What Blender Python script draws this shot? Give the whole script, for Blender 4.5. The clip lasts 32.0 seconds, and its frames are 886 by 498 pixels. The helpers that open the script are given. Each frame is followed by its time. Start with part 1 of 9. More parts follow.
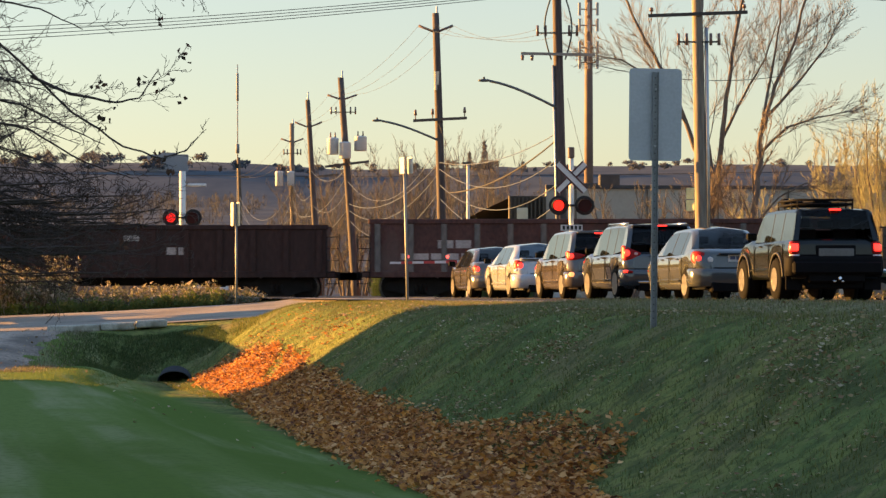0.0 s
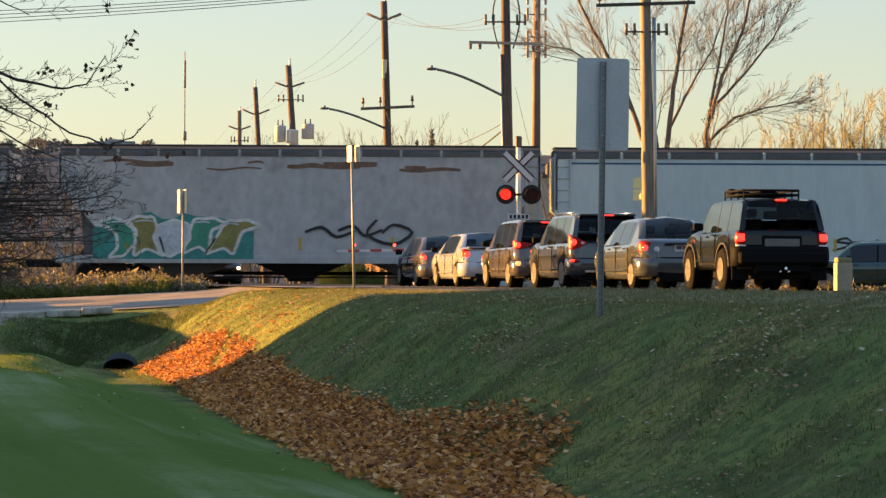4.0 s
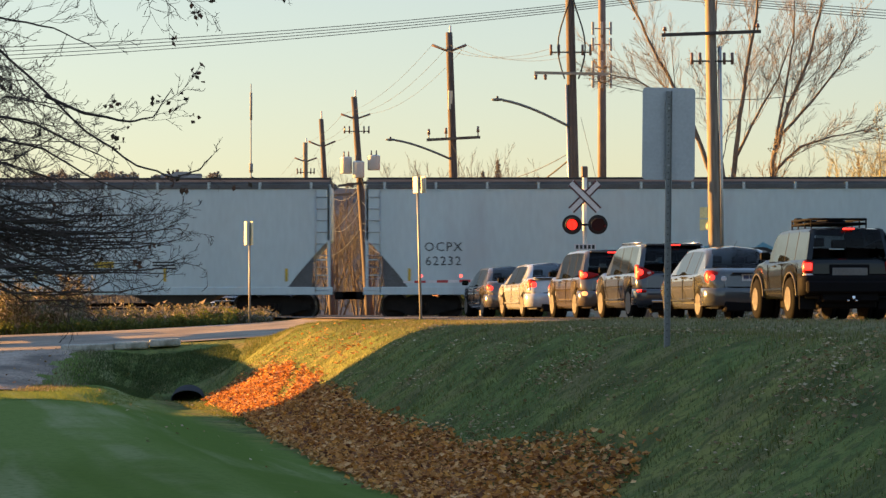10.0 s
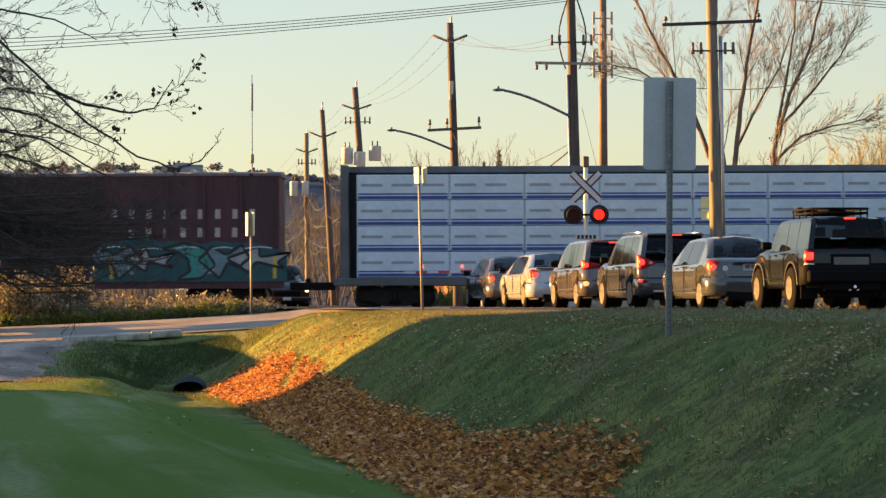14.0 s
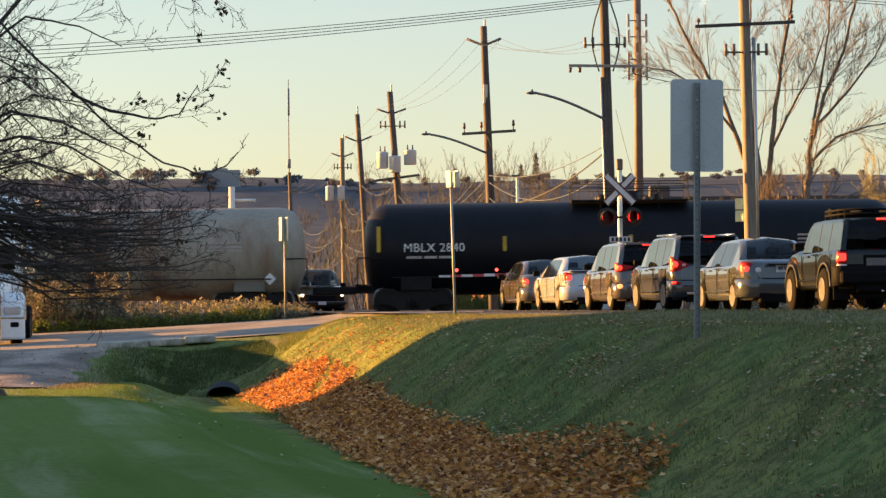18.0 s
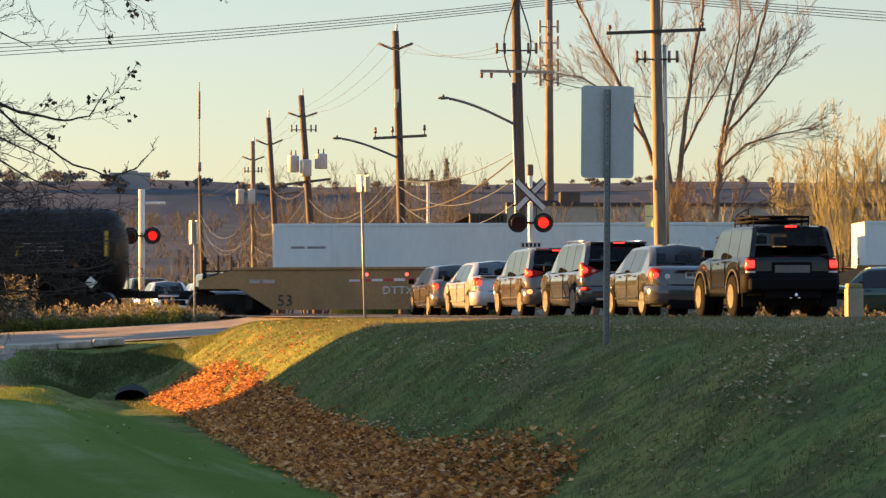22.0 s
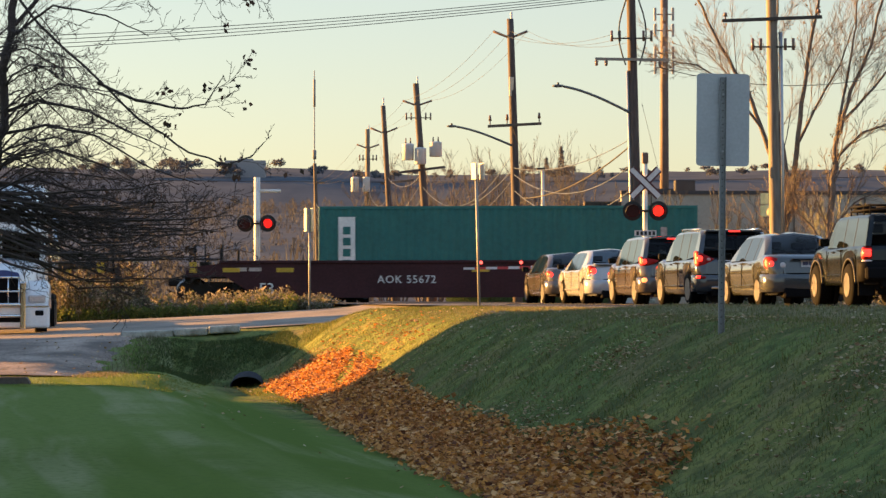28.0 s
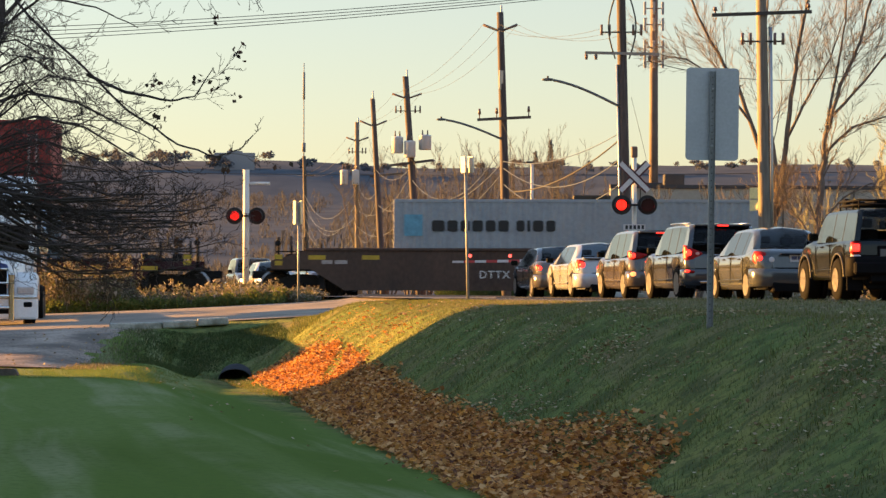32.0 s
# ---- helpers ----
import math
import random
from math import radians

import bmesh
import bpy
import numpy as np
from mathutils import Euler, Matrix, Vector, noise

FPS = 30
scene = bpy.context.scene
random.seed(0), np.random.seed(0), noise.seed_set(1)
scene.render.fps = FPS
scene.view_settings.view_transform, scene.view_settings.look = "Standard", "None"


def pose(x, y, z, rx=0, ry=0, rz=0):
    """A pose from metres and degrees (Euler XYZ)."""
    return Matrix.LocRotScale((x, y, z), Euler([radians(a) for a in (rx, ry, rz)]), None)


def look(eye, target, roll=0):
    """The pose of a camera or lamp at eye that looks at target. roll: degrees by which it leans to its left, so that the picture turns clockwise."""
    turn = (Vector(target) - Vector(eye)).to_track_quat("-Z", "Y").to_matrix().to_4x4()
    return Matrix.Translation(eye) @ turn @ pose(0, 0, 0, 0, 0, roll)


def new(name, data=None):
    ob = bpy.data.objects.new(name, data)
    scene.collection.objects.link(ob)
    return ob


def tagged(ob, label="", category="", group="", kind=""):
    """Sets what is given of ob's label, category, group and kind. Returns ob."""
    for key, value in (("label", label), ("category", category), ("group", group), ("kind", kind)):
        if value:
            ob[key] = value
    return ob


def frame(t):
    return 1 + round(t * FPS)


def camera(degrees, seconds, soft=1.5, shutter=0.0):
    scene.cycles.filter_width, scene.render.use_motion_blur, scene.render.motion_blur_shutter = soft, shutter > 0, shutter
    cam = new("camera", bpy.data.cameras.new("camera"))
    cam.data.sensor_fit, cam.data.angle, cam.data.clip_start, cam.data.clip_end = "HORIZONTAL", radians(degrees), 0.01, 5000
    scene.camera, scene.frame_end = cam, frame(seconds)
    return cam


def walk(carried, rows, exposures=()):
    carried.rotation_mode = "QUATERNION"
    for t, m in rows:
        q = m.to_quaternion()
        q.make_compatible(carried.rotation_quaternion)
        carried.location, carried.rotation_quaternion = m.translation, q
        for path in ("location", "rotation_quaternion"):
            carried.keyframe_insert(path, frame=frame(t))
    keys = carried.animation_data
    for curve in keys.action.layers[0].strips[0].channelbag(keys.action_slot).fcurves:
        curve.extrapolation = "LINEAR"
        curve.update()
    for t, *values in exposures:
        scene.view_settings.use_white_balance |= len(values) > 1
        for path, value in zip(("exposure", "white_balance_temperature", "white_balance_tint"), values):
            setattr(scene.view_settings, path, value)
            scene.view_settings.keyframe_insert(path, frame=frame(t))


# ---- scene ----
cam = camera(18.36, 32.0, soft=1.4, shutter=0.12)
EXPOSURES = [(0, 2.22, 6750, 11), (24, 2.22, 6750, 11), (29, 2.28, 6900, 12), (32, 2.28, 6950, 12)]

# Seconds, eye to the side, tilt, turn, lean of the hand-carried camera.
VIEW = [
    (0, 0, 90.8853, -0.0056, -0.091), (0.5, 0, 90.9897, 0.0204, -0.045), (1, 0, 91.0673, -0.0525, -0.02),
    (1.5, 0, 91.1333, -0.2074, 0.011), (2, 0, 91.1673, -0.437, 0.146), (2.5, 0, 91.1424, -0.7059, 0.208),
    (3, 0, 91.0157, -0.9591, 0.208), (3.5, 0, 90.8182, -1.159, 0.233), (5.5, 0, 90.4195, -0.5723, -0.186),
    (6, 0, 90.4893, -0.1972, -0.203), (6.5, 0, 90.5473, 0.1472, -0.213), (7, 0, 90.6002, 0.4028, -0.163),
    (7.5, 0, 90.6818, 0.5546, -0.225), (8, 0, 90.7789, 0.5698, -0.216), (8.5, 0, 90.9433, 0.5034, -0.231),
    (9, 0, 91.0801, 0.4102, -0.242), (9.5, 0, 91.2208, 0.3192, -0.143), (10, 0, 91.2861, 0.2724, -0.067),
    (10.5, 0, 91.2956, 0.2333, -0.175), (11, 0, 91.2585, 0.1761, -0.124), (11.5, 0, 91.2157, 0.1112, -0.149),
    (12, 0, 91.1694, 0.0334, -0.154), (12.5, 0, 91.1503, 0.021, -0.149), (13, 0, 91.1457, 0.0606, -0.176),
    (13.5, 0, 91.1313, 0.1669, -0.157), (14, 0, 91.0861, 0.3009, -0.218), (14.5, 0, 91.0131, 0.4857, -0.309),
    (16.5, 0.11, 91.0638, 0.8547, -0.362), (17, 0.11, 91.066, 0.8334, -0.444), (17.5, 0.11, 91.0795, 0.9191, -0.484),
    (18, 0.11, 91.1672, 1.0898, -0.602), (18.5, 0.11, 91.3347, 1.1624, -0.697), (19, 0.11, 91.5156, 0.9995, -0.699),
    (19.5, 0.11, 91.5994, 0.5742, -0.584), (20, 0.11, 91.5808, 0.0515, -0.394), (20.5, 0.11, 91.4584, -0.3795, -0.255),
    (21, 0.11, 91.357, -0.6364, -0.202), (21.5, 0.11, 91.286, -0.7611, -0.206), (22, 0.11, 91.2499, -0.786, -0.231),
    (22.5, 0.11, 91.2173, -0.7655, -0.203), (23, 0.11, 91.1824, -0.6882, -0.167), (23.5, 0.11, 91.118, -0.5716, -0.179),
    (24, 0.11, 91.0263, -0.4547, -0.276), (24.5, 0.11, 90.8998, -0.3741, -0.305), (26.5, 0.11, 90.7392, -0.5314, -0.153),
    (27, 0.11, 90.855, -0.0232, -0.096), (27.5, 0.11, 90.9618, 0.7667, -0.029), (28, 0.11, 91.0057, 1.6062, -0.088),
    (28.5, 0.11, 91.0057, 2.1324, -0.111), (29, 0.11, 90.9613, 2.3208, -0.068), (29.5, 0.11, 90.905, 2.2215, -0.082),
    (30, 0.11, 90.9035, 2.0611, 0.053), (30.5, 0.11, 90.9398, 1.9605, 0.091), (31, 0.11, 90.9855, 1.8878, 0.172),
    (31.5, 0.11, 90.9597, 1.7268, 0.116), (32, 0.11, 90.8636, 1.3757, 0.137),
]
EYE_HEIGHT = 0.2
walk(cam, [(t, pose(e, 0, EYE_HEIGHT, tilt, 0, turn) @ pose(0, 0, 0, 0, 0, lean)) for t, e, tilt, turn, lean in VIEW], EXPOSURES)

# ---- daylight: low sun far to the side, just beyond the railway ----
SUN_UP, SUN_SIDE = radians(7.5), radians(18)
TO_SUN = Vector((-math.cos(SUN_SIDE) * math.cos(SUN_UP), math.sin(SUN_SIDE) * math.cos(SUN_UP), math.sin(SUN_UP)))
world = bpy.data.worlds.new("evening_sky")
scene.world = world
world.use_nodes = True
wn, wl = world.node_tree.nodes, world.node_tree.links
sky = wn.new("ShaderNodeTexSky")
sky.sky_type, sky.sun_disc = "NISHITA", False
sky.sun_elevation, sky.sun_rotation = SUN_UP, radians(-90 + 18)
sky.air_density, sky.dust_density, sky.ozone_density = 1.0, 0.6, 2.0
haze = wn.new("ShaderNodeMix")
haze.data_type, haze.blend_type = "RGBA", "ADD"
haze.inputs["Factor"].default_value = 1.0
tc = wn.new("ShaderNodeTexCoord")
up = wn.new("ShaderNodeSeparateXYZ")
wl.new(tc.outputs["Generated"], up.inputs["Vector"])
rise = wn.new("ShaderNodeValToRGB")
rise.color_ramp.interpolation = "EASE"
rise.color_ramp.elements[0].position, rise.color_ramp.elements[0].color = 0.0, (0.955, 0.85, 0.66, 1)
rise.color_ramp.elements[1].position, rise.color_ramp.elements[1].color = 0.16, (0.84, 0.845, 0.81, 1)
zenith = rise.color_ramp.elements.new(0.5)
zenith.color = (0.55, 0.83, 1.36, 1)
wl.new(up.outputs["Z"], rise.inputs["Fac"])
thick = wn.new("ShaderNodeVectorMath")
thick.operation = "SCALE"
thick.inputs["Scale"].default_value = 2.05
wl.new(rise.outputs["Color"], thick.inputs[0])
wl.new(thick.outputs["Vector"], haze.inputs["B"])
wl.new(sky.outputs["Color"], haze.inputs["A"])
wl.new(haze.outputs["Result"], wn["Background"].inputs["Color"])
wn["Background"].inputs["Strength"].default_value = 0.036
sun = new("sun", bpy.data.lights.new("sun", "SUN"))
sun.data.energy, sun.data.angle, sun.data.color = 5.6, radians(0.6), (1.0, 0.49, 0.12)
sun.matrix_world = look(TO_SUN * 100, (0, 0, 0))

# ---- materials ----
MATS = {}


def mat(name, col, rough=0.6, metal=0.0, var=0.2, scale=1.5, fine=25.0, bump=0.0, dirt=None, dirt_at=0.55, dirt_scale=0.8, streak=1.0, glow=0.0, coat=0.0, tint=0.0, spec=0.5):
    """A surface with variation at two scales, optional dirt of its own colour, relief and gloss."""
    if name in MATS:
        return MATS[name]
    m = bpy.data.materials.new(name)
    m.use_nodes = True
    n, l = m.node_tree.nodes, m.node_tree.links
    b = n["Principled BSDF"]
    b.inputs["Roughness"].default_value, b.inputs["Metallic"].default_value = rough, metal
    b.inputs["Coat Weight"].default_value = coat
    b.inputs["Specular IOR Level"].default_value = spec
    b.inputs["Coat Roughness"].default_value = 0.08
    tc = n.new("ShaderNodeTexCoord")
    stretch = n.new("ShaderNodeMapping")
    stretch.inputs["Scale"].default_value = (1, 1, 1 / streak)
    l.new(tc.outputs["Object"], stretch.inputs["Vector"])

    def grain(size, detail):
        g = n.new("ShaderNodeTexNoise")
        g.inputs["Scale"].default_value, g.inputs["Detail"].default_value = size, detail
        l.new(stretch.outputs["Vector"], g.inputs["Vector"])
        return g

    big, small = grain(scale, 4), grain(fine, 3)
    add = n.new("ShaderNodeMath")
    add.operation = "ADD"
    l.new(big.outputs["Fac"], add.inputs[0])
    l.new(small.outputs["Fac"], add.inputs[1])
    ramp = n.new("ShaderNodeMapRange")
    ramp.inputs["From Min"].default_value, ramp.inputs["From Max"].default_value = 0.7, 1.3
    ramp.inputs["To Min"].default_value, ramp.inputs["To Max"].default_value = 1 - var, 1 + var
    l.new(add.outputs["Value"], ramp.inputs["Value"])
    mul = n.new("ShaderNodeMix")
    mul.data_type, mul.blend_type = "RGBA", "MULTIPLY"
    mul.inputs["Factor"].default_value = 1.0
    mul.inputs["A"].default_value = (*col, 1)
    l.new(ramp.outputs["Result"], mul.inputs["B"])
    out = mul.outputs["Result"]
    if dirt:
        spots = grain(dirt_scale, 6)
        edge = n.new("ShaderNodeMapRange")
        edge.inputs["From Min"].default_value, edge.inputs["From Max"].default_value = dirt_at, dirt_at + 0.18
        l.new(spots.outputs["Fac"], edge.inputs["Value"])
        mix = n.new("ShaderNodeMix")
        mix.data_type = "RGBA"
        l.new(edge.outputs["Result"], mix.inputs["Factor"])
        l.new(out, mix.inputs["A"])
        mix.inputs["B"].default_value = (*dirt, 1)
        out = mix.outputs["Result"]
    if tint:
        info = n.new("ShaderNodeObjectInfo")
        hue = n.new("ShaderNodeHueSaturation")
        span = n.new("ShaderNodeMapRange")
        span.inputs["To Min"].default_value, span.inputs["To Max"].default_value = 1 - tint, 1 + tint
        l.new(info.outputs["Random"], span.inputs["Value"])
        l.new(span.outputs["Result"], hue.inputs["Value"])
        l.new(out, hue.inputs["Color"])
        out = hue.outputs["Color"]
    l.new(out, b.inputs["Base Color"])
    if bump:
        bp = n.new("ShaderNodeBump")
        bp.inputs["Strength"].default_value, bp.inputs["Distance"].default_value = min(1.0, bump), 0.02
        l.new(small.outputs["Fac"], bp.inputs["Height"])
        l.new(bp.outputs["Normal"], b.inputs["Normal"])
    if glow:
        b.inputs["Emission Color"].default_value = (*col, 1)
        b.inputs["Emission Strength"].default_value = glow
    MATS[name] = m
    return m


def island_mat(name, cols, rough=0.8, thin=0.0):
    """Colours picked piece by piece for leaves and blades joined in one mesh."""
    m = bpy.data.materials.new(name)
    m.use_nodes = True
    n, l = m.node_tree.nodes, m.node_tree.links
    b = n["Principled BSDF"]
    b.inputs["Roughness"].default_value = rough
    b.inputs["Specular IOR Level"].default_value = 0.1
    geo = n.new("ShaderNodeNewGeometry")
    ramp = n.new("ShaderNodeValToRGB")
    ramp.color_ramp.interpolation = "LINEAR"
    while len(ramp.color_ramp.elements) < len(cols):
        ramp.color_ramp.elements.new(0.5)
    for i, c in enumerate(cols):
        ramp.color_ramp.elements[i].position = i / max(1, len(cols) - 1)
        ramp.color_ramp.elements[i].color = (*c, 1)
    l.new(geo.outputs["Random Per Island"], ramp.inputs["Fac"])
    l.new(ramp.outputs["Color"], b.inputs["Base Color"])
    if thin:
        tr = n.new("ShaderNodeBsdfTranslucent")
        mx = n.new("ShaderNodeMixShader")
        mx.inputs["Fac"].default_value = thin
        l.new(ramp.outputs["Color"], tr.inputs["Color"])
        l.new(b.outputs["BSDF"], mx.inputs[1])
        l.new(tr.outputs["BSDF"], mx.inputs[2])
        l.new(mx.outputs["Shader"], n["Material Output"].inputs["Surface"])
    MATS[name] = m
    return m


# ---- mesh helpers ----
def box(bm, x0, x1, y0, y1, z0, z1, bevel=0.0, seg=1):
    vs = [bm.verts.new((x, y, z)) for x in (x0, x1) for y in (y0, y1) for z in (z0, z1)]
    fs = [bm.faces.new([vs[i] for i in q]) for q in ((0, 1, 3, 2), (4, 6, 7, 5), (0, 4, 5, 1), (2, 3, 7, 6), (0, 2, 6, 4), (1, 5, 7, 3))]
    if bevel:
        bmesh.ops.bevel(bm, geom=list({e for f in fs for e in f.edges}), offset=bevel, segments=seg, affect="EDGES", profile=0.5)
    return bm


def tube(bm, p, q, r0, r1=None, seg=8, cap=True):
    """A tapered round bar from p to q."""
    r1 = r0 if r1 is None else r1
    p, q = Vector(p), Vector(q)
    turn = (q - p).to_track_quat("Z", "Y")
    rings = []
    for c, r in ((p, r0), (q, r1)):
        rings.append([bm.verts.new(c + turn @ Vector((r * math.cos(k * math.tau / seg), r * math.sin(k * math.tau / seg), 0))) for k in range(seg)])
    for k in range(seg):
        bm.faces.new((rings[0][k], rings[0][(k + 1) % seg], rings[1][(k + 1) % seg], rings[1][k])).smooth = True
    if cap:
        bm.faces.new(rings[0][::-1])
        bm.faces.new(rings[1])
    return bm


def rope(bm, pts, r, seg=6):
    """A round bar that follows pts, as one skin."""
    rings = []
    for k, p in enumerate(pts):
        d = (pts[min(k + 1, len(pts) - 1)] - pts[max(k - 1, 0)]).normalized()
        a = d.cross(Vector((0.2, 0.9, 0.4))).normalized()
        b = d.cross(a)
        rings.append([p + r * (math.cos(j * math.tau / seg) * a + math.sin(j * math.tau / seg) * b) for j in range(seg)])
    loft(bm, rings)
    return bm


def slab(bm, pts, y0, y1):
    """A plate with the outline pts (x, z), from y0 to y1."""
    a = [bm.verts.new((x, y0, z)) for x, z in pts]
    b = [bm.verts.new((x, y1, z)) for x, z in pts]
    bm.faces.new(a)
    bm.faces.new(b[::-1])
    for k in range(len(pts)):
        j = (k + 1) % len(pts)
        bm.faces.new((a[j], a[k], b[k], b[j]))
    return bm


def loft(bm, rings, closed=True, cap=True, smooth=True):
    """A skin over rings of equally many points."""
    made = [[bm.verts.new(p) for p in ring] for ring in rings]
    n = len(made[0])
    for a, b in zip(made, made[1:]):
        for k in range(n if closed else n - 1):
            f = bm.faces.new((a[k], a[(k + 1) % n], b[(k + 1) % n], b[k]))
            f.smooth = smooth
    if cap:
        bm.faces.new(made[0][::-1])
        bm.faces.new(made[-1])
    return made


def part(name, bm, material, parent=None, label="", at=None, flip=True):
    """Links a bmesh as one mesh object, under a thing or part."""
    if flip:
        bmesh.ops.recalc_face_normals(bm, faces=bm.faces[:])
    me = bpy.data.meshes.new(name)
    bm.to_mesh(me)
    bm.free()
    for k in (material if isinstance(material, (list, tuple)) else [material]):
        me.materials.append(k)
    ob = new(name, me)
    if parent:
        ob.parent = parent
    if at is not None:
        ob.matrix_basis = at
    if label:
        ob["label"] = label
    return ob


def share(ob, m, parent=None):
    """Another object on the same mesh, at m in its parent's space."""
    o = new(ob.name.split(".")[0], ob.data)
    o.parent = parent or ob.parent
    o.matrix_basis = m
    if "label" in ob:
        o["label"] = ob["label"]
    return o


def thing(name, label, category, group="", m=None):
    ob = new(name)
    ob.empty_display_size = 0.3
    if m is not None:
        ob.matrix_basis = m
    return tagged(ob, label, category, group)




def letter_mesh(text, size, spacing=1.0):
    """Flat raised lettering, standing in the x-z plane and facing -y, centred on its base."""
    cu = bpy.data.curves.new("lettering", "FONT")
    cu.body, cu.size, cu.align_x, cu.extrude, cu.space_character = text, size, "CENTER", 0.002, spacing
    cu.resolution_u = 2
    ob = new("lettering", cu)
    me = bpy.data.meshes.new_from_object(ob.evaluated_get(bpy.context.evaluated_depsgraph_get()))
    bpy.data.objects.remove(ob)
    bpy.data.curves.remove(cu)
    me.transform(Matrix.Rotation(radians(90), 4, "X"))
    return me


def lettering(text, size, x, y, z, material, parent, spacing=1.0):
    me = letter_mesh(text, size, spacing)
    me.materials.append(material)
    ob = new("lettering", me)
    ob.parent = parent
    ob.matrix_basis = pose(x, y, z)
    return ob

# ---- the lie of the land ----
EDGE_X, EDGE_Y, LEAN = 1.6, 50.0, 0.207
DX, DY = -0.2027, 0.9792
RAIL_Z, TRACK_Y = -0.15, 90.5


def road_off(x, y):
    """Distance to the left of the main road's left edge."""
    return (EDGE_X - x) * DY + (y - EDGE_Y) * DX


def on_road(n, s):
    """Place at n left of the edge and s along it."""
    return EDGE_X - n * DY + s * DX, EDGE_Y + n * DX + s * DY


def smooth(a, b, v):
    k = np.clip((v - a) / (b - a), 0, 1)
    return k * k * (3 - 2 * k)


def ground_z(x, y):
    x, y = np.asarray(x, float), np.asarray(y, float)
    n = road_off(x, y)
    near = -0.06 * smooth(1.0, 3.0, n) - 1.52 * smooth(2.8, 6.0, n) + 0.28 * smooth(6.6 - 0.6 * smooth(47, 53, y), 9.1 - 1.4 * smooth(47, 53, y), n)
    near += 0.085 * smooth(0.95, 1.45, n) * (1 - smooth(1.55, 2.5, n)) * (1 - smooth(38, 44.5, y))
    near += 0.02 * np.sin(y * 0.5) * smooth(8, 13, n) - 0.22 * smooth(47.5, 54.0, y) * smooth(6, 8, n) * smooth(-7.2, -5.9, x)
    side = np.interp(x, [-60, -17, -12, -9, -6, -3, -1.2, 0.8, 3], [-1.8, -1.0, -0.8, -0.68, -0.52, -0.34, -0.2, 0, 0]) + 0.03 * np.clip(y - 61, 0, 11)
    side = np.minimum(side, 0)
    start = np.interp(x, [-9.2, -7.0], [50.5, 57.6])
    end = np.interp(x, [-9.2, -7.0], [61.5, 60.6])
    near -= 0.5 * np.exp(-((x + 5.5) / 0.75) ** 2 - ((y - 56.0) / 1.2) ** 2)
    k = smooth(start, end, y) * smooth(0.6, 1.6, n)
    z = near * (1 - k) + side * k
    z = np.where(n < -8.3, -0.12 * smooth(8.3, 10, -n), z)
    back = smooth(76, 87, y)
    z = z * (1 - back) - 0.36 * back * np.where(np.abs(n + 4.1) < 4.3, 0.35, 1)
    hill = 46 * smooth(600, 1500, y) + smooth(1950, 2250, y) * (60 + 2 * np.sin(x / 170) + 7 * smooth(-80, -200, x))
    return z + hill - 0.4 * smooth(110, 200, y)


def spread(lo, hi, step, far_lo, far_hi, rate=1.16):
    v = list(np.arange(lo, hi + 1e-6, step))
    d = step
    while v[-1] < far_hi:
        d *= rate
        v.append(v[-1] + d)
    d = step
    while v[0] > far_lo:
        d *= rate
        v.insert(0, v[0] - d)
    return np.array(v)


def sheet(name, xs, ys, lift, materials, pick=None, rough=0.0):
    gx, gy = np.meshgrid(xs, ys)
    gz = ground_z(gx, gy) + lift
    if rough:
        fade = np.clip(1 - (gy - 60) / 40, 0, 1) * np.clip((gy - 5) / 8, 0, 1)
        gz = gz + np.array([noise.noise((a * 1.3, b * 1.3, 0)) + 0.5 * noise.noise((a * 4, b * 4, 3)) if f > 0 else 0 for a, b, f in zip(gx.ravel(), gy.ravel(), fade.ravel())]).reshape(gx.shape) * rough * fade * smooth(1.2, 3, road_off(gx, gy)) * (1 - smooth(6.6, 8.5, road_off(gx, gy)))
        far = smooth(900, 1500, gy)
        gz = gz + far * np.array([1.2 * noise.noise((a / 60, b / 300, 7)) + 0.8 * noise.noise((a / 14, b / 200, 2)) if f > 0 else 0 for a, b, f in zip(gx.ravel(), gy.ravel(), far.ravel())]).reshape(gx.shape)
    w = len(xs)
    verts = np.stack([gx.ravel(), gy.ravel(), gz.ravel()], 1)
    i = (np.arange(len(ys) - 1)[:, None] * w + np.arange(w - 1)).ravel()
    faces = np.stack([i, i + 1, i + w + 1, i + w], 1)
    me = bpy.data.meshes.new(name)
    me.from_pydata(verts.tolist(), [], faces.tolist())
    for m in materials:
        me.materials.append(m)
    mid = verts[faces].mean(1)
    if pick:
        me.polygons.foreach_set("material_index", pick(mid[:, 0], mid[:, 1]).astype(int).tolist())
    me.polygons.foreach_set("use_smooth", [True] * len(faces))
    return new(name, me)


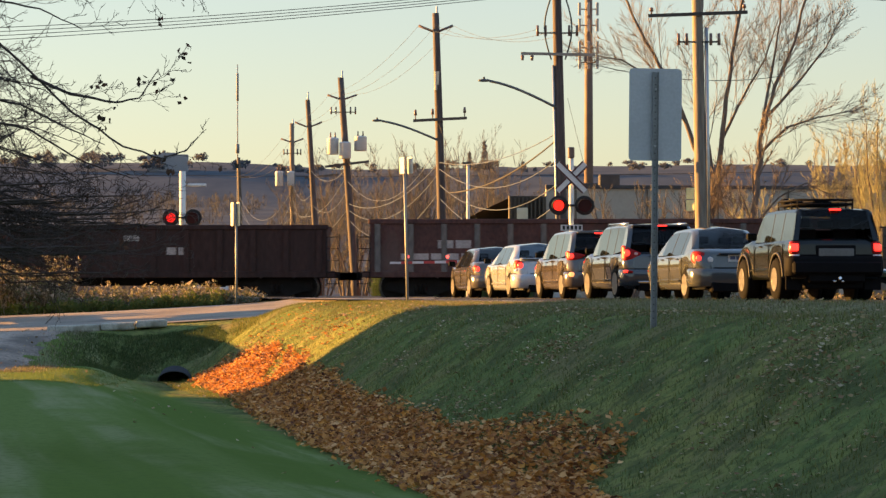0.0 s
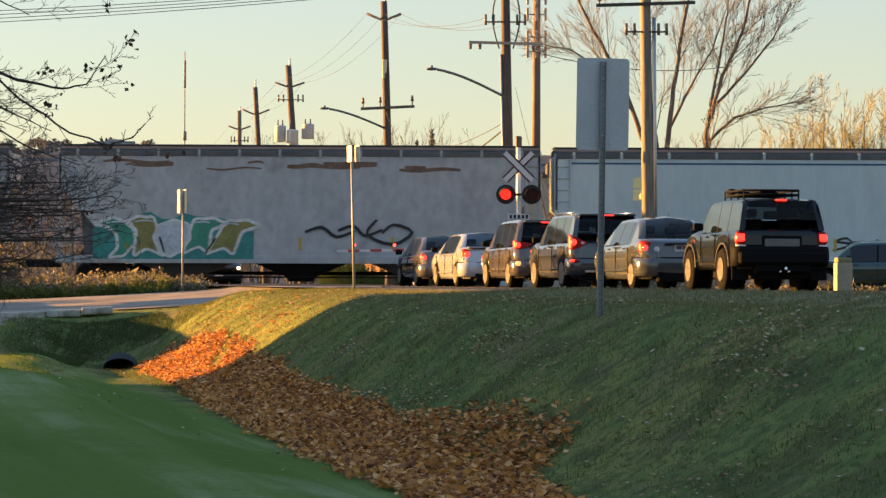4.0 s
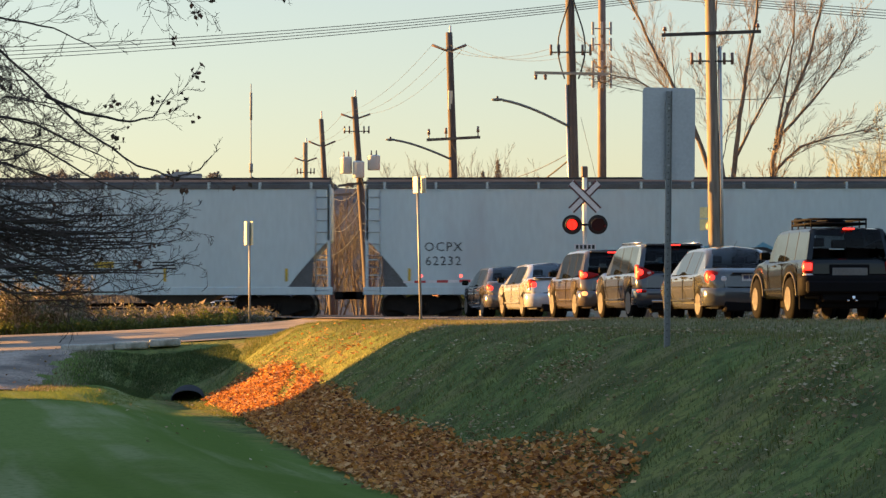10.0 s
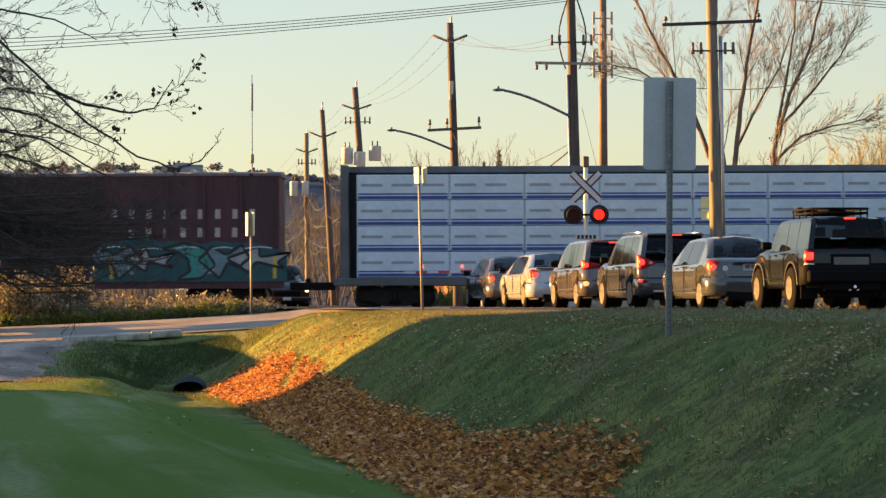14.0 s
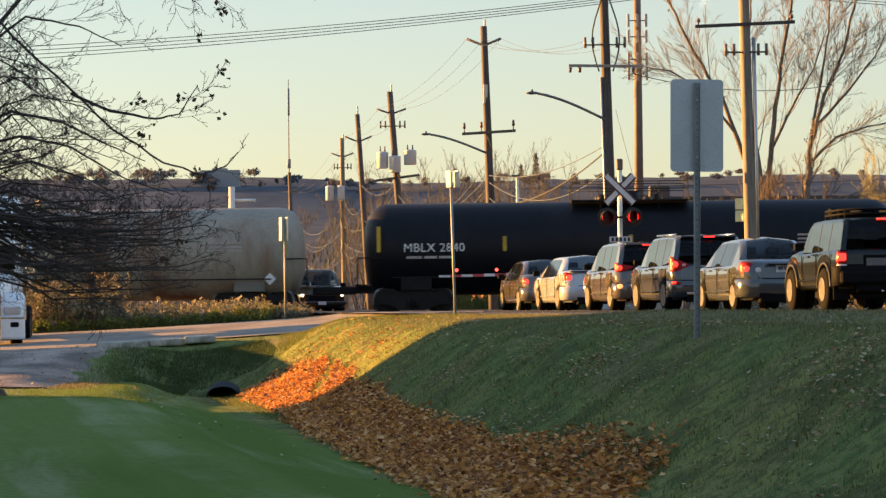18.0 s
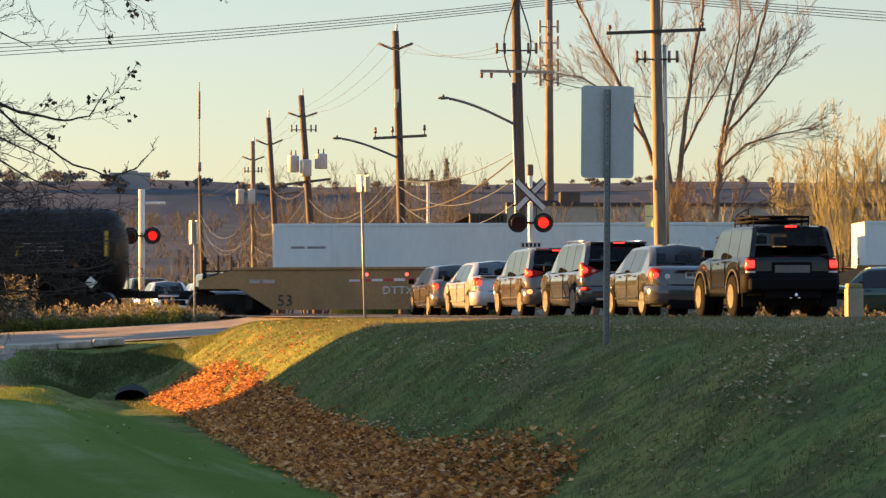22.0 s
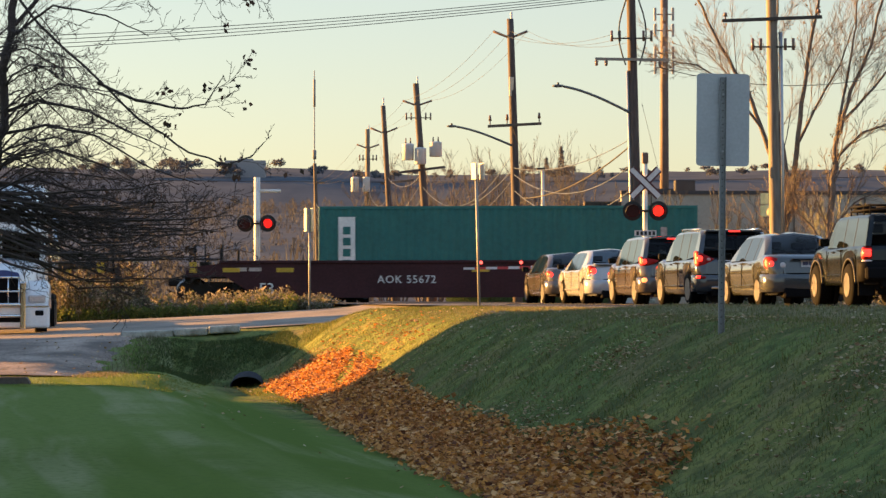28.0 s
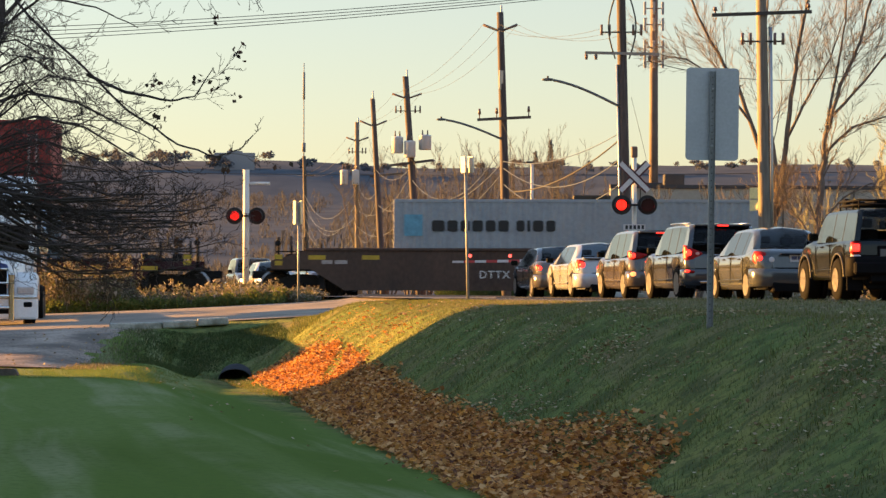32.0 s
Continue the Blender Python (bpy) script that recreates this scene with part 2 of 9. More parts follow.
def grass_mat(name, cols, scales, bump, along=1.0, last_edge=(0.40, 0.66)):
    m = bpy.data.materials.new(name)
    m.use_nodes = True
    n, l = m.node_tree.nodes, m.node_tree.links
    b = n["Principled BSDF"]
    b.inputs["Roughness"].default_value = 0.9
    b.inputs["Specular IOR Level"].default_value = 0.0
    tc = n.new("ShaderNodeTexCoord")
    lie = n.new("ShaderNodeMapping")
    lie.inputs["Scale"].default_value = (1, along, 1)
    l.new(tc.outputs["Object"], lie.inputs["Vector"])
    last = None
    for k, size in enumerate(scales):
        g = n.new("ShaderNodeTexNoise")
        g.inputs["Scale"].default_value, g.inputs["Detail"].default_value = size, 5
        l.new(lie.outputs["Vector"], g.inputs["Vector"])
        r = n.new("ShaderNodeMapRange")
        r.inputs["From Min"].default_value, r.inputs["From Max"].default_value = last_edge if k == len(scales) - 1 else (0.40, 0.66)
        l.new(g.outputs["Fac"], r.inputs["Value"])
        mx = n.new("ShaderNodeMix")
        mx.data_type = "RGBA"
        l.new(r.outputs["Result"], mx.inputs["Factor"])
        if last is None:
            mx.inputs["A"].default_value = (*cols[0], 1)
        else:
            l.new(last, mx.inputs["A"])
        mx.inputs["B"].default_value = (*cols[k + 1], 1)
        last = mx.outputs["Result"]
    l.new(last, b.inputs["Base Color"])
    fine = n.new("ShaderNodeTexNoise")
    fine.inputs["Scale"].default_value, fine.inputs["Detail"].default_value = 22, 6
    l.new(tc.outputs["Object"], fine.inputs["Vector"])
    bp = n.new("ShaderNodeBump")
    bp.inputs["Strength"].default_value, bp.inputs["Distance"].default_value = bump, 0.06
    l.new(fine.outputs["Fac"], bp.inputs["Height"])
    l.new(bp.outputs["Normal"], b.inputs["Normal"])
    return m


def turf_mat(name):
    """Mown lawn with pale mowing lines beside the road, giving way to rougher, drier turf on the bank."""
    m = bpy.data.materials.new(name)
    m.use_nodes = True
    n, l = m.node_tree.nodes, m.node_tree.links
    b = n["Principled BSDF"]
    b.inputs["Roughness"].default_value = 0.9
    b.inputs["Specular IOR Level"].default_value = 0.0
    tc = n.new("ShaderNodeTexCoord")

    def dot(vec, add):
        d = n.new("ShaderNodeVectorMath")
        d.operation = "DOT_PRODUCT"
        d.inputs[1].default_value = vec
        l.new(tc.outputs["Object"], d.inputs[0])
        a = n.new("ShaderNodeMath")
        a.inputs[1].default_value = add
        l.new(d.outputs["Value"], a.inputs[0])
        return a.outputs["Value"]

    def grain(size, detail, source=None):
        g = n.new("ShaderNodeTexNoise")
        g.inputs["Scale"].default_value, g.inputs["Detail"].default_value = size, detail
        l.new(source or tc.outputs["Object"], g.inputs["Vector"])
        return g.outputs["Fac"]

    def ease(v, a, c):
        r = n.new("ShaderNodeMapRange")
        r.interpolation_type = "SMOOTHSTEP"
        r.inputs["From Min"].default_value, r.inputs["From Max"].default_value = a, c
        l.new(v, r.inputs["Value"])
        return r.outputs["Result"]

    def blend(f, a, c):
        x = n.new("ShaderNodeMix")
        x.data_type = "RGBA"
        l.new(f, x.inputs["Factor"])
        for k, v in (("A", a), ("B", c)):
            if isinstance(v, tuple):
                x.inputs[k].default_value = (*v, 1)
            else:
                l.new(v, x.inputs[k])
        return x.outputs["Result"]

    def sum_of(a, c, scale):
        x = n.new("ShaderNodeMath")
        x.operation = "MULTIPLY_ADD"
        l.new(c, x.inputs[0])
        x.inputs[1].default_value = scale
        l.new(a, x.inputs[2])
        return x.outputs["Value"]

    def times(a, c):
        x = n.new("ShaderNodeMath")
        x.operation = "MULTIPLY"
        l.new(a, x.inputs[0])
        if isinstance(c, float):
            x.inputs[1].default_value = c
        else:
            l.new(c, x.inputs[1])
        return x.outputs["Value"]

    off = dot((-DY, DX, 0), EDGE_X * DY - EDGE_Y * DX)
    along = dot((DX, DY, 0), 0)
    lie = n.new("ShaderNodeCombineXYZ")
    l.new(sum_of(off, grain(0.09, 2), 0.9), lie.inputs["X"])
    l.new(times(along, 0.045), lie.inputs["Y"])
    mown = blend(ease(grain(0.9, 3, lie.outputs["Vector"]), 0.42, 0.62), (0.125, 0.185, 0.046), (0.165, 0.225, 0.07))
    mown = blend(times(times(ease(grain(1.5, 4, lie.outputs["Vector"]), 0.45, 0.66), ease(grain(0.22, 3), 0.33, 0.55)), 0.72), mown, (0.31, 0.325, 0.175))
    mown = blend(times(ease(grain(3.0, 5), 0.5, 0.75), 0.25), mown, (0.16, 0.19, 0.06))
    mown = blend(times(ease(grain(12.0, 6), 0.48, 0.66), 0.45), mown, (0.10, 0.15, 0.045))
    rough = blend(ease(grain(0.35, 4), 0.40, 0.66), (0.155, 0.20, 0.07), (0.235, 0.235, 0.08))
    rough = blend(times(ease(grain(2.6, 5), 0.42, 0.68), 0.75), rough, (0.097, 0.146, 0.056))
    rough = blend(times(ease(grain(0.9, 5), 0.50, 0.70), 0.8), rough, (0.20, 0.175, 0.09))
    worn = sum_of(off, grain(0.7, 5), 2.6)
    rough = blend(times(ease(worn, 4.6, 2.8), 0.85), rough, (0.27, 0.235, 0.15))
    rough = blend(times(ease(grain(1.1, 6), 0.50, 0.62), 0.7), rough, (0.088, 0.104, 0.048))
    rough = blend(times(ease(grain(7.0, 5), 0.55, 0.70), 0.5), rough, (0.22, 0.185, 0.10))
    rough = blend(times(ease(grain(8.0, 6), 0.50, 0.60), 0.55), rough, (0.07, 0.086, 0.042))
    edge = sum_of(off, grain(2.2, 4), 0.8)
    last = blend(ease(edge, 6.9, 7.35), rough, mown)
    l.new(last, b.inputs["Base Color"])
    bp = n.new("ShaderNodeBump")
    bp.inputs["Strength"].default_value, bp.inputs["Distance"].default_value = 0.7, 0.05
    l.new(grain(22, 6), bp.inputs["Height"])
    l.new(bp.outputs["Normal"], b.inputs["Normal"])
    return m


TURF = turf_mat("turf")
DRY = grass_mat("dry_ground", [(0.14, 0.12, 0.06), (0.22, 0.17, 0.09), (0.09, 0.09, 0.04)], [0.2, 1.7], 0.8)
# distance haze is mixed into these blue-grey woodland colours
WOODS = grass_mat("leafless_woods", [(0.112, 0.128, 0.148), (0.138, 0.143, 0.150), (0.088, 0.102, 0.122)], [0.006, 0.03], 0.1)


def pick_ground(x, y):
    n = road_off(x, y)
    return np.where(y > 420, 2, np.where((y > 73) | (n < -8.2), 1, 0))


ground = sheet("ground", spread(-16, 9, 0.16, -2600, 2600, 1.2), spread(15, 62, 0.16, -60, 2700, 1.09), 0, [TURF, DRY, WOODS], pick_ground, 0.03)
tagged(ground, "grassy ground with a ditch, lawn and far wooded ridge", "ground", kind="structure")

# ---- roads ----
ASPHALT = mat("asphalt", (0.065, 0.065, 0.066), 0.9, spec=0.1, var=0.3, scale=0.5, fine=90, bump=0.3, dirt=(0.09, 0.085, 0.08), dirt_at=0.5, dirt_scale=0.35)
OLD_ASPHALT = mat("old_asphalt", (0.35, 0.285, 0.235), 0.92, spec=0.05, var=0.45, scale=1.2, fine=14, bump=0.8, dirt=(0.17, 0.145, 0.125), dirt_at=0.48, dirt_scale=0.7)
ROAD_GREY = mat("worn_road_asphalt", (0.31, 0.27, 0.225), 0.92, spec=0.05, var=0.3, scale=0.8, fine=30, bump=0.5, dirt=(0.23, 0.20, 0.172), dirt_at=0.5, dirt_scale=0.5)
GRAVEL = mat("gravel", (0.15, 0.14, 0.125), 0.95, spec=0.1, var=0.5, scale=2, fine=40, bump=0.9)
CONCRETE = mat("weathered_concrete", (0.47, 0.46, 0.40), 0.85, var=0.3, scale=2, fine=30, bump=0.5, dirt=(0.16, 0.16, 0.11), dirt_at=0.50, dirt_scale=2)


def strip(name, n0, n1, s0, s1, z, material, label, category="road", kind="structure"):
    bm = bmesh.new()
    cols = 60
    rows = []
    for i in range(cols + 1):
        s = s0 + (s1 - s0) * i / cols
        rows.append([bm.verts.new((*on_road(n, s), z)) for n in (n0, n1)])
    for a, b in zip(rows, rows[1:]):
        bm.faces.new((a[0], b[0], b[1], a[1]))
    ob = part(name, bm, material)
    return tagged(ob, label, category, kind=kind)


strip("road", -8.2, 0.0, -80, 400, 0.012, ASPHALT, "dark asphalt two-lane road crossing the railway")
strip("gravel_shoulder", 0.0, 1.1, -80, 34, 0.018, GRAVEL, "pale gravel shoulder along the asphalt road")
PAINT_Y = mat("yellow_road_paint", (0.6, 0.42, 0.08), 0.7, var=0.3, fine=50)
PAINT_W = mat("white_road_paint", (0.7, 0.7, 0.68), 0.7, var=0.3, fine=50)
for n0 in (-3.95, -4.2):
    strip("centre_line", n0, n0 + 0.11, -80, 33, 0.02, PAINT_Y, "yellow painted centre line on the road", "road marking")
strip("edge_line", -0.35, -0.24, -80, 33, 0.02, PAINT_W, "white painted edge line on the road", "road marking")
stop = bmesh.new()
for k in range(1):
    a, b = on_road(-4.4, 33.2), on_road(-7.8, 33.2)
    c, d = on_road(-7.8, 33.7), on_road(-4.4, 33.7)
    stop.faces.new([stop.verts.new((*p, 0.021)) for p in (a, b, c, d)])
tagged(part("stop_line", stop, PAINT_W), "white stop line before the railway gate", "road marking", kind="structure")
side_road = sheet("side_road", np.linspace(-70, -0.2, 150), np.linspace(61.3, 72.0, 24), 0.03, [ROAD_GREY])
tagged(side_road, "worn grey asphalt side road joining the main road", "road", kind="structure")
drive = sheet("driveway", np.linspace(-45, -8.1, 120), np.linspace(51.4, 61.3, 40), 0.035, [OLD_ASPHALT])
for v in drive.data.vertices:
    if v.co.x > -8.6:
        v.co.x += 0.45 * noise.noise((v.co.y * 1.1, 0, 8)) + 0.2 * noise.noise((v.co.y * 4, 0, 2))
        v.co.z = float(ground_z(v.co.x, v.co.y)) + (0.03 if v.co.x < -8.35 else -0.05)
tagged(drive, "patched grey asphalt driveway sloping to the side road", "driveway", kind="structure")

lot = sheet("gravel_lot", np.linspace(-60, 60, 60), np.linspace(94.5, 146, 40), 0.03, [GRAVEL])
tagged(lot, "grey gravel and asphalt yard beyond the railway", "yard", kind="structure")

# ---- railway ----
BALLAST = mat("ballast", (0.16, 0.145, 0.13), 0.95, var=0.6, scale=3, fine=18, bump=1.0)
RAIL = mat("rail_steel", (0.12, 0.075, 0.05), 0.6, 0.7, var=0.3, fine=40)
bm = bmesh.new()
prof = [(-3.2, -0.45), (-1.9, RAIL_Z - 0.2), (1.9, RAIL_Z - 0.2), (3.2, -0.45)]
for x in range(-640, 640, 20):
    vs = [[bm.verts.new((xx, TRACK_Y + a, b)) for a, b in prof] for xx in (x, x + 20)]
    for k in range(3):
        bm.faces.new((vs[0][k], vs[0][k + 1], vs[1][k + 1], vs[1][k]))
tagged(part("ballast_bed", bm, BALLAST), "grey crushed-stone ballast under the rails", "ballast", kind="structure")
for dy in (-0.75, 0.75):
    bm = bmesh.new()
    box(bm, -640, 640, TRACK_Y + dy - 0.035, TRACK_Y + dy + 0.035, RAIL_Z - 0.05, RAIL_Z)
    box(bm, -640, 640, TRACK_Y + dy - 0.075, TRACK_Y + dy + 0.075, RAIL_Z - 0.17, RAIL_Z - 0.15)
    box(bm, -640, 640, TRACK_Y + dy - 0.012, TRACK_Y + dy + 0.012, RAIL_Z - 0.15, RAIL_Z - 0.05)
    tagged(part("rail", bm, RAIL), "rusty steel rail on wooden sleepers", "rail", kind="structure")
TIE = mat("sleeper_wood", (0.06, 0.045, 0.035), 0.9, var=0.4, fine=30, bump=0.4)
bm = bmesh.new()
box(bm, -0.12, 0.12, TRACK_Y - 1.3, TRACK_Y + 1.3, RAIL_Z - 0.36, RAIL_Z - 0.165)
tie = tagged(part("sleeper", bm, TIE), "dark weathered wooden railway sleeper", "sleeper", "railway sleepers", kind="structure")
for k in range(-50, 51):
    if k:
        tagged(share(tie, pose(k * 0.55, 0, 0)), "dark weathered wooden railway sleeper", "sleeper", "railway sleepers", kind="structure")
bm = bmesh.new()
for a, b in ((TRACK_Y - 2.6, TRACK_Y - 0.86), (TRACK_Y - 0.66, TRACK_Y + 0.66), (TRACK_Y + 0.86, TRACK_Y + 2.6)):
    c0, c1 = on_road(0.8, (a - EDGE_Y) / DY)[0], on_road(-9, (a - EDGE_Y) / DY)[0]
    box(bm, c0, c1, a, b, RAIL_Z - 0.2, RAIL_Z - 0.01)
tagged(part("crossing_panel", bm, ASPHALT), "asphalt crossing panels between the rails", "crossing", kind="structure")

# ---- culvert, concrete beams, wheel stop ----
bm = bmesh.new()
axis = [(-5.55, 56.6, -1.632), (-5.8, 60.8, -1.45)]
for rx, rz in ((0.345, 0.20), (0.33, 0.187)):
    rings = [[Vector(c) + Vector((rx * math.cos(a), 0, rz * math.sin(a))) for a in np.linspace(0, math.tau, 24, endpoint=False)] for c in axis]
    loft(bm, rings, cap=False)
bm.verts.ensure_lookup_table()
for k in range(24):
    bm.faces.new((bm.verts[k], bm.verts[(k + 1) % 24], bm.verts[48 + (k + 1) % 24], bm.verts[48 + k]))
culvert = thing("culvert_pipe", "dark corrugated steel culvert pipe under the side road", "pipe")
part("pipe", bm, mat("galvanised_pipe", (0.05, 0.05, 0.055), 0.6, 0.5, var=0.3), culvert)
BEAM_Y = 60.15
for x0, x1, dz, tilt in ((-8.66, -7.5, -0.02, 1.5), (-7.48, -6.75, 0.0, 2.0), (-6.72, -6.05, 0.03, 2.5)):
    bm = bmesh.new()
    box(bm, -(x1 - x0) / 2, (x1 - x0) / 2, -0.15, 0.15, 0, 0.17, 0.04, 3)
    xm = (x0 + x1) / 2
    tagged(part("concrete_beam", bm, CONCRETE, at=pose(xm, BEAM_Y, float(ground_z(xm, BEAM_Y)) - 0.01 + dz, 0, -tilt, 2)), "pale weathered concrete beam at the driveway edge", "concrete beam", "beams along the driveway")
bm = bmesh.new()
slab(bm, [(-0.95, 0), (0.95, 0), (0.9, 0.1), (0.86, 0.13), (-0.86, 0.13), (-0.9, 0.1)], -0.09, 0.09)
tagged(part("wheel_stop", bm, mat("old_timber", (0.11, 0.085, 0.07), 0.9, var=0.35, fine=20, bump=0.4), at=pose(-9.4, 47.8, float(ground_z(-9.4, 47.8)))), "low dark timber wheel stop at the lawn edge", "wheel stop")

# ---- leaves, grass blades, weeds ----
rng = np.random.default_rng(4)


def scatter_leaves(name, count, place, size, material, label, tilt=0.26):
    """Small bent leaves lying on the ground, in one mesh."""
    verts, faces = [], []
    for _ in range(count):
        p = place()
        if p is None:
            continue
        x, y, dz = p
        z = float(ground_z(x, y)) + dz
        s = size * rng.uniform(0.6, 1.3)
        turn = Euler((rng.normal(0, tilt), rng.normal(0, tilt), rng.uniform(0, 6.28))).to_matrix()
        i = len(verts)
        for a, b, c in ((-0.5, 0, 0.12), (-0.1, -0.42, 0.05), (0.5, -0.1, 0.14), (0.3, 0.15, 0), (-0.05, 0.45, 0.1)):
            v = turn @ Vector((a * s, b * s, c * s))
            verts.append((x + v.x, y + v.y, z + v.z + 0.02))
        faces += [(i, i + 1, i + 3), (i + 1, i + 2, i + 3), (i, i + 3, i + 4)]
    me = bpy.data.meshes.new(name)
    me.from_pydata(verts, [], faces)
    me.materials.append(material)
    return tagged(new(name, me), label, "leaves", kind="stuff")


LEAF = island_mat("fallen_leaf", [(0.42, 0.165, 0.066), (0.80, 0.36, 0.08), (0.13, 0.055, 0.04), (0.56, 0.24, 0.075), (0.86, 0.52, 0.24), (0.66, 0.29, 0.066), (0.14, 0.06, 0.042)], 0.75, 0.25)
PALE_LEAF = island_mat("pale_leaf", [(0.30, 0.20, 0.10), (0.58, 0.48, 0.32), (0.22, 0.12, 0.06), (0.40, 0.29, 0.15), (0.28, 0.18, 0.08)], 0.7, 0.2)


def ditch_spot():
    while True:
        s = rng.uniform(-30, 4.9)
        lo = np.interp(s, [-30, -25.6, -24.2, -22, -20.5, -18, -14.5, -10, -6, -3, 0, 2.5, 4.0, 4.9], [6.2, 5.75, 5.0, 4.95, 5.15, 5.35, 5.2, 5.1, 4.85, 4.72, 4.55, 4.45, 4.6, 5.0])
        hi = np.interp(s, [-30, -25.5, -21.5, -15, -10, -4, 1, 4.9], [7.1, 7.0, 6.9, 6.6, 6.35, 5.9, 5.75, 5.6])
        n = lo + (hi - lo) * np.clip(rng.uniform(-0.04, 1.04) + rng.normal(0, 0.05), -0.2, 1.2)
        n += 0.16 * noise.noise((s * 1.4, n * 0.5, 2))
        # a strip of bare grass parts the drift
        if s > -2.6 and abs(n - (5.34 - (s + 2.98) * 0.265)) < 0.15 and rng.random() < 0.92:
            continue
        if s > 2 and n < lo + 0.35 and rng.random() < 0.5:
            continue
        break
    lump = 0.05 * max(0.0, noise.noise((n * 2.2, s * 1.3, 4))) + 0.03 * max(0.0, noise.noise((n * 6, s * 4, 9)))
    return *on_road(n, s), lump + abs(rng.normal(0, 0.035))


PATCHES = [(rng.uniform(2.4, 5.2), rng.uniform(-31, -4)) for _ in range(26)] + [(4.0, -17.5), (3.9, -17.0)]


def bank_spot():
    if rng.random() < 0.6:
        n, s = PATCHES[int(rng.integers(len(PATCHES)))]
        n, s = n + rng.normal(0, 0.16), s + rng.normal(0, 0.55)
    else:
        s, n = rng.uniform(-32, 4), rng.uniform(1.2, 6.5)
    return *on_road(n, s), 0.012


def tongue_spot():
    s = rng.uniform(-3.5, 6.5)
    return *on_road(3.0 + 1.9 * rng.random() ** 0.5, s), abs(rng.normal(0, 0.015))


def lawn_edge_spot():
    s = rng.uniform(-28, 4)
    return *on_road(7.2 + abs(rng.normal(0, 0.7)), s), 0.01


scatter_leaves("leaf_litter", 40000, ditch_spot, 0.07, LEAF, "thick brown autumn leaves lying in the ditch", 0.42)
scatter_leaves("leaf_drift", 420, tongue_spot, 0.08, LEAF, "orange-brown leaves drifted up the bank")
scatter_leaves("scattered_leaves", 3300, bank_spot, 0.045, PALE_LEAF, "pale dry leaves scattered over the grassy bank")
CLUMPS = ((4.0, -17.5), (3.85, -25.8), (4.05, -27.1))


def clump_spot():
    n, s = CLUMPS[int(rng.integers(len(CLUMPS)))]
    return *on_road(n + rng.normal(0, 0.2), s + rng.normal(0, 0.6)), 0.02 + abs(rng.normal(0, 0.02))


scatter_leaves("leaf_clumps", 360, clump_spot, 0.045, PALE_LEAF, "small brown drifts of leaves caught in the bank grass", 0.4)
scatter_leaves("driveway_leaves", 120, lambda: (-8.2 - abs(rng.normal(0, 1.6)), rng.uniform(51.6, 61), 0.03), 0.06, PALE_LEAF, "brown leaves scattered along the driveway edge")
scatter_leaves("edge_leaves", 40, lawn_edge_spot, 0.05, PALE_LEAF, "single brown leaves along the lawn edge")


def blades(name, count, place, height, width, material, label, lean=0.35):
    verts, faces = np.zeros((count * 3, 3)), []
    xy = np.array([place() for _ in range(count)])
    z = ground_z(xy[:, 0], xy[:, 1])
    a = rng.uniform(0, 6.28, count)
    h = height * rng.uniform(0.5, 1.25, count)
    w = width * rng.uniform(0.6, 1.3, count)
    tip = rng.normal(0, lean, (count, 2)) * h[:, None]
    base = np.stack([xy[:, 0], xy[:, 1], z], 1)
    off = np.stack([np.cos(a) * w, np.sin(a) * w, np.full(count, -0.02)], 1)
    verts[0::3], verts[1::3] = base + off, base - off * (1, 1, -1)
    verts[2::3] = base + np.stack([tip[:, 0], tip[:, 1], h], 1)
    me = bpy.data.meshes.new(name)
    me.from_pydata(verts.tolist(), [], (np.arange(count * 3).reshape(-1, 3)).tolist())
    me.materials.append(material)
    return tagged(new(name, me), label, "grass", kind="stuff")


BLADE = island_mat("grass_blade", [(0.12, 0.165, 0.045), (0.20, 0.205, 0.05), (0.05, 0.08, 0.025), (0.28, 0.23, 0.09), (0.13, 0.165, 0.04), (0.06, 0.075, 0.03)], 0.8, 0.3)
DRY_BLADE = island_mat("dry_stalk", [(0.19, 0.145, 0.10), (0.14, 0.128, 0.068), (0.40, 0.33, 0.26), (0.10, 0.12, 0.05), (0.16, 0.115, 0.078), (0.09, 0.115, 0.045), (0.46, 0.40, 0.33)], 0.85, 0.35)
blades("bank_grass", 105000, lambda: on_road(1.0 + 5.3 * rng.random() ** 0.7, rng.uniform(-33, 10)), 0.045, 0.0048, BLADE, "short uneven green grass on the bank")
THATCH = island_mat("dead_thatch", [(0.27, 0.235, 0.15), (0.20, 0.17, 0.10), (0.34, 0.29, 0.19), (0.15, 0.16, 0.07)], 0.85, 0.25)
blades("bank_thatch", 45000, lambda: on_road(0.9 + 2.6 * rng.random() ** 1.4, rng.uniform(-33, 1)), 0.035, 0.005, THATCH, "dry brown thatch in the grass beside the road", 0.7)
blades("driveway_edge_grass", 3500, lambda: (-8.0 + rng.normal(0, 0.25), rng.uniform(51.0, 61.2)), 0.065, 0.007, DRY_BLADE, "ragged grass growing over the driveway edge")
# the ditch slope's deep shade is put into these greens; the hedge reuses them
SHADE_DARK_BLADE = island_mat("long_ditch_grass", [(0.075, 0.118, 0.04), (0.095, 0.13, 0.044), (0.055, 0.09, 0.034), (0.12, 0.13, 0.05)], 0.85, 0.2)
blades("verge_grass", 6000, lambda: (rng.uniform(-4.6, -2), rng.uniform(57.2, 61.2)), 0.06, 0.006, BLADE, "rough grass on the bank below the side road")


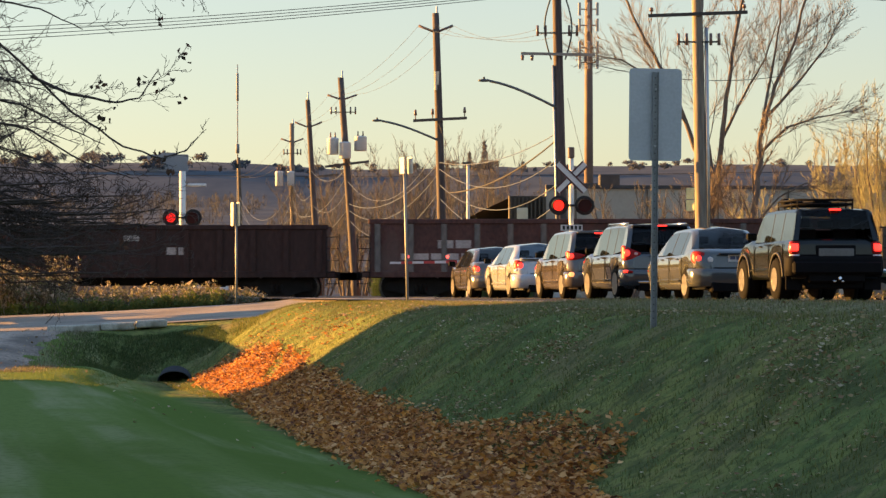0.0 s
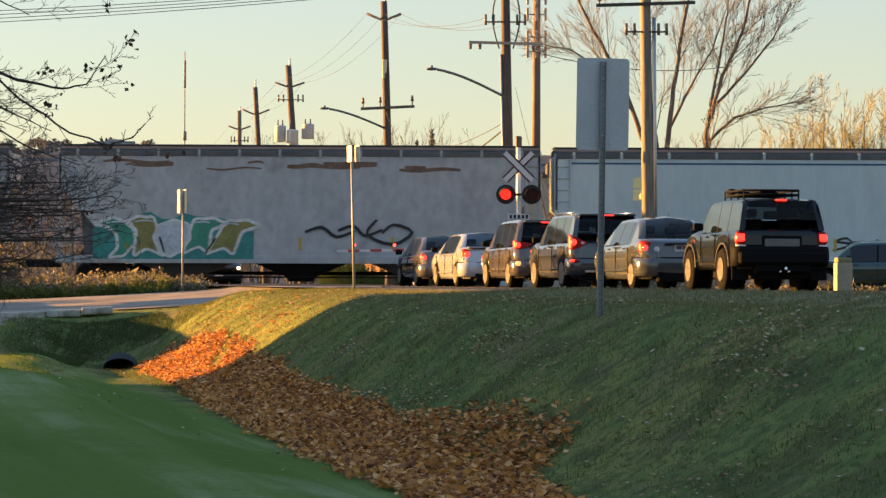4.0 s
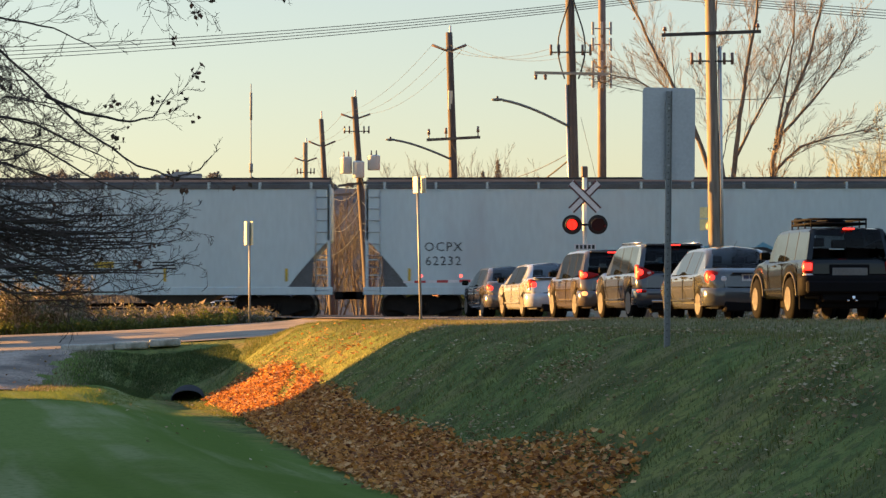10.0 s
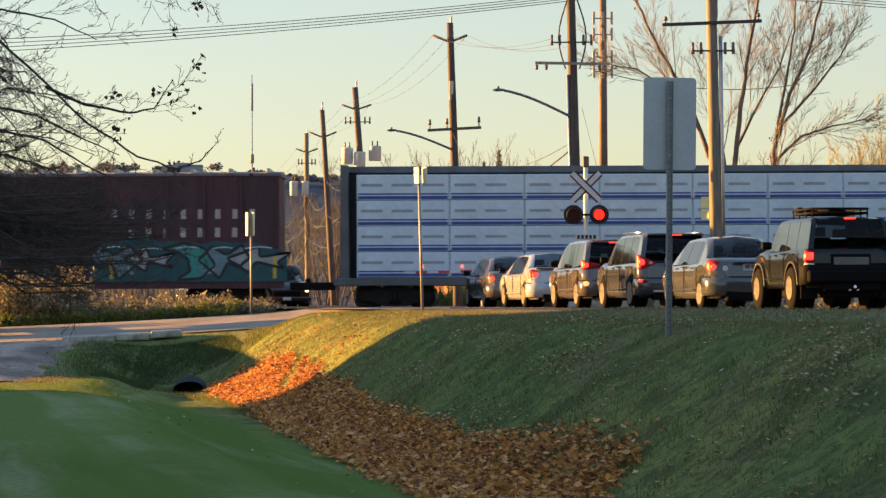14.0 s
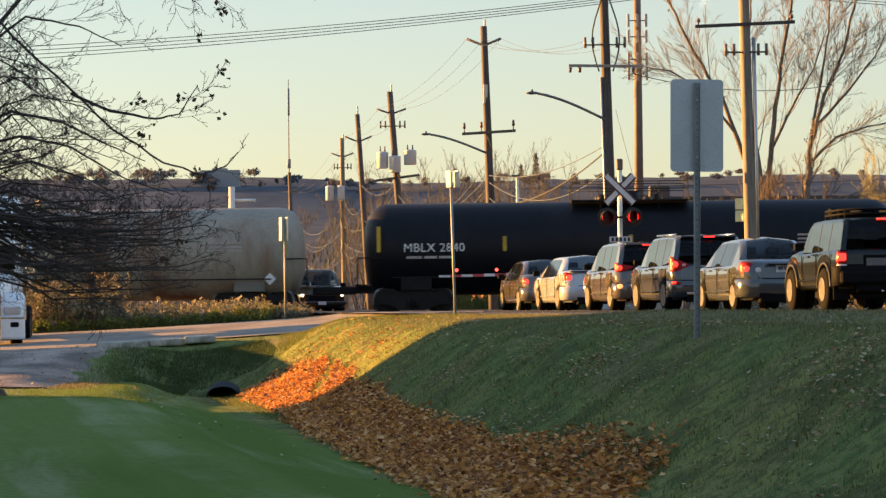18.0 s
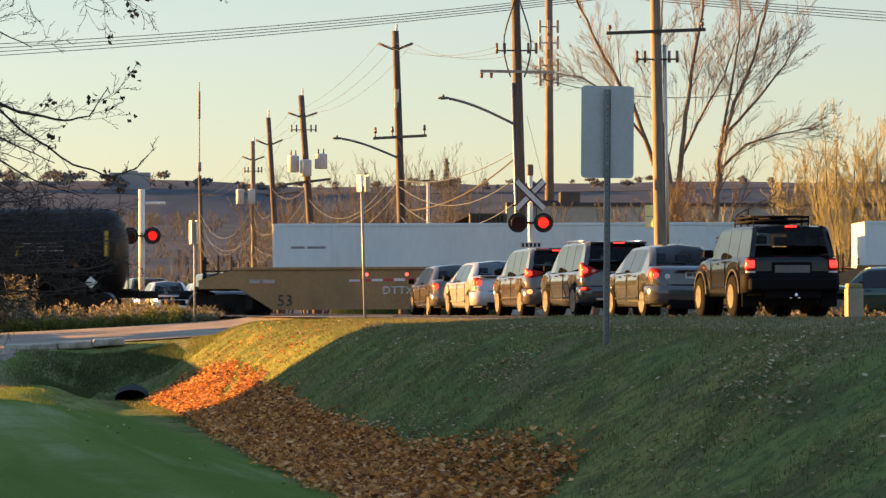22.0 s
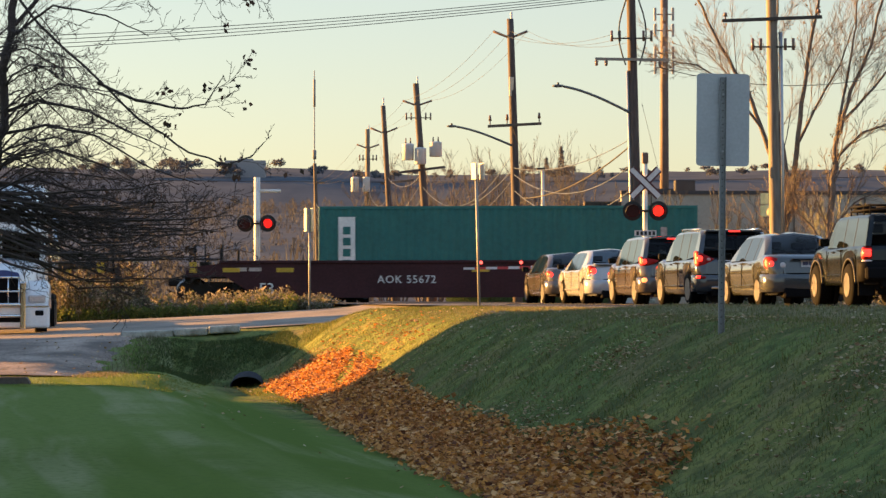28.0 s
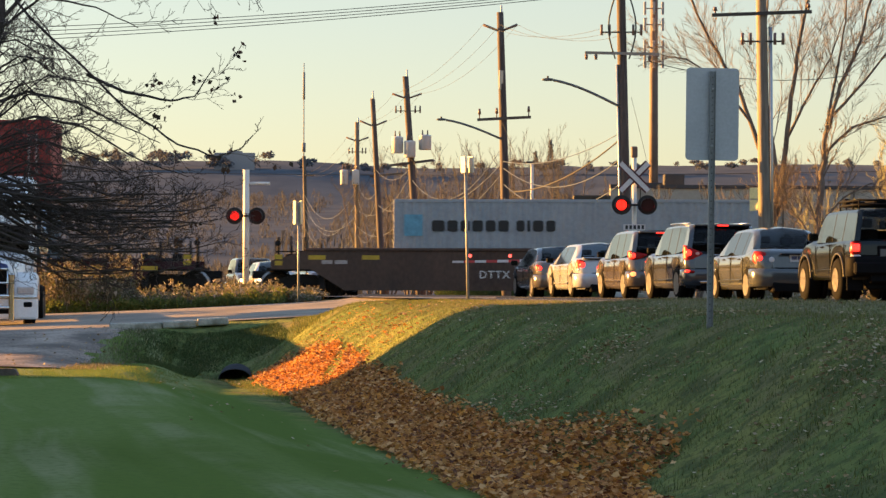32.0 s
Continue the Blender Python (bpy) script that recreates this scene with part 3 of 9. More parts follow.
def ditch_grass_spot():
    while True:
        x, y = rng.uniform(-8.3, -4.6), rng.uniform(55.2, 59.75)
        if rng.random() > smooth(-8.3, -7.0, x) * smooth(55.2, 57.0, y + 0.6 * noise.noise((x * 2, 0, 6))):
            continue
        if (y > 57.9 + 0.5 * noise.noise((x, 0, 3)) or x < -6.4) and x < -4.6 - 0.3 * max(0.0, y - 58.6):
            return x, y


CREST_BLADE = island_mat("crest_grass_blade", [(0.13, 0.19, 0.04), (0.18, 0.22, 0.05), (0.10, 0.16, 0.035), (0.20, 0.20, 0.06)], 0.8, 0.4)
blades("crest_grass", 22000, lambda: (rng.uniform(-11.5, -5.9), rng.uniform(46.0, 54.5)), 0.028, 0.005, CREST_BLADE, "short sunlit grass at the far edge of the lawn")
# blades coloured dark to deepen the shade above the culvert
blades("ditch_grass", 26000, ditch_grass_spot, 0.055, 0.008, SHADE_DARK_BLADE, "long grass on the slope above the culvert, darkened for shade", 0.5)


def weed_patch(name, count, x0, x1, y0, y1, height, label, material=None):
    """Upright stalks with plumes, in one mesh."""
    verts, faces = [], []
    for _ in range(count):
        x, y = rng.uniform(x0, x1), rng.uniform(y0, y1)
        clump = max(0.25, 0.75 + 0.75 * noise.noise((x * 0.7, y * 0.5, 1)) + 0.6 * noise.noise((x * 2.1, y, 5)))
        h = height * clump * rng.uniform(0.55, 1.2)
        z = float(ground_z(x, y)) - 0.03
        lx, ly = rng.normal(0, 0.14) * h, rng.normal(0, 0.14) * h
        w = 0.009
        i = len(verts)
        verts += [(x - w, y, z), (x + w, y, z), (x + lx + w * 0.5, y + ly, z + h), (x + lx - w * 0.5, y + ly, z + h)]
        faces.append((i, i + 1, i + 2, i + 3))
        for k in range(int(rng.integers(3, 8))):
            f = rng.uniform(0.25, 1.05)
            a = rng.uniform(0, 6.28)
            r = rng.uniform(0.04, 0.13)
            cx, cy, cz = x + lx * f, y + ly * f, z + h * f
            i = len(verts)
            verts += [(cx, cy, cz), (cx + r * math.cos(a) - 0.02, cy + r * math.sin(a), cz + 0.5 * r), (cx + r * math.cos(a) + 0.03, cy + r * math.sin(a), cz + 0.9 * r)]
            faces.append((i, i + 1, i + 2))
        if rng.random() < 0.6:
            for k in range(14):
                i = len(verts)
                c = Vector((x + lx, y + ly, z + h)) + Vector(rng.normal(0, 0.06, 3).tolist())
                d = Vector(rng.normal(0, 0.05, 3).tolist())
                e = Vector(rng.normal(0, 0.05, 3).tolist())
                verts += [c, c + d, c + e]
                faces.append((i, i + 1, i + 2))
    me = bpy.data.meshes.new(name)
    me.from_pydata([tuple(v) for v in verts], [], faces)
    me.materials.append(material or DRY_BLADE)
    return tagged(new(name, me), label, "weeds", kind="stuff")


weed_patch("tall_weeds", 5200, -22, -6.5, 73.5, 82, 0.50, "tall dry brown weeds with pale plumes")
GREEN_WEED = island_mat("green_weed", [(0.11, 0.15, 0.04), (0.16, 0.18, 0.05), (0.08, 0.11, 0.03), (0.22, 0.20, 0.07)], 0.85, 0.35)
weed_patch("green_weeds", 2600, -20, -6.0, 73.0, 75.5, 0.30, "low yellow-green weeds along the road", GREEN_WEED)
weed_patch("yard_hedge", 2600, -3.5, 4.5, 138, 142, 1.5, "dark untrimmed bushes before the brick wall", SHADE_DARK_BLADE)
weed_patch("low_weeds", 1500, -7.0, -5.2, 74, 80, 0.26, "low dry grass beside the road")
weed_patch("shrubby_weeds", 1300, -12.4, -10.4, 73.2, 77, 0.95, "reddish dead shrub stems beside the road")
weed_patch("right_verge_weeds", 1800, 6, 22, 75, 88, 0.26, "dry grass beyond the road")

# ---- poles, wires, signs, signals ----
WOOD = mat("pole_wood", (0.082, 0.065, 0.061), 0.85, var=0.45, scale=1.2, fine=14, bump=0.5, streak=9)
PALE_WOOD = mat("new_pole_wood", (0.195, 0.165, 0.135), 0.8, var=0.45, scale=1.0, fine=12, bump=0.5, streak=10)
ARM_WOOD = mat("crossarm_wood", (0.10, 0.08, 0.065), 0.85, var=0.3, fine=20, bump=0.3)
STEEL = mat("galvanised_steel", (0.42, 0.43, 0.44), 0.45, 0.8, var=0.2, scale=3, fine=40)
GREY_PAINT = mat("grey_tank_paint", (0.55, 0.56, 0.57), 0.5, var=0.12, scale=2)
CABLE = mat("cable", (0.03, 0.03, 0.03), 0.7)
PALE_CABLE = mat("weathered_cable", (0.055, 0.085, 0.15), 0.6)
POWER_LINE = mat("power_line_cable", (0.045, 0.048, 0.056), 0.6)
PORCELAIN = mat("insulator", (0.16, 0.10, 0.08), 0.3)
BRACKET = mat("dark_bracket", (0.05, 0.05, 0.05), 0.6, 0.4)


def utility_pole(x, y, base, height, lean, r, wood, label):
    """lean: metres by which the top stands to the right of the foot."""
    p = thing("utility_pole", label, "utility pole", "utility poles", pose(x, y, base))
    bm = bmesh.new()
    rings = []
    for k in range(9):
        f = k / 8
        rr = r * (1.12 - 0.34 * f)
        bend = lean * f + 0.03 * math.sin(3 * f + x)
        rings.append([(bend + rr * math.cos(a), rr * math.sin(a), height * f) for a in np.linspace(0, math.tau, 14, endpoint=False)])
    loft(bm, rings)
    part("shaft", bm, wood, p)
    p["lean"] = lean / height
    return p


def pole_part(p, z):
    return p["lean"] * z


def crossarm(p, z, x0, x1, thick=0.09, tilt=0.0, material=None, pins=(), pin_h=0.2):
    c = pole_part(p, z)
    bm = bmesh.new()
    slab(bm, [(c + x0, z - thick / 2 + x0 * tilt), (c + x1, z - thick / 2 + x1 * tilt), (c + x1, z + thick / 2 + x1 * tilt), (c + x0, z + thick / 2 + x0 * tilt)], -0.24, -0.15)
    arm = part("crossarm", bm, material or ARM_WOOD, p)
    for k in pins:
        bm = bmesh.new()
        zz = z + k * tilt + thick / 2
        tube(bm, (c + k, -0.195, zz), (c + k, -0.195, zz + pin_h * 0.4), 0.025, seg=8)
        tube(bm, (c + k, -0.195, zz + pin_h * 0.4), (c + k, -0.195, zz + pin_h), 0.07, 0.045, 8)
        part("insulator", bm, PORCELAIN, arm)
    return arm


def side_pins(p, z, span, up, drop=0.0):
    """Short arms with upright dead-end insulators on both sides of a pole."""
    c = pole_part(p, z)
    for s in (-1, 1):
        bm = bmesh.new()
        tube(bm, (c, -0.1, z), (c + s * span, -0.12, z + drop), 0.03, seg=6)
        arm = part("bracket", bm, BRACKET, p)
        for f in (0.6, 1.0):
            bm = bmesh.new()
            tube(bm, (c + s * span * f, -0.12, z + drop - up * 0.4), (c + s * span * f, -0.12, z + drop + up), 0.05, 0.045, 8)
            part("insulator", bm, PORCELAIN, arm)


def horn(p, z, span, rise):
    """Slanting post insulators near the top."""
    c = pole_part(p, z)
    for s in (-1, 1):
        bm = bmesh.new()
        tube(bm, (c + s * 0.12, -0.05, z - rise), (c + s * span, -0.08, z), 0.05, 0.06, 8)
        part("insulator", bm, PORCELAIN, p)


def top_pin(p, z, h):
    bm = bmesh.new()
    c = pole_part(p, z)
    tube(bm, (c + 0.05, 0, z - 0.2), (c + 0.06, 0, z + h), 0.06, 0.045, 8)
    part("top_insulator", bm, GREY_PAINT, p)


def tank(p, z, dx, dy, r, h):
    c = pole_part(p, z)
    bm = bmesh.new()
    rings = []
    for f, k in ((0, 0.9), (0.03, 1.0), (0.9, 1.0), (0.95, 1.04), (1.0, 0.85), (1.03, 0.3)):
        rings.append([(c + dx + r * k * math.cos(a), dy + r * k * math.sin(a), z + h * f) for a in np.linspace(0, math.tau, 18, endpoint=False)])
    loft(bm, rings)
    t = part("transformer", bm, GREY_PAINT, p, "grey cylindrical transformer")
    for k in (-0.4, 0.4):
        bm = bmesh.new()
        tube(bm, (c + dx + r * k, dy, z + h), (c + dx + r * k, dy, z + h * 1.35), 0.05, 0.03, 8)
        part("bushing", bm, PORCELAIN, t)


def street_light(p, z, reach, rise, side=-1):
    c = pole_part(p, z)
    bm = bmesh.new()
    pts = []
    for k in range(9):
        f = k / 8
        pts.append(Vector((c + side * (0.1 + (reach - 0.1) * f), -0.12, z + rise * min(1, 1.28 * f - 0.28 * f * f * f if f < 1 else 1))))
    rope(bm, pts, 0.052, 8)
    arm = part("lamp_arm", bm, mat("dull_arm_steel", (0.13, 0.135, 0.14), 0.6, 0.4), p, "curved steel lamp arm")
    bm = bmesh.new()
    e = pts[-1]
    rings = []
    for f, w, h in ((0, 0.05, 0.04), (0.15, 0.10, 0.05), (0.6, 0.13, 0.06), (0.9, 0.10, 0.04), (1.0, 0.03, 0.02)):
        rings.append([(e.x + side * 0.42 * f, e.y + w * math.cos(a), e.z + 0.02 + h * math.sin(a)) for a in np.linspace(0, math.tau, 10, endpoint=False)])
    loft(bm, rings)
    head = part("lamp_head", bm, mat("lamp_head_grey", (0.10, 0.105, 0.11), 0.6, 0.2), arm)
    bm = bmesh.new()
    tube(bm, (e.x + side * 0.2, e.y, e.z + 0.06), (e.x + side * 0.2, e.y, e.z + 0.15), 0.04, seg=8)
    part("photocell", bm, BRACKET, arm)


Z0 = float(ground_z(0, 105))
pole_d = utility_pole(4.46, 100.0, Z0, 13.2, -0.35, 0.195, WOOD, "tall brown wooden utility pole with street light")
side_pins(pole_d, 9.98, 0.72, 0.28)
crossarm(pole_d, 9.2, -1.35, 1.35, 0.1, -0.02, mat("grey_arm_wood", (0.28, 0.25, 0.22), 0.8, var=0.3), (-1.3, -0.95, 1.0), -0.3)
street_light(pole_d, 7.25, 2.55, 0.98)
bm = bmesh.new()
tube(bm, (-0.24, -0.1, 0.2), (-0.42, -0.1, 8.8), 0.04, seg=8)
part("conduit", bm, STEEL, pole_d, "bright steel conduit up the pole")
for sx in (-1, 1):
    bm = bmesh.new()
    c = pole_part(pole_d, 9)
    pts = [Vector((c + sx * (0.25 + 0.25 * math.sin(k / 6 * 3.1)), -0.2, 9.0 + k * 0.38)) for k in range(9)]
    rope(bm, pts, 0.028)
    part("jumper_cable", bm, CABLE, pole_d)

pole_a = utility_pole(0.02, 120.0, Z0, 12.75, -0.32, 0.19, WOOD, "leaning brown wooden utility pole with street light")
top_pin(pole_a, 12.6, 0.45)
horn(pole_a, 12.2, 0.75, 0.25)
crossarm(pole_a, 8.08, -1.1, 1.25, 0.12, 0.05, None, (-1.0, -0.25, 1.15), 0.42)
street_light(pole_a, 7.2, 2.5, 0.82)
bm = bmesh.new()
box(bm, -0.36, -0.16, -0.16, 0.05, 9.35, 10.2, 0.02)
part("riser_box", bm, mat("pale_box", (0.6, 0.52, 0.4), 0.6), pole_a, "pale riser box on the pole")
pole_b = utility_pole(-5.0, 158.0, Z0 - 0.3, 13.2, -0.85, 0.22, WOOD, "leaning wooden utility pole carrying transformers")
top_pin(pole_b, 13.1, 0.5)
horn(pole_b, 12.2, 0.85, 0.25)
side_pins(pole_b, 11.2, 0.7, 0.3)
tank(pole_b, 8.75, -0.75, -0.3, 0.33, 0.95)
tank(pole_b, 8.5, -0.05, -0.5, 0.33, 0.95)
tank(pole_b, 8.95, 0.85, -0.25, 0.36, 0.85)
crossarm(pole_b, 8.2, -1.25, 1.3, 0.14, 0.12, WOOD, (), 0.2)
pole_c = utility_pole(-7.7, 172.0, Z0 - 0.3, 12.9, -0.8, 0.19, WOOD, "leaning brown wooden utility pole")
top_pin(pole_c, 12.9, 0.5)
horn(pole_c, 11.5, 0.85, 0.3)
pole_f = utility_pole(-10.7, 196.0, Z0 - 0.3, 12.9, -0.05, 0.2, PALE_WOOD, "sunlit wooden utility pole carrying a transformer")
top_pin(pole_f, 12.8, 0.4)
horn(pole_f, 11.8, 0.8, 0.25)
side_pins(pole_f, 10.75, 0.6, 0.3)
tank(pole_f, 8.4, -0.95, -0.2, 0.28, 1.05)
tank(pole_f, 8.4, -0.12, -0.4, 0.26, 1.05)
crossarm(pole_f, 8.9, 0.9, 3.3, 0.14, 0.1, ARM_WOOD, (), 0.2)
pole_g = utility_pole(-18.3, 250.0, Z0 - 0.3, 13.1, -0.3, 0.2, ARM_WOOD, "distant dark wooden utility pole")
crossarm(pole_g, 11.3, 0, 0.9, 0.12, 0.0, None, (), 0.2)
pole_e = utility_pole(7.95, 84.2, -0.1, 12.4, -0.12, 0.185, PALE_WOOD, "pale new wooden utility pole beside the road")
crossarm(pole_e, 8.8, -1.55, 1.5, 0.1, 0.035, mat("dark_arm_wood", (0.06, 0.05, 0.045), 0.8), (-1.45, 1.4), 0.2)
side_pins(pole_e, 7.95, 0.62, 0.26)
bm = bmesh.new()
tube(bm, (0.23, -0.05, 0.1), (0.16, -0.05, 8.4), 0.06, seg=10)
part("conduit", bm, STEEL, pole_e, "grey steel conduit up the pole")
for z in (2.75, 3.12):
    bm = bmesh.new()
    box(bm, -0.16, 0.16, -0.015, 0.015, z, z + 0.34, 0.01)
    part("sign_plate", bm, mat("pale_yellow_sign", (0.72, 0.62, 0.3), 0.5), pole_e, "small pale yellow sign plate", at=pose(-0.35, -0.19, 0, 0, 0, -42))


def wire(p, q, sag, r=0.014, material=None, label="thin dark overhead wire", steps=16):
    bm = bmesh.new()
    p, q = Vector(p), Vector(q)
    pts = [p.lerp(q, k / steps) - Vector((0, 0, 4 * sag * (k / steps) * (1 - k / steps))) for k in range(steps + 1)]
    rope(bm, pts, r, 5)
    return tagged(part("overhead_wire", bm, material or CABLE), label, "wire", "overhead wires")


def tip(p, z, dx=0.0, dy=-0.15):
    x, y, b = p.matrix_basis.translation
    return x + pole_part(p, z) + dx, y + dy, b + z


for (p, pz), (q, qz), sag in (((pole_d, 10.1), (pole_a, 12.2), 0.5), ((pole_a, 12.2), (pole_b, 12.2), 0.6), ((pole_b, 12.2), (pole_c, 11.5), 0.3), ((pole_c, 11.5), (pole_f, 11.8), 0.5), ((pole_f, 11.8), (pole_g, 11.3), 0.8)):
    for dx in (-0.75, 0.0, 0.75):
        wire(tip(p, pz, dx), tip(q, qz, dx), sag + 0.1 * dx, 0.007)
for (p, pz), (q, qz), sag in (((pole_d, 6.4), (pole_a, 6.2), 0.5), ((pole_a, 6.2), (pole_b, 5.9), 0.9), ((pole_a, 5.8), (pole_b, 5.5), 1.2), ((pole_b, 7.6), (pole_f, 6.6), 1.2), ((pole_b, 5.8), (pole_f, 5.4), 1.2), ((pole_c, 7.2), (pole_f, 8.6), 0.9), ((pole_f, 8.2), (pole_g, 9.5), 2.2), ((pole_f, 6.3), (pole_g, 8.2), 1.6)):
    wire(tip(p, pz), tip(q, qz), sag, 0.017, PALE_CABLE, "pale weathered communication cable")
for z0, z1, sag in ((5.3, 4.6, 1.0), (4.6, 3.7, 1.1), (4.0, 3.0, 1.3)):
    wire(tip(pole_a, z0 + 0.6), (4.4, 101, z1 + 0.6), sag, 0.017, PALE_CABLE, "pale weathered communication cable")
wire(tip(pole_d, 6.2), (-0.2, 122, 4.6), 0.6, 0.03, CABLE)
for (p, pz), (q, qz), sag in (((pole_g, 7.6), (pole_f, 5.2), 2.6), ((pole_g, 9.0), (pole_f, 7.4), 2.9), ((pole_g, 6.4), (pole_f, 4.4), 1.6), ((pole_f, 7.6), (pole_c, 6.8), 1.4), ((pole_f, 4.8), (pole_c, 5.4), 1.0), ((pole_c, 6.2), (pole_b, 6.8), 0.8), ((pole_c, 8.4), (pole_b, 8.0), 0.7), ((pole_b, 4.9), (pole_a, 5.0), 1.5), ((pole_b, 7.2), (pole_a, 6.9), 1.7)):
    wire(tip(p, pz), tip(q, qz), sag, 0.014, PALE_CABLE, "pale weathered communication cable")
for p, pz, gx, gy in ((pole_g, 9.4, -12.0, 232), (pole_f, 8.0, -16.0, 190), (pole_c, 8.5, -11.5, 166), (pole_b, 8.6, -1.6, 150), (pole_a, 7.9, 2.9, 114)):
    wire(tip(p, pz), (gx, gy, float(ground_z(gx, gy))), 0.1, 0.011, CABLE, "steel guy wire anchored in the ground", 6)
# high transmission lines crossing beyond the railway
for k in range(4):
    wire((-70, 180, 17.35 - 0.5 * k), (14, 180, 21.1 - 0.14 * k), 1.59 - 0.06 * k, 0.024, POWER_LINE, "long high overhead power line", 30)
for k in range(4):
    wire((14, 180, 21.1 - 0.14 * k), (130, 180, 17 - 0.5 * k), 1.6, 0.024, POWER_LINE, "long high overhead power line")
wire((-60, 300, 13.5), (70, 260, 12.5), 1.0, 0.03, CABLE, "thin distant overhead wire", 24)
wire(tip(pole_d, 8.9, 1.0), (14, 112, 9.0), 0.4, 0.016)
wire(tip(pole_d, 7.6, 0.3), (6.6, 104, 0), 0.0, 0.007, CABLE, "steel guy wire anchored in the ground", 4)

# ---- road signs seen from behind or edge on ----
SIGN_BACK = mat("aluminium_sign_back", (0.46, 0.48, 0.5), 0.5, 0.35, var=0.1, scale=2, fine=30)
U_POST = mat("galvanised_post", (0.26, 0.27, 0.27), 0.55, 0.5, var=0.25, fine=40)


def big_sign(x, y):
    z = float(ground_z(x, y))
    s = thing("road_sign", "large grey rectangular road sign seen from behind", "road sign", "", pose(x, y, z, 0, 0.7, 6))
    bm = bmesh.new()
    w, h, c = 0.2915, 1.009, 0.042
    z1 = 2.83
    pts = []
    for cx, cz, a0 in ((w - c, z1 - c, 0), (-w + c, z1 - c, 90), (-w + c, z1 - h + c, 180), (w - c, z1 - h + c, 270)):
        pts += [(cx + c * math.cos(radians(a0 + k * 30)) + 0.006, cz + c * math.sin(radians(a0 + k * 30))) for k in range(4)]
    slab(bm, pts, 0.03, 0.034)
    part("sign_plate", bm, SIGN_BACK, s, "bare grey aluminium back")
    bm = bmesh.new()
    ring = ((-0.033, -0.03), (-0.027, -0.03), (-0.027, 0.0), (0.027, 0.0), (0.027, -0.03), (0.033, -0.03), (0.033, 0.006), (-0.033, 0.006))
    loft(bm, [[(a, b, zz) for a, b in ring] for zz in (-0.5, 2.79)], smooth=False)
    part("post", bm, U_POST, s, "perforated galvanised channel post")
    bm = bmesh.new()
    tube(bm, (0, -0.002, 0), (0, 0.002, 0), 0.007, seg=6)
    hole = part("post_hole", bm, BRACKET, s)
    hole.matrix_basis = pose(0, 0, 0.1)
    for k in range(1, 36):
        share(hole, pose(0, 0, 0.1 + k * 0.075))
    for zz in (1.98, 2.6):
        bm = bmesh.new()
        tube(bm, (0, -0.02, zz), (0, 0.03, zz), 0.012, seg=6)
        part("bolt", bm, STEEL, s)


big_sign(2.295, 29.9)


def edge_sign(x, y, h, plate_h, tilt, turn, label, plates, col):
    z = float(ground_z(x, y))
    s = thing("sign_post", label, "road sign", "", pose(x, y, z, 0, tilt, 0))
    bm = bmesh.new()
    tube(bm, (0, 0, -0.4), (0, 0, h), 0.028, 0.028, 8)
    part("post", bm, U_POST, s, "slim metal post")
    for k in plates:
        bm = bmesh.new()
        box(bm, -0.105, 0.105, -0.012, 0.012, 0, plate_h, 0.008)
        part("sign_plate", bm, col, s, at=pose(k, -0.05, h - plate_h + 0.02, 0, 0, turn))


edge_sign(-0.72, 56.0, 2.92, 0.34, -1.3, -62, "slim post with small pale plates beside the road", (-0.04, 0.12), mat("pale_sign_face", (0.62, 0.6, 0.52), 0.5))
edge_sign(-5.5, 73.0, 2.72, 0.63, 0.0, -68, "slim white post with two tall narrow plates", (-0.1, 0.06), mat("yellow_sign_face", (0.8, 0.74, 0.5), 0.5))

# ---- crossing signals ----
WHITE_MAST = mat("white_mast_paint", (0.72, 0.7, 0.66), 0.5, var=0.15, fine=30)
BLACK = mat("signal_black", (0.012, 0.012, 0.013), 0.6)
RED_ON = mat("red_lens_lit", (1.0, 0.018, 0.010), 0.3, glow=0.55)
RED_FAR = mat("far_red_lens_lit", (1.0, 0.016, 0.012), 0.3, glow=0.3)
RED_OFF = mat("red_lens_dark", (0.045, 0.005, 0.005), 0.4, spec=0.2)
X_WHITE = mat("crossbuck_white", (0.66, 0.62, 0.62), 0.5, var=0.15)
X_RED = mat("crossbuck_red", (0.085, 0.02, 0.024), 0.5)
SHUTTERS = []


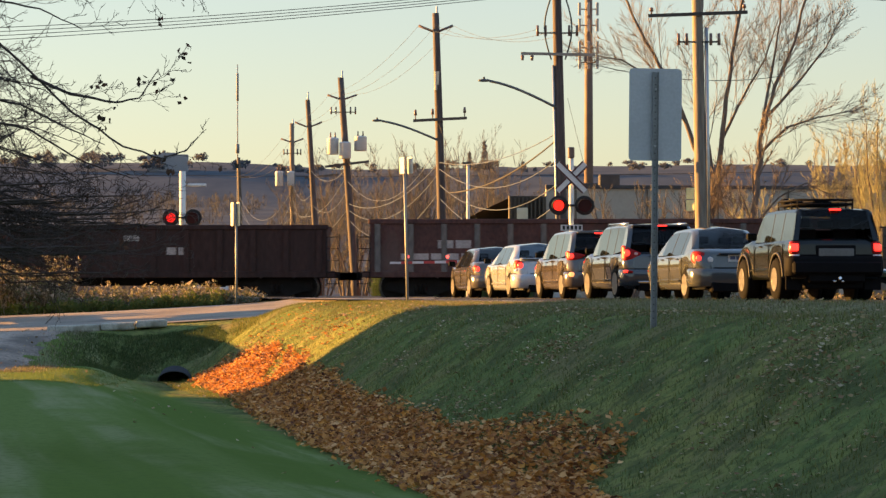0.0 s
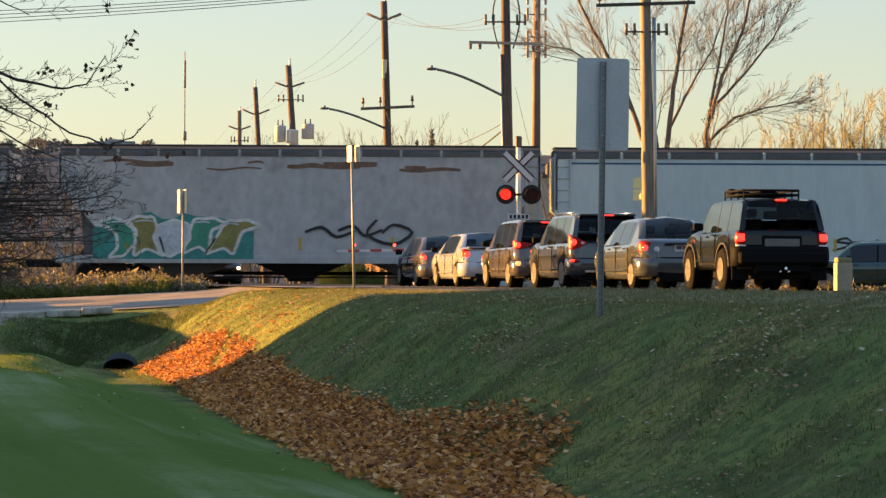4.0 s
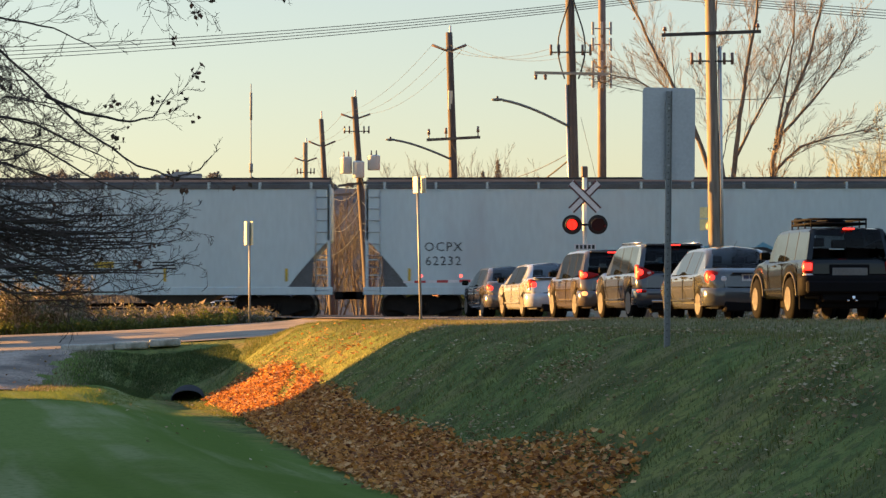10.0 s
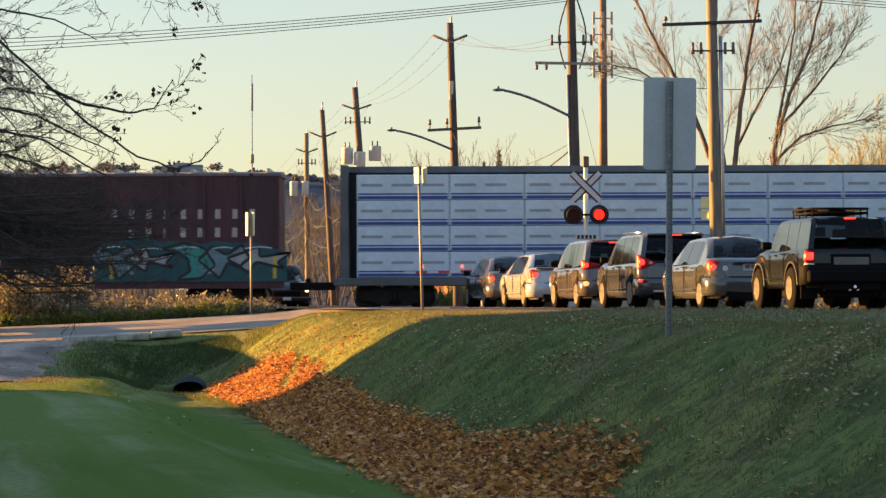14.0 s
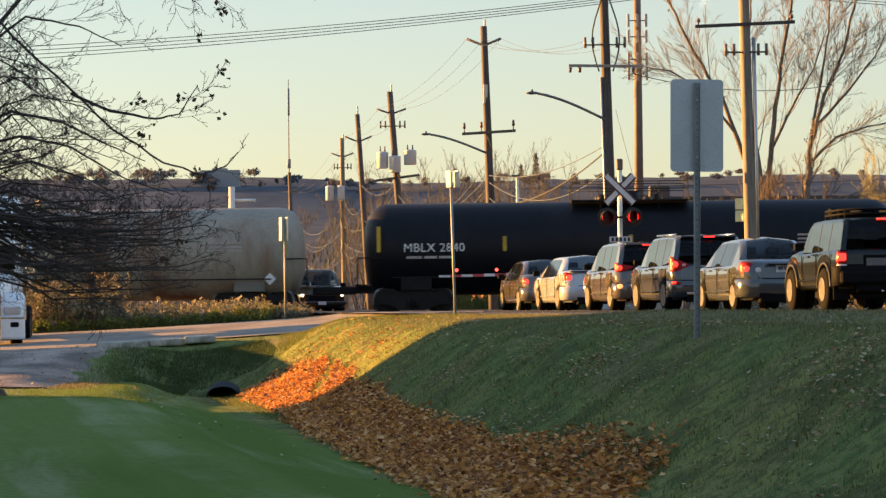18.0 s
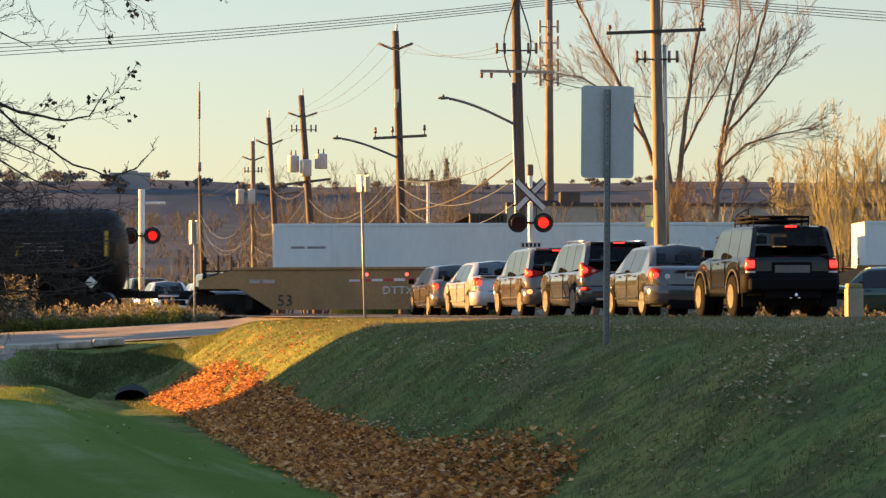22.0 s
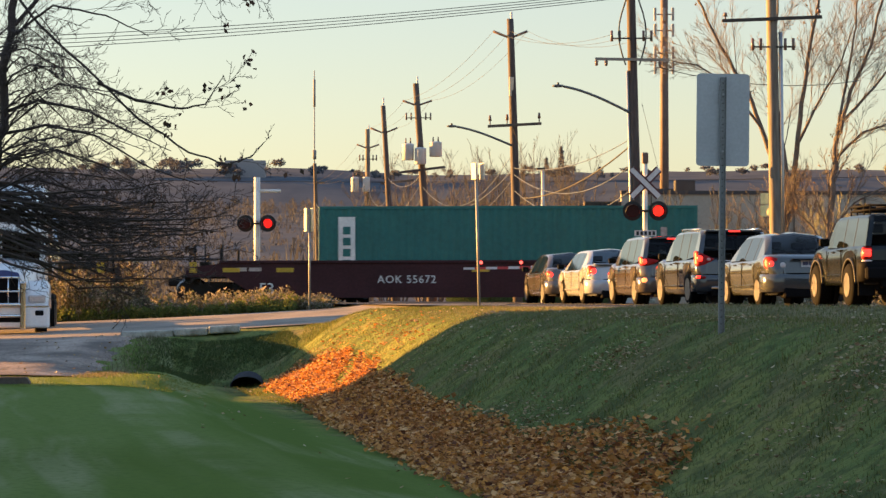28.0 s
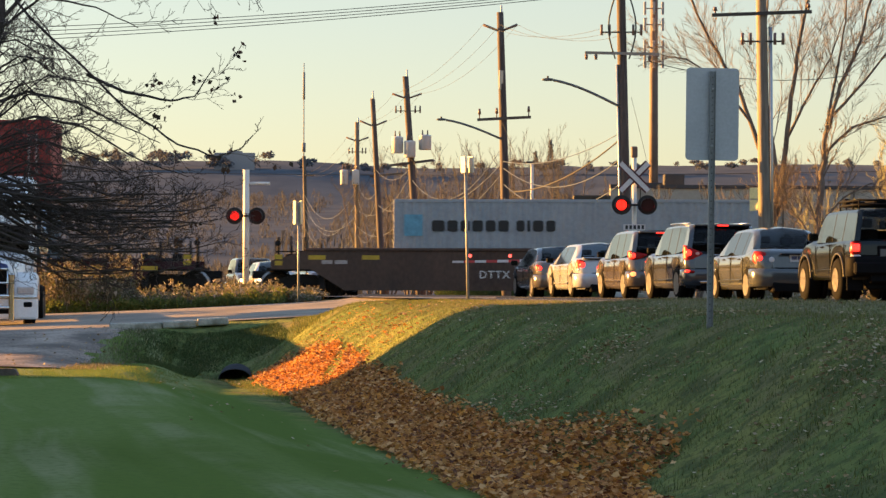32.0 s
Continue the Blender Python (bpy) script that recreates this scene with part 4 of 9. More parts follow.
def flasher(parent, x, z, y, side, lit):
    """A round black target with a hood and a red lens; an added shutter imitates the unlit lens and turns edge-on while
    the lamp shows.
    """
    bm = bmesh.new()
    tube(bm, (x, y, z), (x, y + 0.02, z), 0.305, 0.305, 24)
    t = part("target", bm, BLACK, parent)
    bm = bmesh.new()
    ring = []
    for k in range(17):
        a = radians(-20 + k * 220 / 16)
        ring.append((0.215 * math.cos(a), 0.215 * math.sin(a)))
    for (a, b), (c, d) in zip(ring, ring[1:]):
        bm.faces.new([bm.verts.new(v) for v in ((x + a, y, z + b), (x + c, y, z + d), (x + c, y - 0.32, z + d - 0.03), (x + a, y - 0.32, z + b - 0.03))])
    part("hood", bm, BLACK, t)
    bm = bmesh.new()
    tube(bm, (x, y - 0.05, z), (x, y, z), 0.15, 0.165, 20)
    part("lens", bm, lit, t, "glowing red lens")
    # added disc: the lens always glows, this covers it when unlit
    bm = bmesh.new()
    tube(bm, (0, -0.004, 0), (0, 0.004, 0), 0.21, 0.21, 24)
    sh = part("shutter", bm, RED_OFF, t, "added dark red disc that hides the lens between flashes")
    sh.matrix_basis = pose(x, y - 0.23, z)
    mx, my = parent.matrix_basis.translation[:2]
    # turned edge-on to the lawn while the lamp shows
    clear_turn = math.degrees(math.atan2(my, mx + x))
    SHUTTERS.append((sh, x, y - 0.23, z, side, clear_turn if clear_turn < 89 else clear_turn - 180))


def signal_mast(name, x, y, label, buck):
    s = thing(name, label, "railway signal", "", pose(x, y, -0.12))
    bm = bmesh.new()
    tube(bm, (0, 0, 0.25), (0, 0, 4.65), 0.075 if buck else 0.115, seg=12)
    part("mast", bm, WHITE_MAST, s, "white round mast")
    bm = bmesh.new()
    box(bm, -0.3, 0.3, -0.3, 0.3, 0, 0.25, 0.03)
    part("foundation", bm, CONCRETE, s)
    bm = bmesh.new()
    tube(bm, (-0.5, -0.12, 2.98), (0.5, -0.12, 2.98), 0.035, seg=8)
    part("light_bracket", bm, BLACK, s)
    for side, dx in ((0, -0.4), (1, 0.4)):
        flasher(s, dx, 2.98, -0.2, side, RED_ON if buck else RED_FAR)
    return s


near_signal = signal_mast("crossing_signal", 4.0, 85.2, "white mast with crossbuck and red flashing lights", True)
for a in (45, -45):
    bm = bmesh.new()
    box(bm, -0.61, 0.61, -0.012, 0.0, -0.115, 0.115)
    blade = part("crossbuck_blade", bm, X_WHITE, near_signal, at=pose(0, -0.13 - (0.012 if a > 0 else 0), 3.85, 0, a, 0))
    for z in (-0.1, 0.1):
        bm = bmesh.new()
        box(bm, -0.6, 0.6, -0.016, -0.012, z - 0.026, z + 0.026)
        part("blade_border", bm, X_RED, blade)
bm = bmesh.new()
box(bm, -0.34, 0.34, -0.14, -0.13, 2.2, 2.38)
plate = part("track_plate", bm, X_WHITE, near_signal)
for k in range(5):
    bm = bmesh.new()
    box(bm, -0.28 + k * 0.125, -0.2 + k * 0.125, -0.144, -0.14, 2.23, 2.35)
    part("lettering_bar", bm, BLACK, plate)
bm = bmesh.new()
box(bm, -0.1, 0.1, -0.1, 0.1, 4.45, 4.8, 0.03)
part("bell", bm, mat("bell_brown", (0.16, 0.1, 0.08), 0.6), near_signal)
far_signal = signal_mast("far_crossing_signal", -9.35, 98.5, "white mast with red flashing lights beyond the track", False)
bm = bmesh.new()
tube(bm, (0.1, 0, 4.15), (0.85, 0, 4.15), 0.06, seg=8)
part("arm", bm, WHITE_MAST, far_signal)

GATE_RED = mat("gate_red", (0.5, 0.05, 0.05), 0.5, var=0.2)
gate = thing("crossing_gate", "lowered red and white crossing gate arm with red lamps", "crossing gate", "", pose(3.55, 85.6, -0.12))
bm = bmesh.new()
box(bm, -0.28, 0.28, -0.35, 0.2, 0.0, 1.35, 0.05)
part("gate_machine", bm, mat("gate_silver", (0.5, 0.5, 0.5), 0.5, 0.3), gate, "silver gate machine")
for k in range(14):
    bm = bmesh.new()
    x1 = -0.3 - k * 0.35
    box(bm, x1 - 0.35, x1, -0.02, 0.02, 1.23 - 0.004 * k, 1.35 - 0.008 * k)
    part("arm_segment", bm, X_WHITE if k % 2 else GATE_RED, gate)
for x in (-4.65, -3.4):
    bm = bmesh.new()
    tube(bm, (x, -0.08, 1.40), (x, 0.02, 1.40), 0.055, seg=12)
    lamp = part("gate_lamp", bm, mat("gate_lamp_lit", (1.0, 0.08, 0.06), 0.3, glow=0.76), gate, "glowing red gate lamp")

# signal cabinet on the verge, right of the queue
cab = thing("utility_box", "small beige utility box with a dark lid", "utility box", "", pose(9.0, 54.25, -0.05, 0, 0, 6))
bm = bmesh.new()
box(bm, -0.16, 0.16, -0.13, 0.13, 0, 0.62, 0.012)
part("body", bm, mat("utility_beige", (0.36, 0.32, 0.23), 0.6), cab)
bm = bmesh.new()
box(bm, -0.15, 0.15, -0.12, 0.12, 0.62, 0.72, 0.02)
part("lid", bm, mat("utility_lid", (0.25, 0.22, 0.1), 0.6), cab)

# ---- the train ----
SPEED = 14.993
RUST = mat("rusty_frame", (0.055, 0.035, 0.028), 0.85, var=0.4, scale=2, fine=30, bump=0.2)
UNDER = mat("black_running_gear", (0.018, 0.016, 0.015), 0.8, var=0.4, scale=3)
WHEEL = mat("wheel_steel", (0.022, 0.018, 0.016), 0.75, 0.0, var=0.3, fine=30, spec=0.2)
TREAD = mat("worn_tread_steel", (0.34, 0.32, 0.30), 0.35, 0.9, var=0.2, fine=30)
GONDOLA = mat("gondola_brown", (0.058, 0.03, 0.026), 0.8, var=0.4, scale=1.2, fine=12, dirt=(0.03, 0.02, 0.018), dirt_at=0.5, dirt_scale=1.2, streak=4)
GONDOLA_GREY = mat("gondola_weathered", (0.085, 0.034, 0.028), 0.8, var=0.45, scale=0.9, fine=12, dirt=(0.12, 0.085, 0.07), dirt_at=0.62, dirt_scale=0.6, streak=2)
RIB_GREY = mat("weathered_rib_grey", (0.13, 0.115, 0.105), 0.8, var=0.4, scale=1.5, fine=12, dirt=(0.07, 0.05, 0.045), dirt_at=0.52, streak=3)
GONDOLA_BLACK = mat("gondola_black", (0.014, 0.013, 0.014), 0.7, var=0.4, scale=1.2, dirt=(0.03, 0.022, 0.018), dirt_at=0.58, streak=3)
OLD_GREY = mat("old_hopper_grey", (0.385, 0.395, 0.405), 0.7, var=0.16, scale=1, fine=4, dirt=(0.16, 0.10, 0.07), dirt_at=0.62, dirt_scale=0.7, streak=1.5)
PALE_GREY = mat("hopper_pale_grey", (0.50, 0.58, 0.59), 0.6, var=0.07, scale=0.6, fine=8, dirt=(0.43, 0.46, 0.48), dirt_at=0.58, dirt_scale=0.7, streak=4)
MID_GREY = mat("hopper_mid_grey", (0.39, 0.435, 0.465), 0.6, var=0.07, scale=0.6, fine=8, dirt=(0.34, 0.355, 0.37), dirt_at=0.56, dirt_scale=0.6, streak=4)
CREAM = mat("hopper_cream", (0.40, 0.42, 0.38), 0.6, var=0.08, scale=0.6, fine=8, dirt=(0.35, 0.35, 0.30), dirt_at=0.56, dirt_scale=0.6, streak=4)
# grey darkened to hold the shade of the recessed hopper ends
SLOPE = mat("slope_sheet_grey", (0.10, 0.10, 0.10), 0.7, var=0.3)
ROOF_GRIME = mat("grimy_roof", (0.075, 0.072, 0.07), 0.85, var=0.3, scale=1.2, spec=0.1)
MAROON = mat("boxcar_maroon", (0.077, 0.0273, 0.0378), 0.75, var=0.25, scale=1.0, fine=10, dirt=(0.05, 0.024, 0.028), dirt_at=0.5, dirt_scale=0.9, streak=4)
TANK_BLACK = mat("tank_black", (0.006, 0.0065, 0.009), 0.5, var=0.3, scale=1.2, fine=10, dirt=(0.011, 0.011, 0.013), dirt_at=0.55)
TANK_TAN = mat("tank_tan", (0.32, 0.28, 0.22), 0.65, var=0.18, scale=0.8, fine=10, dirt=(0.19, 0.075, 0.03), dirt_at=0.50, dirt_scale=0.7, streak=4)
WELL_YELLOW = mat("well_yellow", (0.34, 0.20, 0.09), 0.75, var=0.2, scale=1.0, fine=12, dirt=(0.24, 0.15, 0.075), dirt_at=0.56, streak=2)
WELL_BROWN = mat("well_brown", (0.085, 0.048, 0.036), 0.75, var=0.3, scale=1.0, fine=12, dirt=(0.05, 0.05, 0.042), dirt_at=0.5, streak=2)
WELL_DARK = mat("well_dark_maroon", (0.052, 0.020, 0.023), 0.7, var=0.25, scale=1.0, fine=12)
REEFER = mat("container_white", (0.60, 0.68, 0.72), 0.5, var=0.06, scale=0.6, fine=8, dirt=(0.50, 0.52, 0.52), dirt_at=0.62, streak=3)
TEAL = mat("container_teal", (0.012, 0.14, 0.13), 0.6, var=0.15, scale=0.8, fine=8)
BROWN_BOX = mat("container_brown", (0.21, 0.048, 0.04), 0.65, var=0.15, scale=0.8, fine=8)
RED_BOX = mat("container_red", (0.28, 0.035, 0.030), 0.6, var=0.15, scale=0.8, fine=8)
BLUE_BOX = mat("container_blue", (0.018, 0.062, 0.105), 0.6, var=0.15, scale=0.8, fine=8)
GREY_BOX = mat("container_grey", (0.30, 0.33, 0.36), 0.6, var=0.12, scale=0.8, fine=8)
WHITE = mat("white_lettering", (0.72, 0.72, 0.70), 0.6)
DIM_WHITE = mat("faded_white_lettering", (0.42, 0.36, 0.34), 0.7, var=0.3, fine=15)
DIM_INK = mat("faded_black_lettering", (0.09, 0.09, 0.09), 0.7)
INK = mat("black_lettering", (0.015, 0.015, 0.016), 0.6)
YELLOW = mat("yellow_reflector", (0.52, 0.34, 0.03), 0.5)
GREEN_INK = mat("dark_green_panel", (0.010, 0.045, 0.035), 0.5)
GREEN_LINE = mat("bright_green_line", (0.22, 0.36, 0.26), 0.5)
for m in (TANK_BLACK, GONDOLA_BLACK, GONDOLA, UNDER, WELL_DARK, RUST):
    m.node_tree.nodes["Principled BSDF"].inputs["Specular IOR Level"].default_value = 0.2
COLOURS = {k: mat("spray_" + k, c, 0.6, var=0.25, scale=2.5, fine=9) for k, c in {
    "teal": (0.03, 0.22, 0.20), "blue": (0.018, 0.085, 0.19), "pale": (0.45, 0.50, 0.55), "violet": (0.20, 0.18, 0.32), "pink": (0.45, 0.16, 0.22),
    "green": (0.04, 0.25, 0.17), "olive": (0.22, 0.20, 0.06), "black": (0.015, 0.015, 0.018), "white": (0.6, 0.6, 0.6), "orange": (0.35, 0.12, 0.03), "sky": (0.12, 0.33, 0.45), "silver": (0.3, 0.31, 0.33), "grime": (0.105, 0.09, 0.095), "sand": (0.36, 0.30, 0.21), "night": (0.012, 0.075, 0.09), "pine": (0.02, 0.09, 0.05), "mauve": (0.26, 0.25, 0.38), "mustard": (0.36, 0.27, 0.06), "maroon": (0.13, 0.03, 0.035), "brick": (0.34, 0.11, 0.09), "deep": (0.02, 0.19, 0.33), "slate": (0.13, 0.20, 0.25)}.items()}
RUST_STAIN = mat("rust_stain_brown", (0.17, 0.105, 0.075), 0.85, var=0.4, scale=2.5, fine=12)

# one wheel, one side frame: shared by every bogie
bm = bmesh.new()
rings = []
for y, r in ((-0.07, 0.30), (-0.07, 0.43), (-0.04, 0.46), (0.05, 0.47), (0.06, 0.50), (0.075, 0.50), (0.075, 0.2)):
    rings.append([(r * math.cos(a), y, r * math.sin(a)) for a in np.linspace(0, math.tau, 24, endpoint=False)])
loft(bm, rings)
bmesh.ops.recalc_face_normals(bm, faces=bm.faces[:])
WHEEL_MESH = bpy.data.meshes.new("wheel")
bm.to_mesh(WHEEL_MESH)
bm.free()
WHEEL_MESH.materials.append(WHEEL)
WHEEL_MESH.materials.append(TREAD)
for f in WHEEL_MESH.polygons:
    if min(math.hypot(WHEEL_MESH.vertices[k].co.x, WHEEL_MESH.vertices[k].co.z) for k in f.vertices) > 0.42:
        f.material_index = 1
bm = bmesh.new()
slab(bm, [(-1.15, 0.62), (-1.15, 0.38), (-0.85, 0.36), (-0.35, 0.18), (0.35, 0.18), (0.85, 0.36), (1.15, 0.38), (1.15, 0.62), (0.8, 0.68), (0.3, 0.86), (-0.3, 0.86), (-0.8, 0.68)], -0.08, 0.08)
for x in (-0.89, 0.89):
    tube(bm, (x, -0.13, 0.47), (x, -0.07, 0.47), 0.12, seg=12)
for x in (-0.14, 0, 0.14):
    tube(bm, (x, -0.1, 0.28), (x, -0.1, 0.6), 0.06, seg=8)
bmesh.ops.recalc_face_normals(bm, faces=bm.faces[:])
FRAME_MESH = bpy.data.meshes.new("side_frame")
bm.to_mesh(FRAME_MESH)
bm.free()
FRAME_MESH.materials.append(UNDER)
bm = bmesh.new()
box(bm, -0.16, 0.16, -1.0, 1.0, 0.45, 0.85)
for x in (-0.89, 0.89):
    tube(bm, (x, -0.9, 0.47), (x, 0.9, 0.47), 0.08, seg=8)
bmesh.ops.recalc_face_normals(bm, faces=bm.faces[:])
BOLSTER_MESH = bpy.data.meshes.new("bolster")
bm.to_mesh(BOLSTER_MESH)
bm.free()
BOLSTER_MESH.materials.append(UNDER)


def child(name, me, parent, m):
    o = new(name, me)
    o.parent = parent
    o.matrix_basis = m
    return o


def bogie(car, x):
    b = child("bogie", BOLSTER_MESH, car, pose(x, 0, 0))
    for y in (-1.0, 1.0):
        child("side_frame", FRAME_MESH, b, pose(0, y, 0, 0, 0, 0 if y < 0 else 180))
        for dx in (-0.89, 0.89):
            child("wheel", WHEEL_MESH, b, pose(dx, y * 0.74, 0.5, 0, 0, 0 if y < 0 else 180))


def coupler(car, x, s):
    bm = bmesh.new()
    box(bm, min(x, x + s * 0.75), max(x, x + s * 0.75), -0.1, 0.1, 0.72, 0.98, 0.03)
    part("coupler", bm, UNDER, car)


def bars(parent, x0, x1, z, y, h, material, words):
    """Unreadable small print: plain bars."""
    k = x0
    for w in words:
        bm = bmesh.new()
        w = min(w, x1 - k)
        if w <= 0.02:
            break
        box(bm, k, k + w, y - 0.004, y, z, z + h)
        part("lettering_bar", bm, material, parent)
        k += w + 0.08


def plate_at(parent, name, x0, x1, z0, z1, y, material, label="", depth=0.006):
    bm = bmesh.new()
    box(bm, x0, x1, y - depth, y, z0, z1)
    return part(name, bm, material, parent, label)


STROKES = (
    ((-1, -0.2), (-0.2, 0.9), (0.5, 0.1), (-0.3, -0.6), (0.4, -0.9), (1.2, 0.4)),
    ((-1.1, 0.6), (-0.2, -0.8), (0.1, 0.7), (0.7, -0.2), (1.3, 0.9)),
    ((-0.9, -0.8), (0.9, 0.1), (-0.7, 0.5), (0.3, 1.0), (1.1, -0.3)),
    ((-1.2, 0.0), (-0.4, 0.35), (0.3, -0.35), (1.2, 0.1)),
    ((-0.6, 1.0), (-0.9, -0.2), (0.2, -1.0), (0.9, 0.0), (0.1, 0.6), (-0.3, -0.1)),
    ((-1.0, -1.0), (0.2, 0.2), (-0.1, 1.0), (0.8, 0.4), (1.2, -0.8)),
)


def ribbon(bm, pts, w, y):
    """A brushed stroke of paint along a smooth line."""
    line = []
    for k in range(len(pts) - 1):
        p0, p1, p2, p3 = pts[max(k - 1, 0)], pts[k], pts[k + 1], pts[min(k + 2, len(pts) - 1)]
        for f in (0.0, 0.33, 0.67):
            line.append(tuple(0.5 * (2 * b + (c - a) * f + (2 * a - 5 * b + 4 * c - d) * f * f + (3 * b - a - 3 * c + d) * f ** 3) for a, b, c, d in zip(p0, p1, p2, p3)))
    line.append(pts[-1])
    edge = []
    for k, (x, z) in enumerate(line):
        q, r = line[max(k - 1, 0)], line[min(k + 1, len(line) - 1)]
        dx, dz = r[0] - q[0], r[1] - q[1]
        n = math.hypot(dx, dz) or 1.0
        h = w * (0.62 + 0.38 * math.sin(math.pi * min(1.0, 0.12 + 0.9 * k / len(line))))
        edge.append((bm.verts.new((x - dz / n * h, y, z + dx / n * h)), bm.verts.new((x + dz / n * h, y, z - dx / n * h))))
    for a, b in zip(edge, edge[1:]):
        bm.faces.new((a[1], b[1], b[0], a[0]))


BLOCKS = (
    ((-1, -0.2), (-0.6, 0.7), (0.2, 1), (1, 0.7), (0.4, 0.5), (0, 0.1), (-0.1, -0.5), (0.3, -1), (-0.5, -0.9)),
    ((-1, -1), (-0.7, -0.2), (0.1, 0.9), (0.5, 0.2), (1.1, -0.4), (0.6, -0.6), (0.1, -0.3), (-0.2, -1)),
    ((-1, 0.5), (0, 0.3), (0.2, 0.8), (1.1, 0.2), (0.3, -0.5), (0.1, 0), (-0.8, -0.3), (-0.6, 0)),
    ((-0.8, 0), (-0.5, 0.7), (0.1, 0.9), (0.7, 0.6), (0.9, 0), (0.6, -0.7), (0, -0.9), (-0.6, -0.6)),
    ((-1, -0.9), (-0.3, 0.9), (0.6, 1), (1.2, 0.7), (0.5, 0.3), (0.3, -0.9), (-0.2, -0.6)),
    ((-1.1, 0.1), (-0.5, 0.8), (0.1, 0.4), (0.7, 0.9), (1.1, 0.2), (0.7, -0.3), (0.2, -0.1), (-0.2, -0.9), (-0.7, -0.4)),
)


def graffiti(parent, x0, x1, z0, z1, y, fills, outline, glow=None, n=6, seed=0):
    """Chunky outlined forms with a halo, or thin scribbles where there is none; no letters."""
    r = np.random.default_rng(seed)
    step = (x1 - x0) / n
    hh, zm = (z1 - z0) / 2, (z0 + z1) / 2
    g = None
    chunky = glow is not None or len(fills) > 1
    if glow:
        bm = bmesh.new()
        top = [(x0 - 0.3 + (x1 - x0 + 0.6) * f, zm + hh * (0.75 + 0.5 * r.random()) * min(1.0, 6 * f + 0.3, 6 * (1 - f) + 0.3)) for f in np.linspace(0, 1, 3 * n)]
        slab(bm, [(x0 - 0.3, z0)] + top + [(x1 + 0.3, z0)], y - 0.003, y)
        g = part("graffiti_halo", bm, COLOURS[glow], parent)
    for i in range(n):
        lift = 0.0015 * (i % 3)
        cx, cz = x0 + step * (i + 0.5), zm + hh * r.uniform(-0.08, 0.08)
        w, h = step * r.uniform(0.6, 0.85), hh * r.uniform(0.8, 0.98)
        slant, grow = r.uniform(-0.12, 0.22), r.uniform(-0.15, 0.25)
        if not chunky:
            line = [(cx + u * w + slant * v * h, cz + v * h) for u, v in STROKES[int(r.integers(len(STROKES)))]]
            bm = bmesh.new()
            ribbon(bm, line, min(hh * 0.15, 0.055), y - 0.006 - lift)
            o = part("graffiti_stroke", bm, COLOURS[outline], g or parent)
            g = g or o
            continue
        flip = r.choice((-1, 1))
        form = [(cx + flip * u * w * (1 + grow * v) + slant * v * h, min(z1 + 0.1, max(z0, cz + v * h))) for u, v in BLOCKS[int(r.integers(len(BLOCKS)))]]
        bm = bmesh.new()
        slab(bm, form, y - 0.006 - lift, y)
        o = part("graffiti_fill", bm, COLOURS[fills[i % len(fills)]], g or parent)
        g = g or o
        bm = bmesh.new()
        edge = []
        for (a, b), (c, d) in zip(form, form[1:] + form[:1]):
            edge += [(a, b), ((a + c) / 2, (b + d) / 2)]
        ribbon(bm, edge + edge[:2], hh * 0.075, y - 0.0105 - lift)
        part("graffiti_outline", bm, COLOURS[outline], g)
        # a second tone low in each form, and a shine on its upper edge
        low = [(a, b) for a, b in form if b < cz]
        if len(low) > 3:
            bm = bmesh.new()
            ribbon(bm, [(cx - flip * w * 0.75, cz - h * 0.62), (cx - flip * w * 0.55, cz - h * 0.5), (cx - flip * w * 0.45, cz - h * 0.3)], hh * 0.1, y - 0.0085 - lift)
            part("graffiti_shade", bm, COLOURS[fills[(i + 1) % len(fills)]], g)
        bm = bmesh.new()
        ribbon(bm, [(cx - w * 0.5, cz + h * 0.72), (cx, cz + h * 0.8), (cx + w * 0.4, cz + h * 0.74)], hh * 0.035, y - 0.014 - lift)
        part("graffiti_shine", bm, COLOURS["pale"], g)
    g["label"] = "sprayed graffiti in bold outlined forms" if chunky else "thin sprayed graffiti scribbles"


def rust_streaks(car, x0, x1, z, y, n, seed):
    """Long uneven rust stains under the roof edge."""
    r = np.random.default_rng(seed)
    for _ in range(n):
        a, w = r.uniform(x0, x1), r.uniform(0.5, 2.4)
        zz = z + r.uniform(-0.2, 0.12)
        bm = bmesh.new()
        ribbon(bm, [(a, zz), (a + w * 0.3, zz + r.uniform(-0.05, 0.05)), (a + w * 0.7, zz + r.uniform(-0.05, 0.05)), (a + w, zz)], r.uniform(0.03, 0.1), y - r.uniform(0.002, 0.005))
        part("rust_stain", bm, RUST_STAIN, car)


def yellow_strips(car, xs, y, z, h=0.45, w=0.1):
    for x in xs:
        plate_at(car, "reflector", x - w / 2, x + w / 2, z, z + h, y, YELLOW, depth=0.01)


ROLLING = []


def railcar(name, w0, w1, label, category="railcar"):
    """A railcar whose ends stand at w0 and w1 metres along the train; its space has x along the rails and z from the rail's top."""
    car = thing(name, label, category, "train cars")
    ROLLING.append((car, (w0 + w1) / 2, 0.0))
    return car, (w1 - w0) / 2


def running_gear(car, half, inset=2.0):
    for s in (-1, 1):
        bogie(car, s * (half - inset))
        coupler(car, s * half, s)


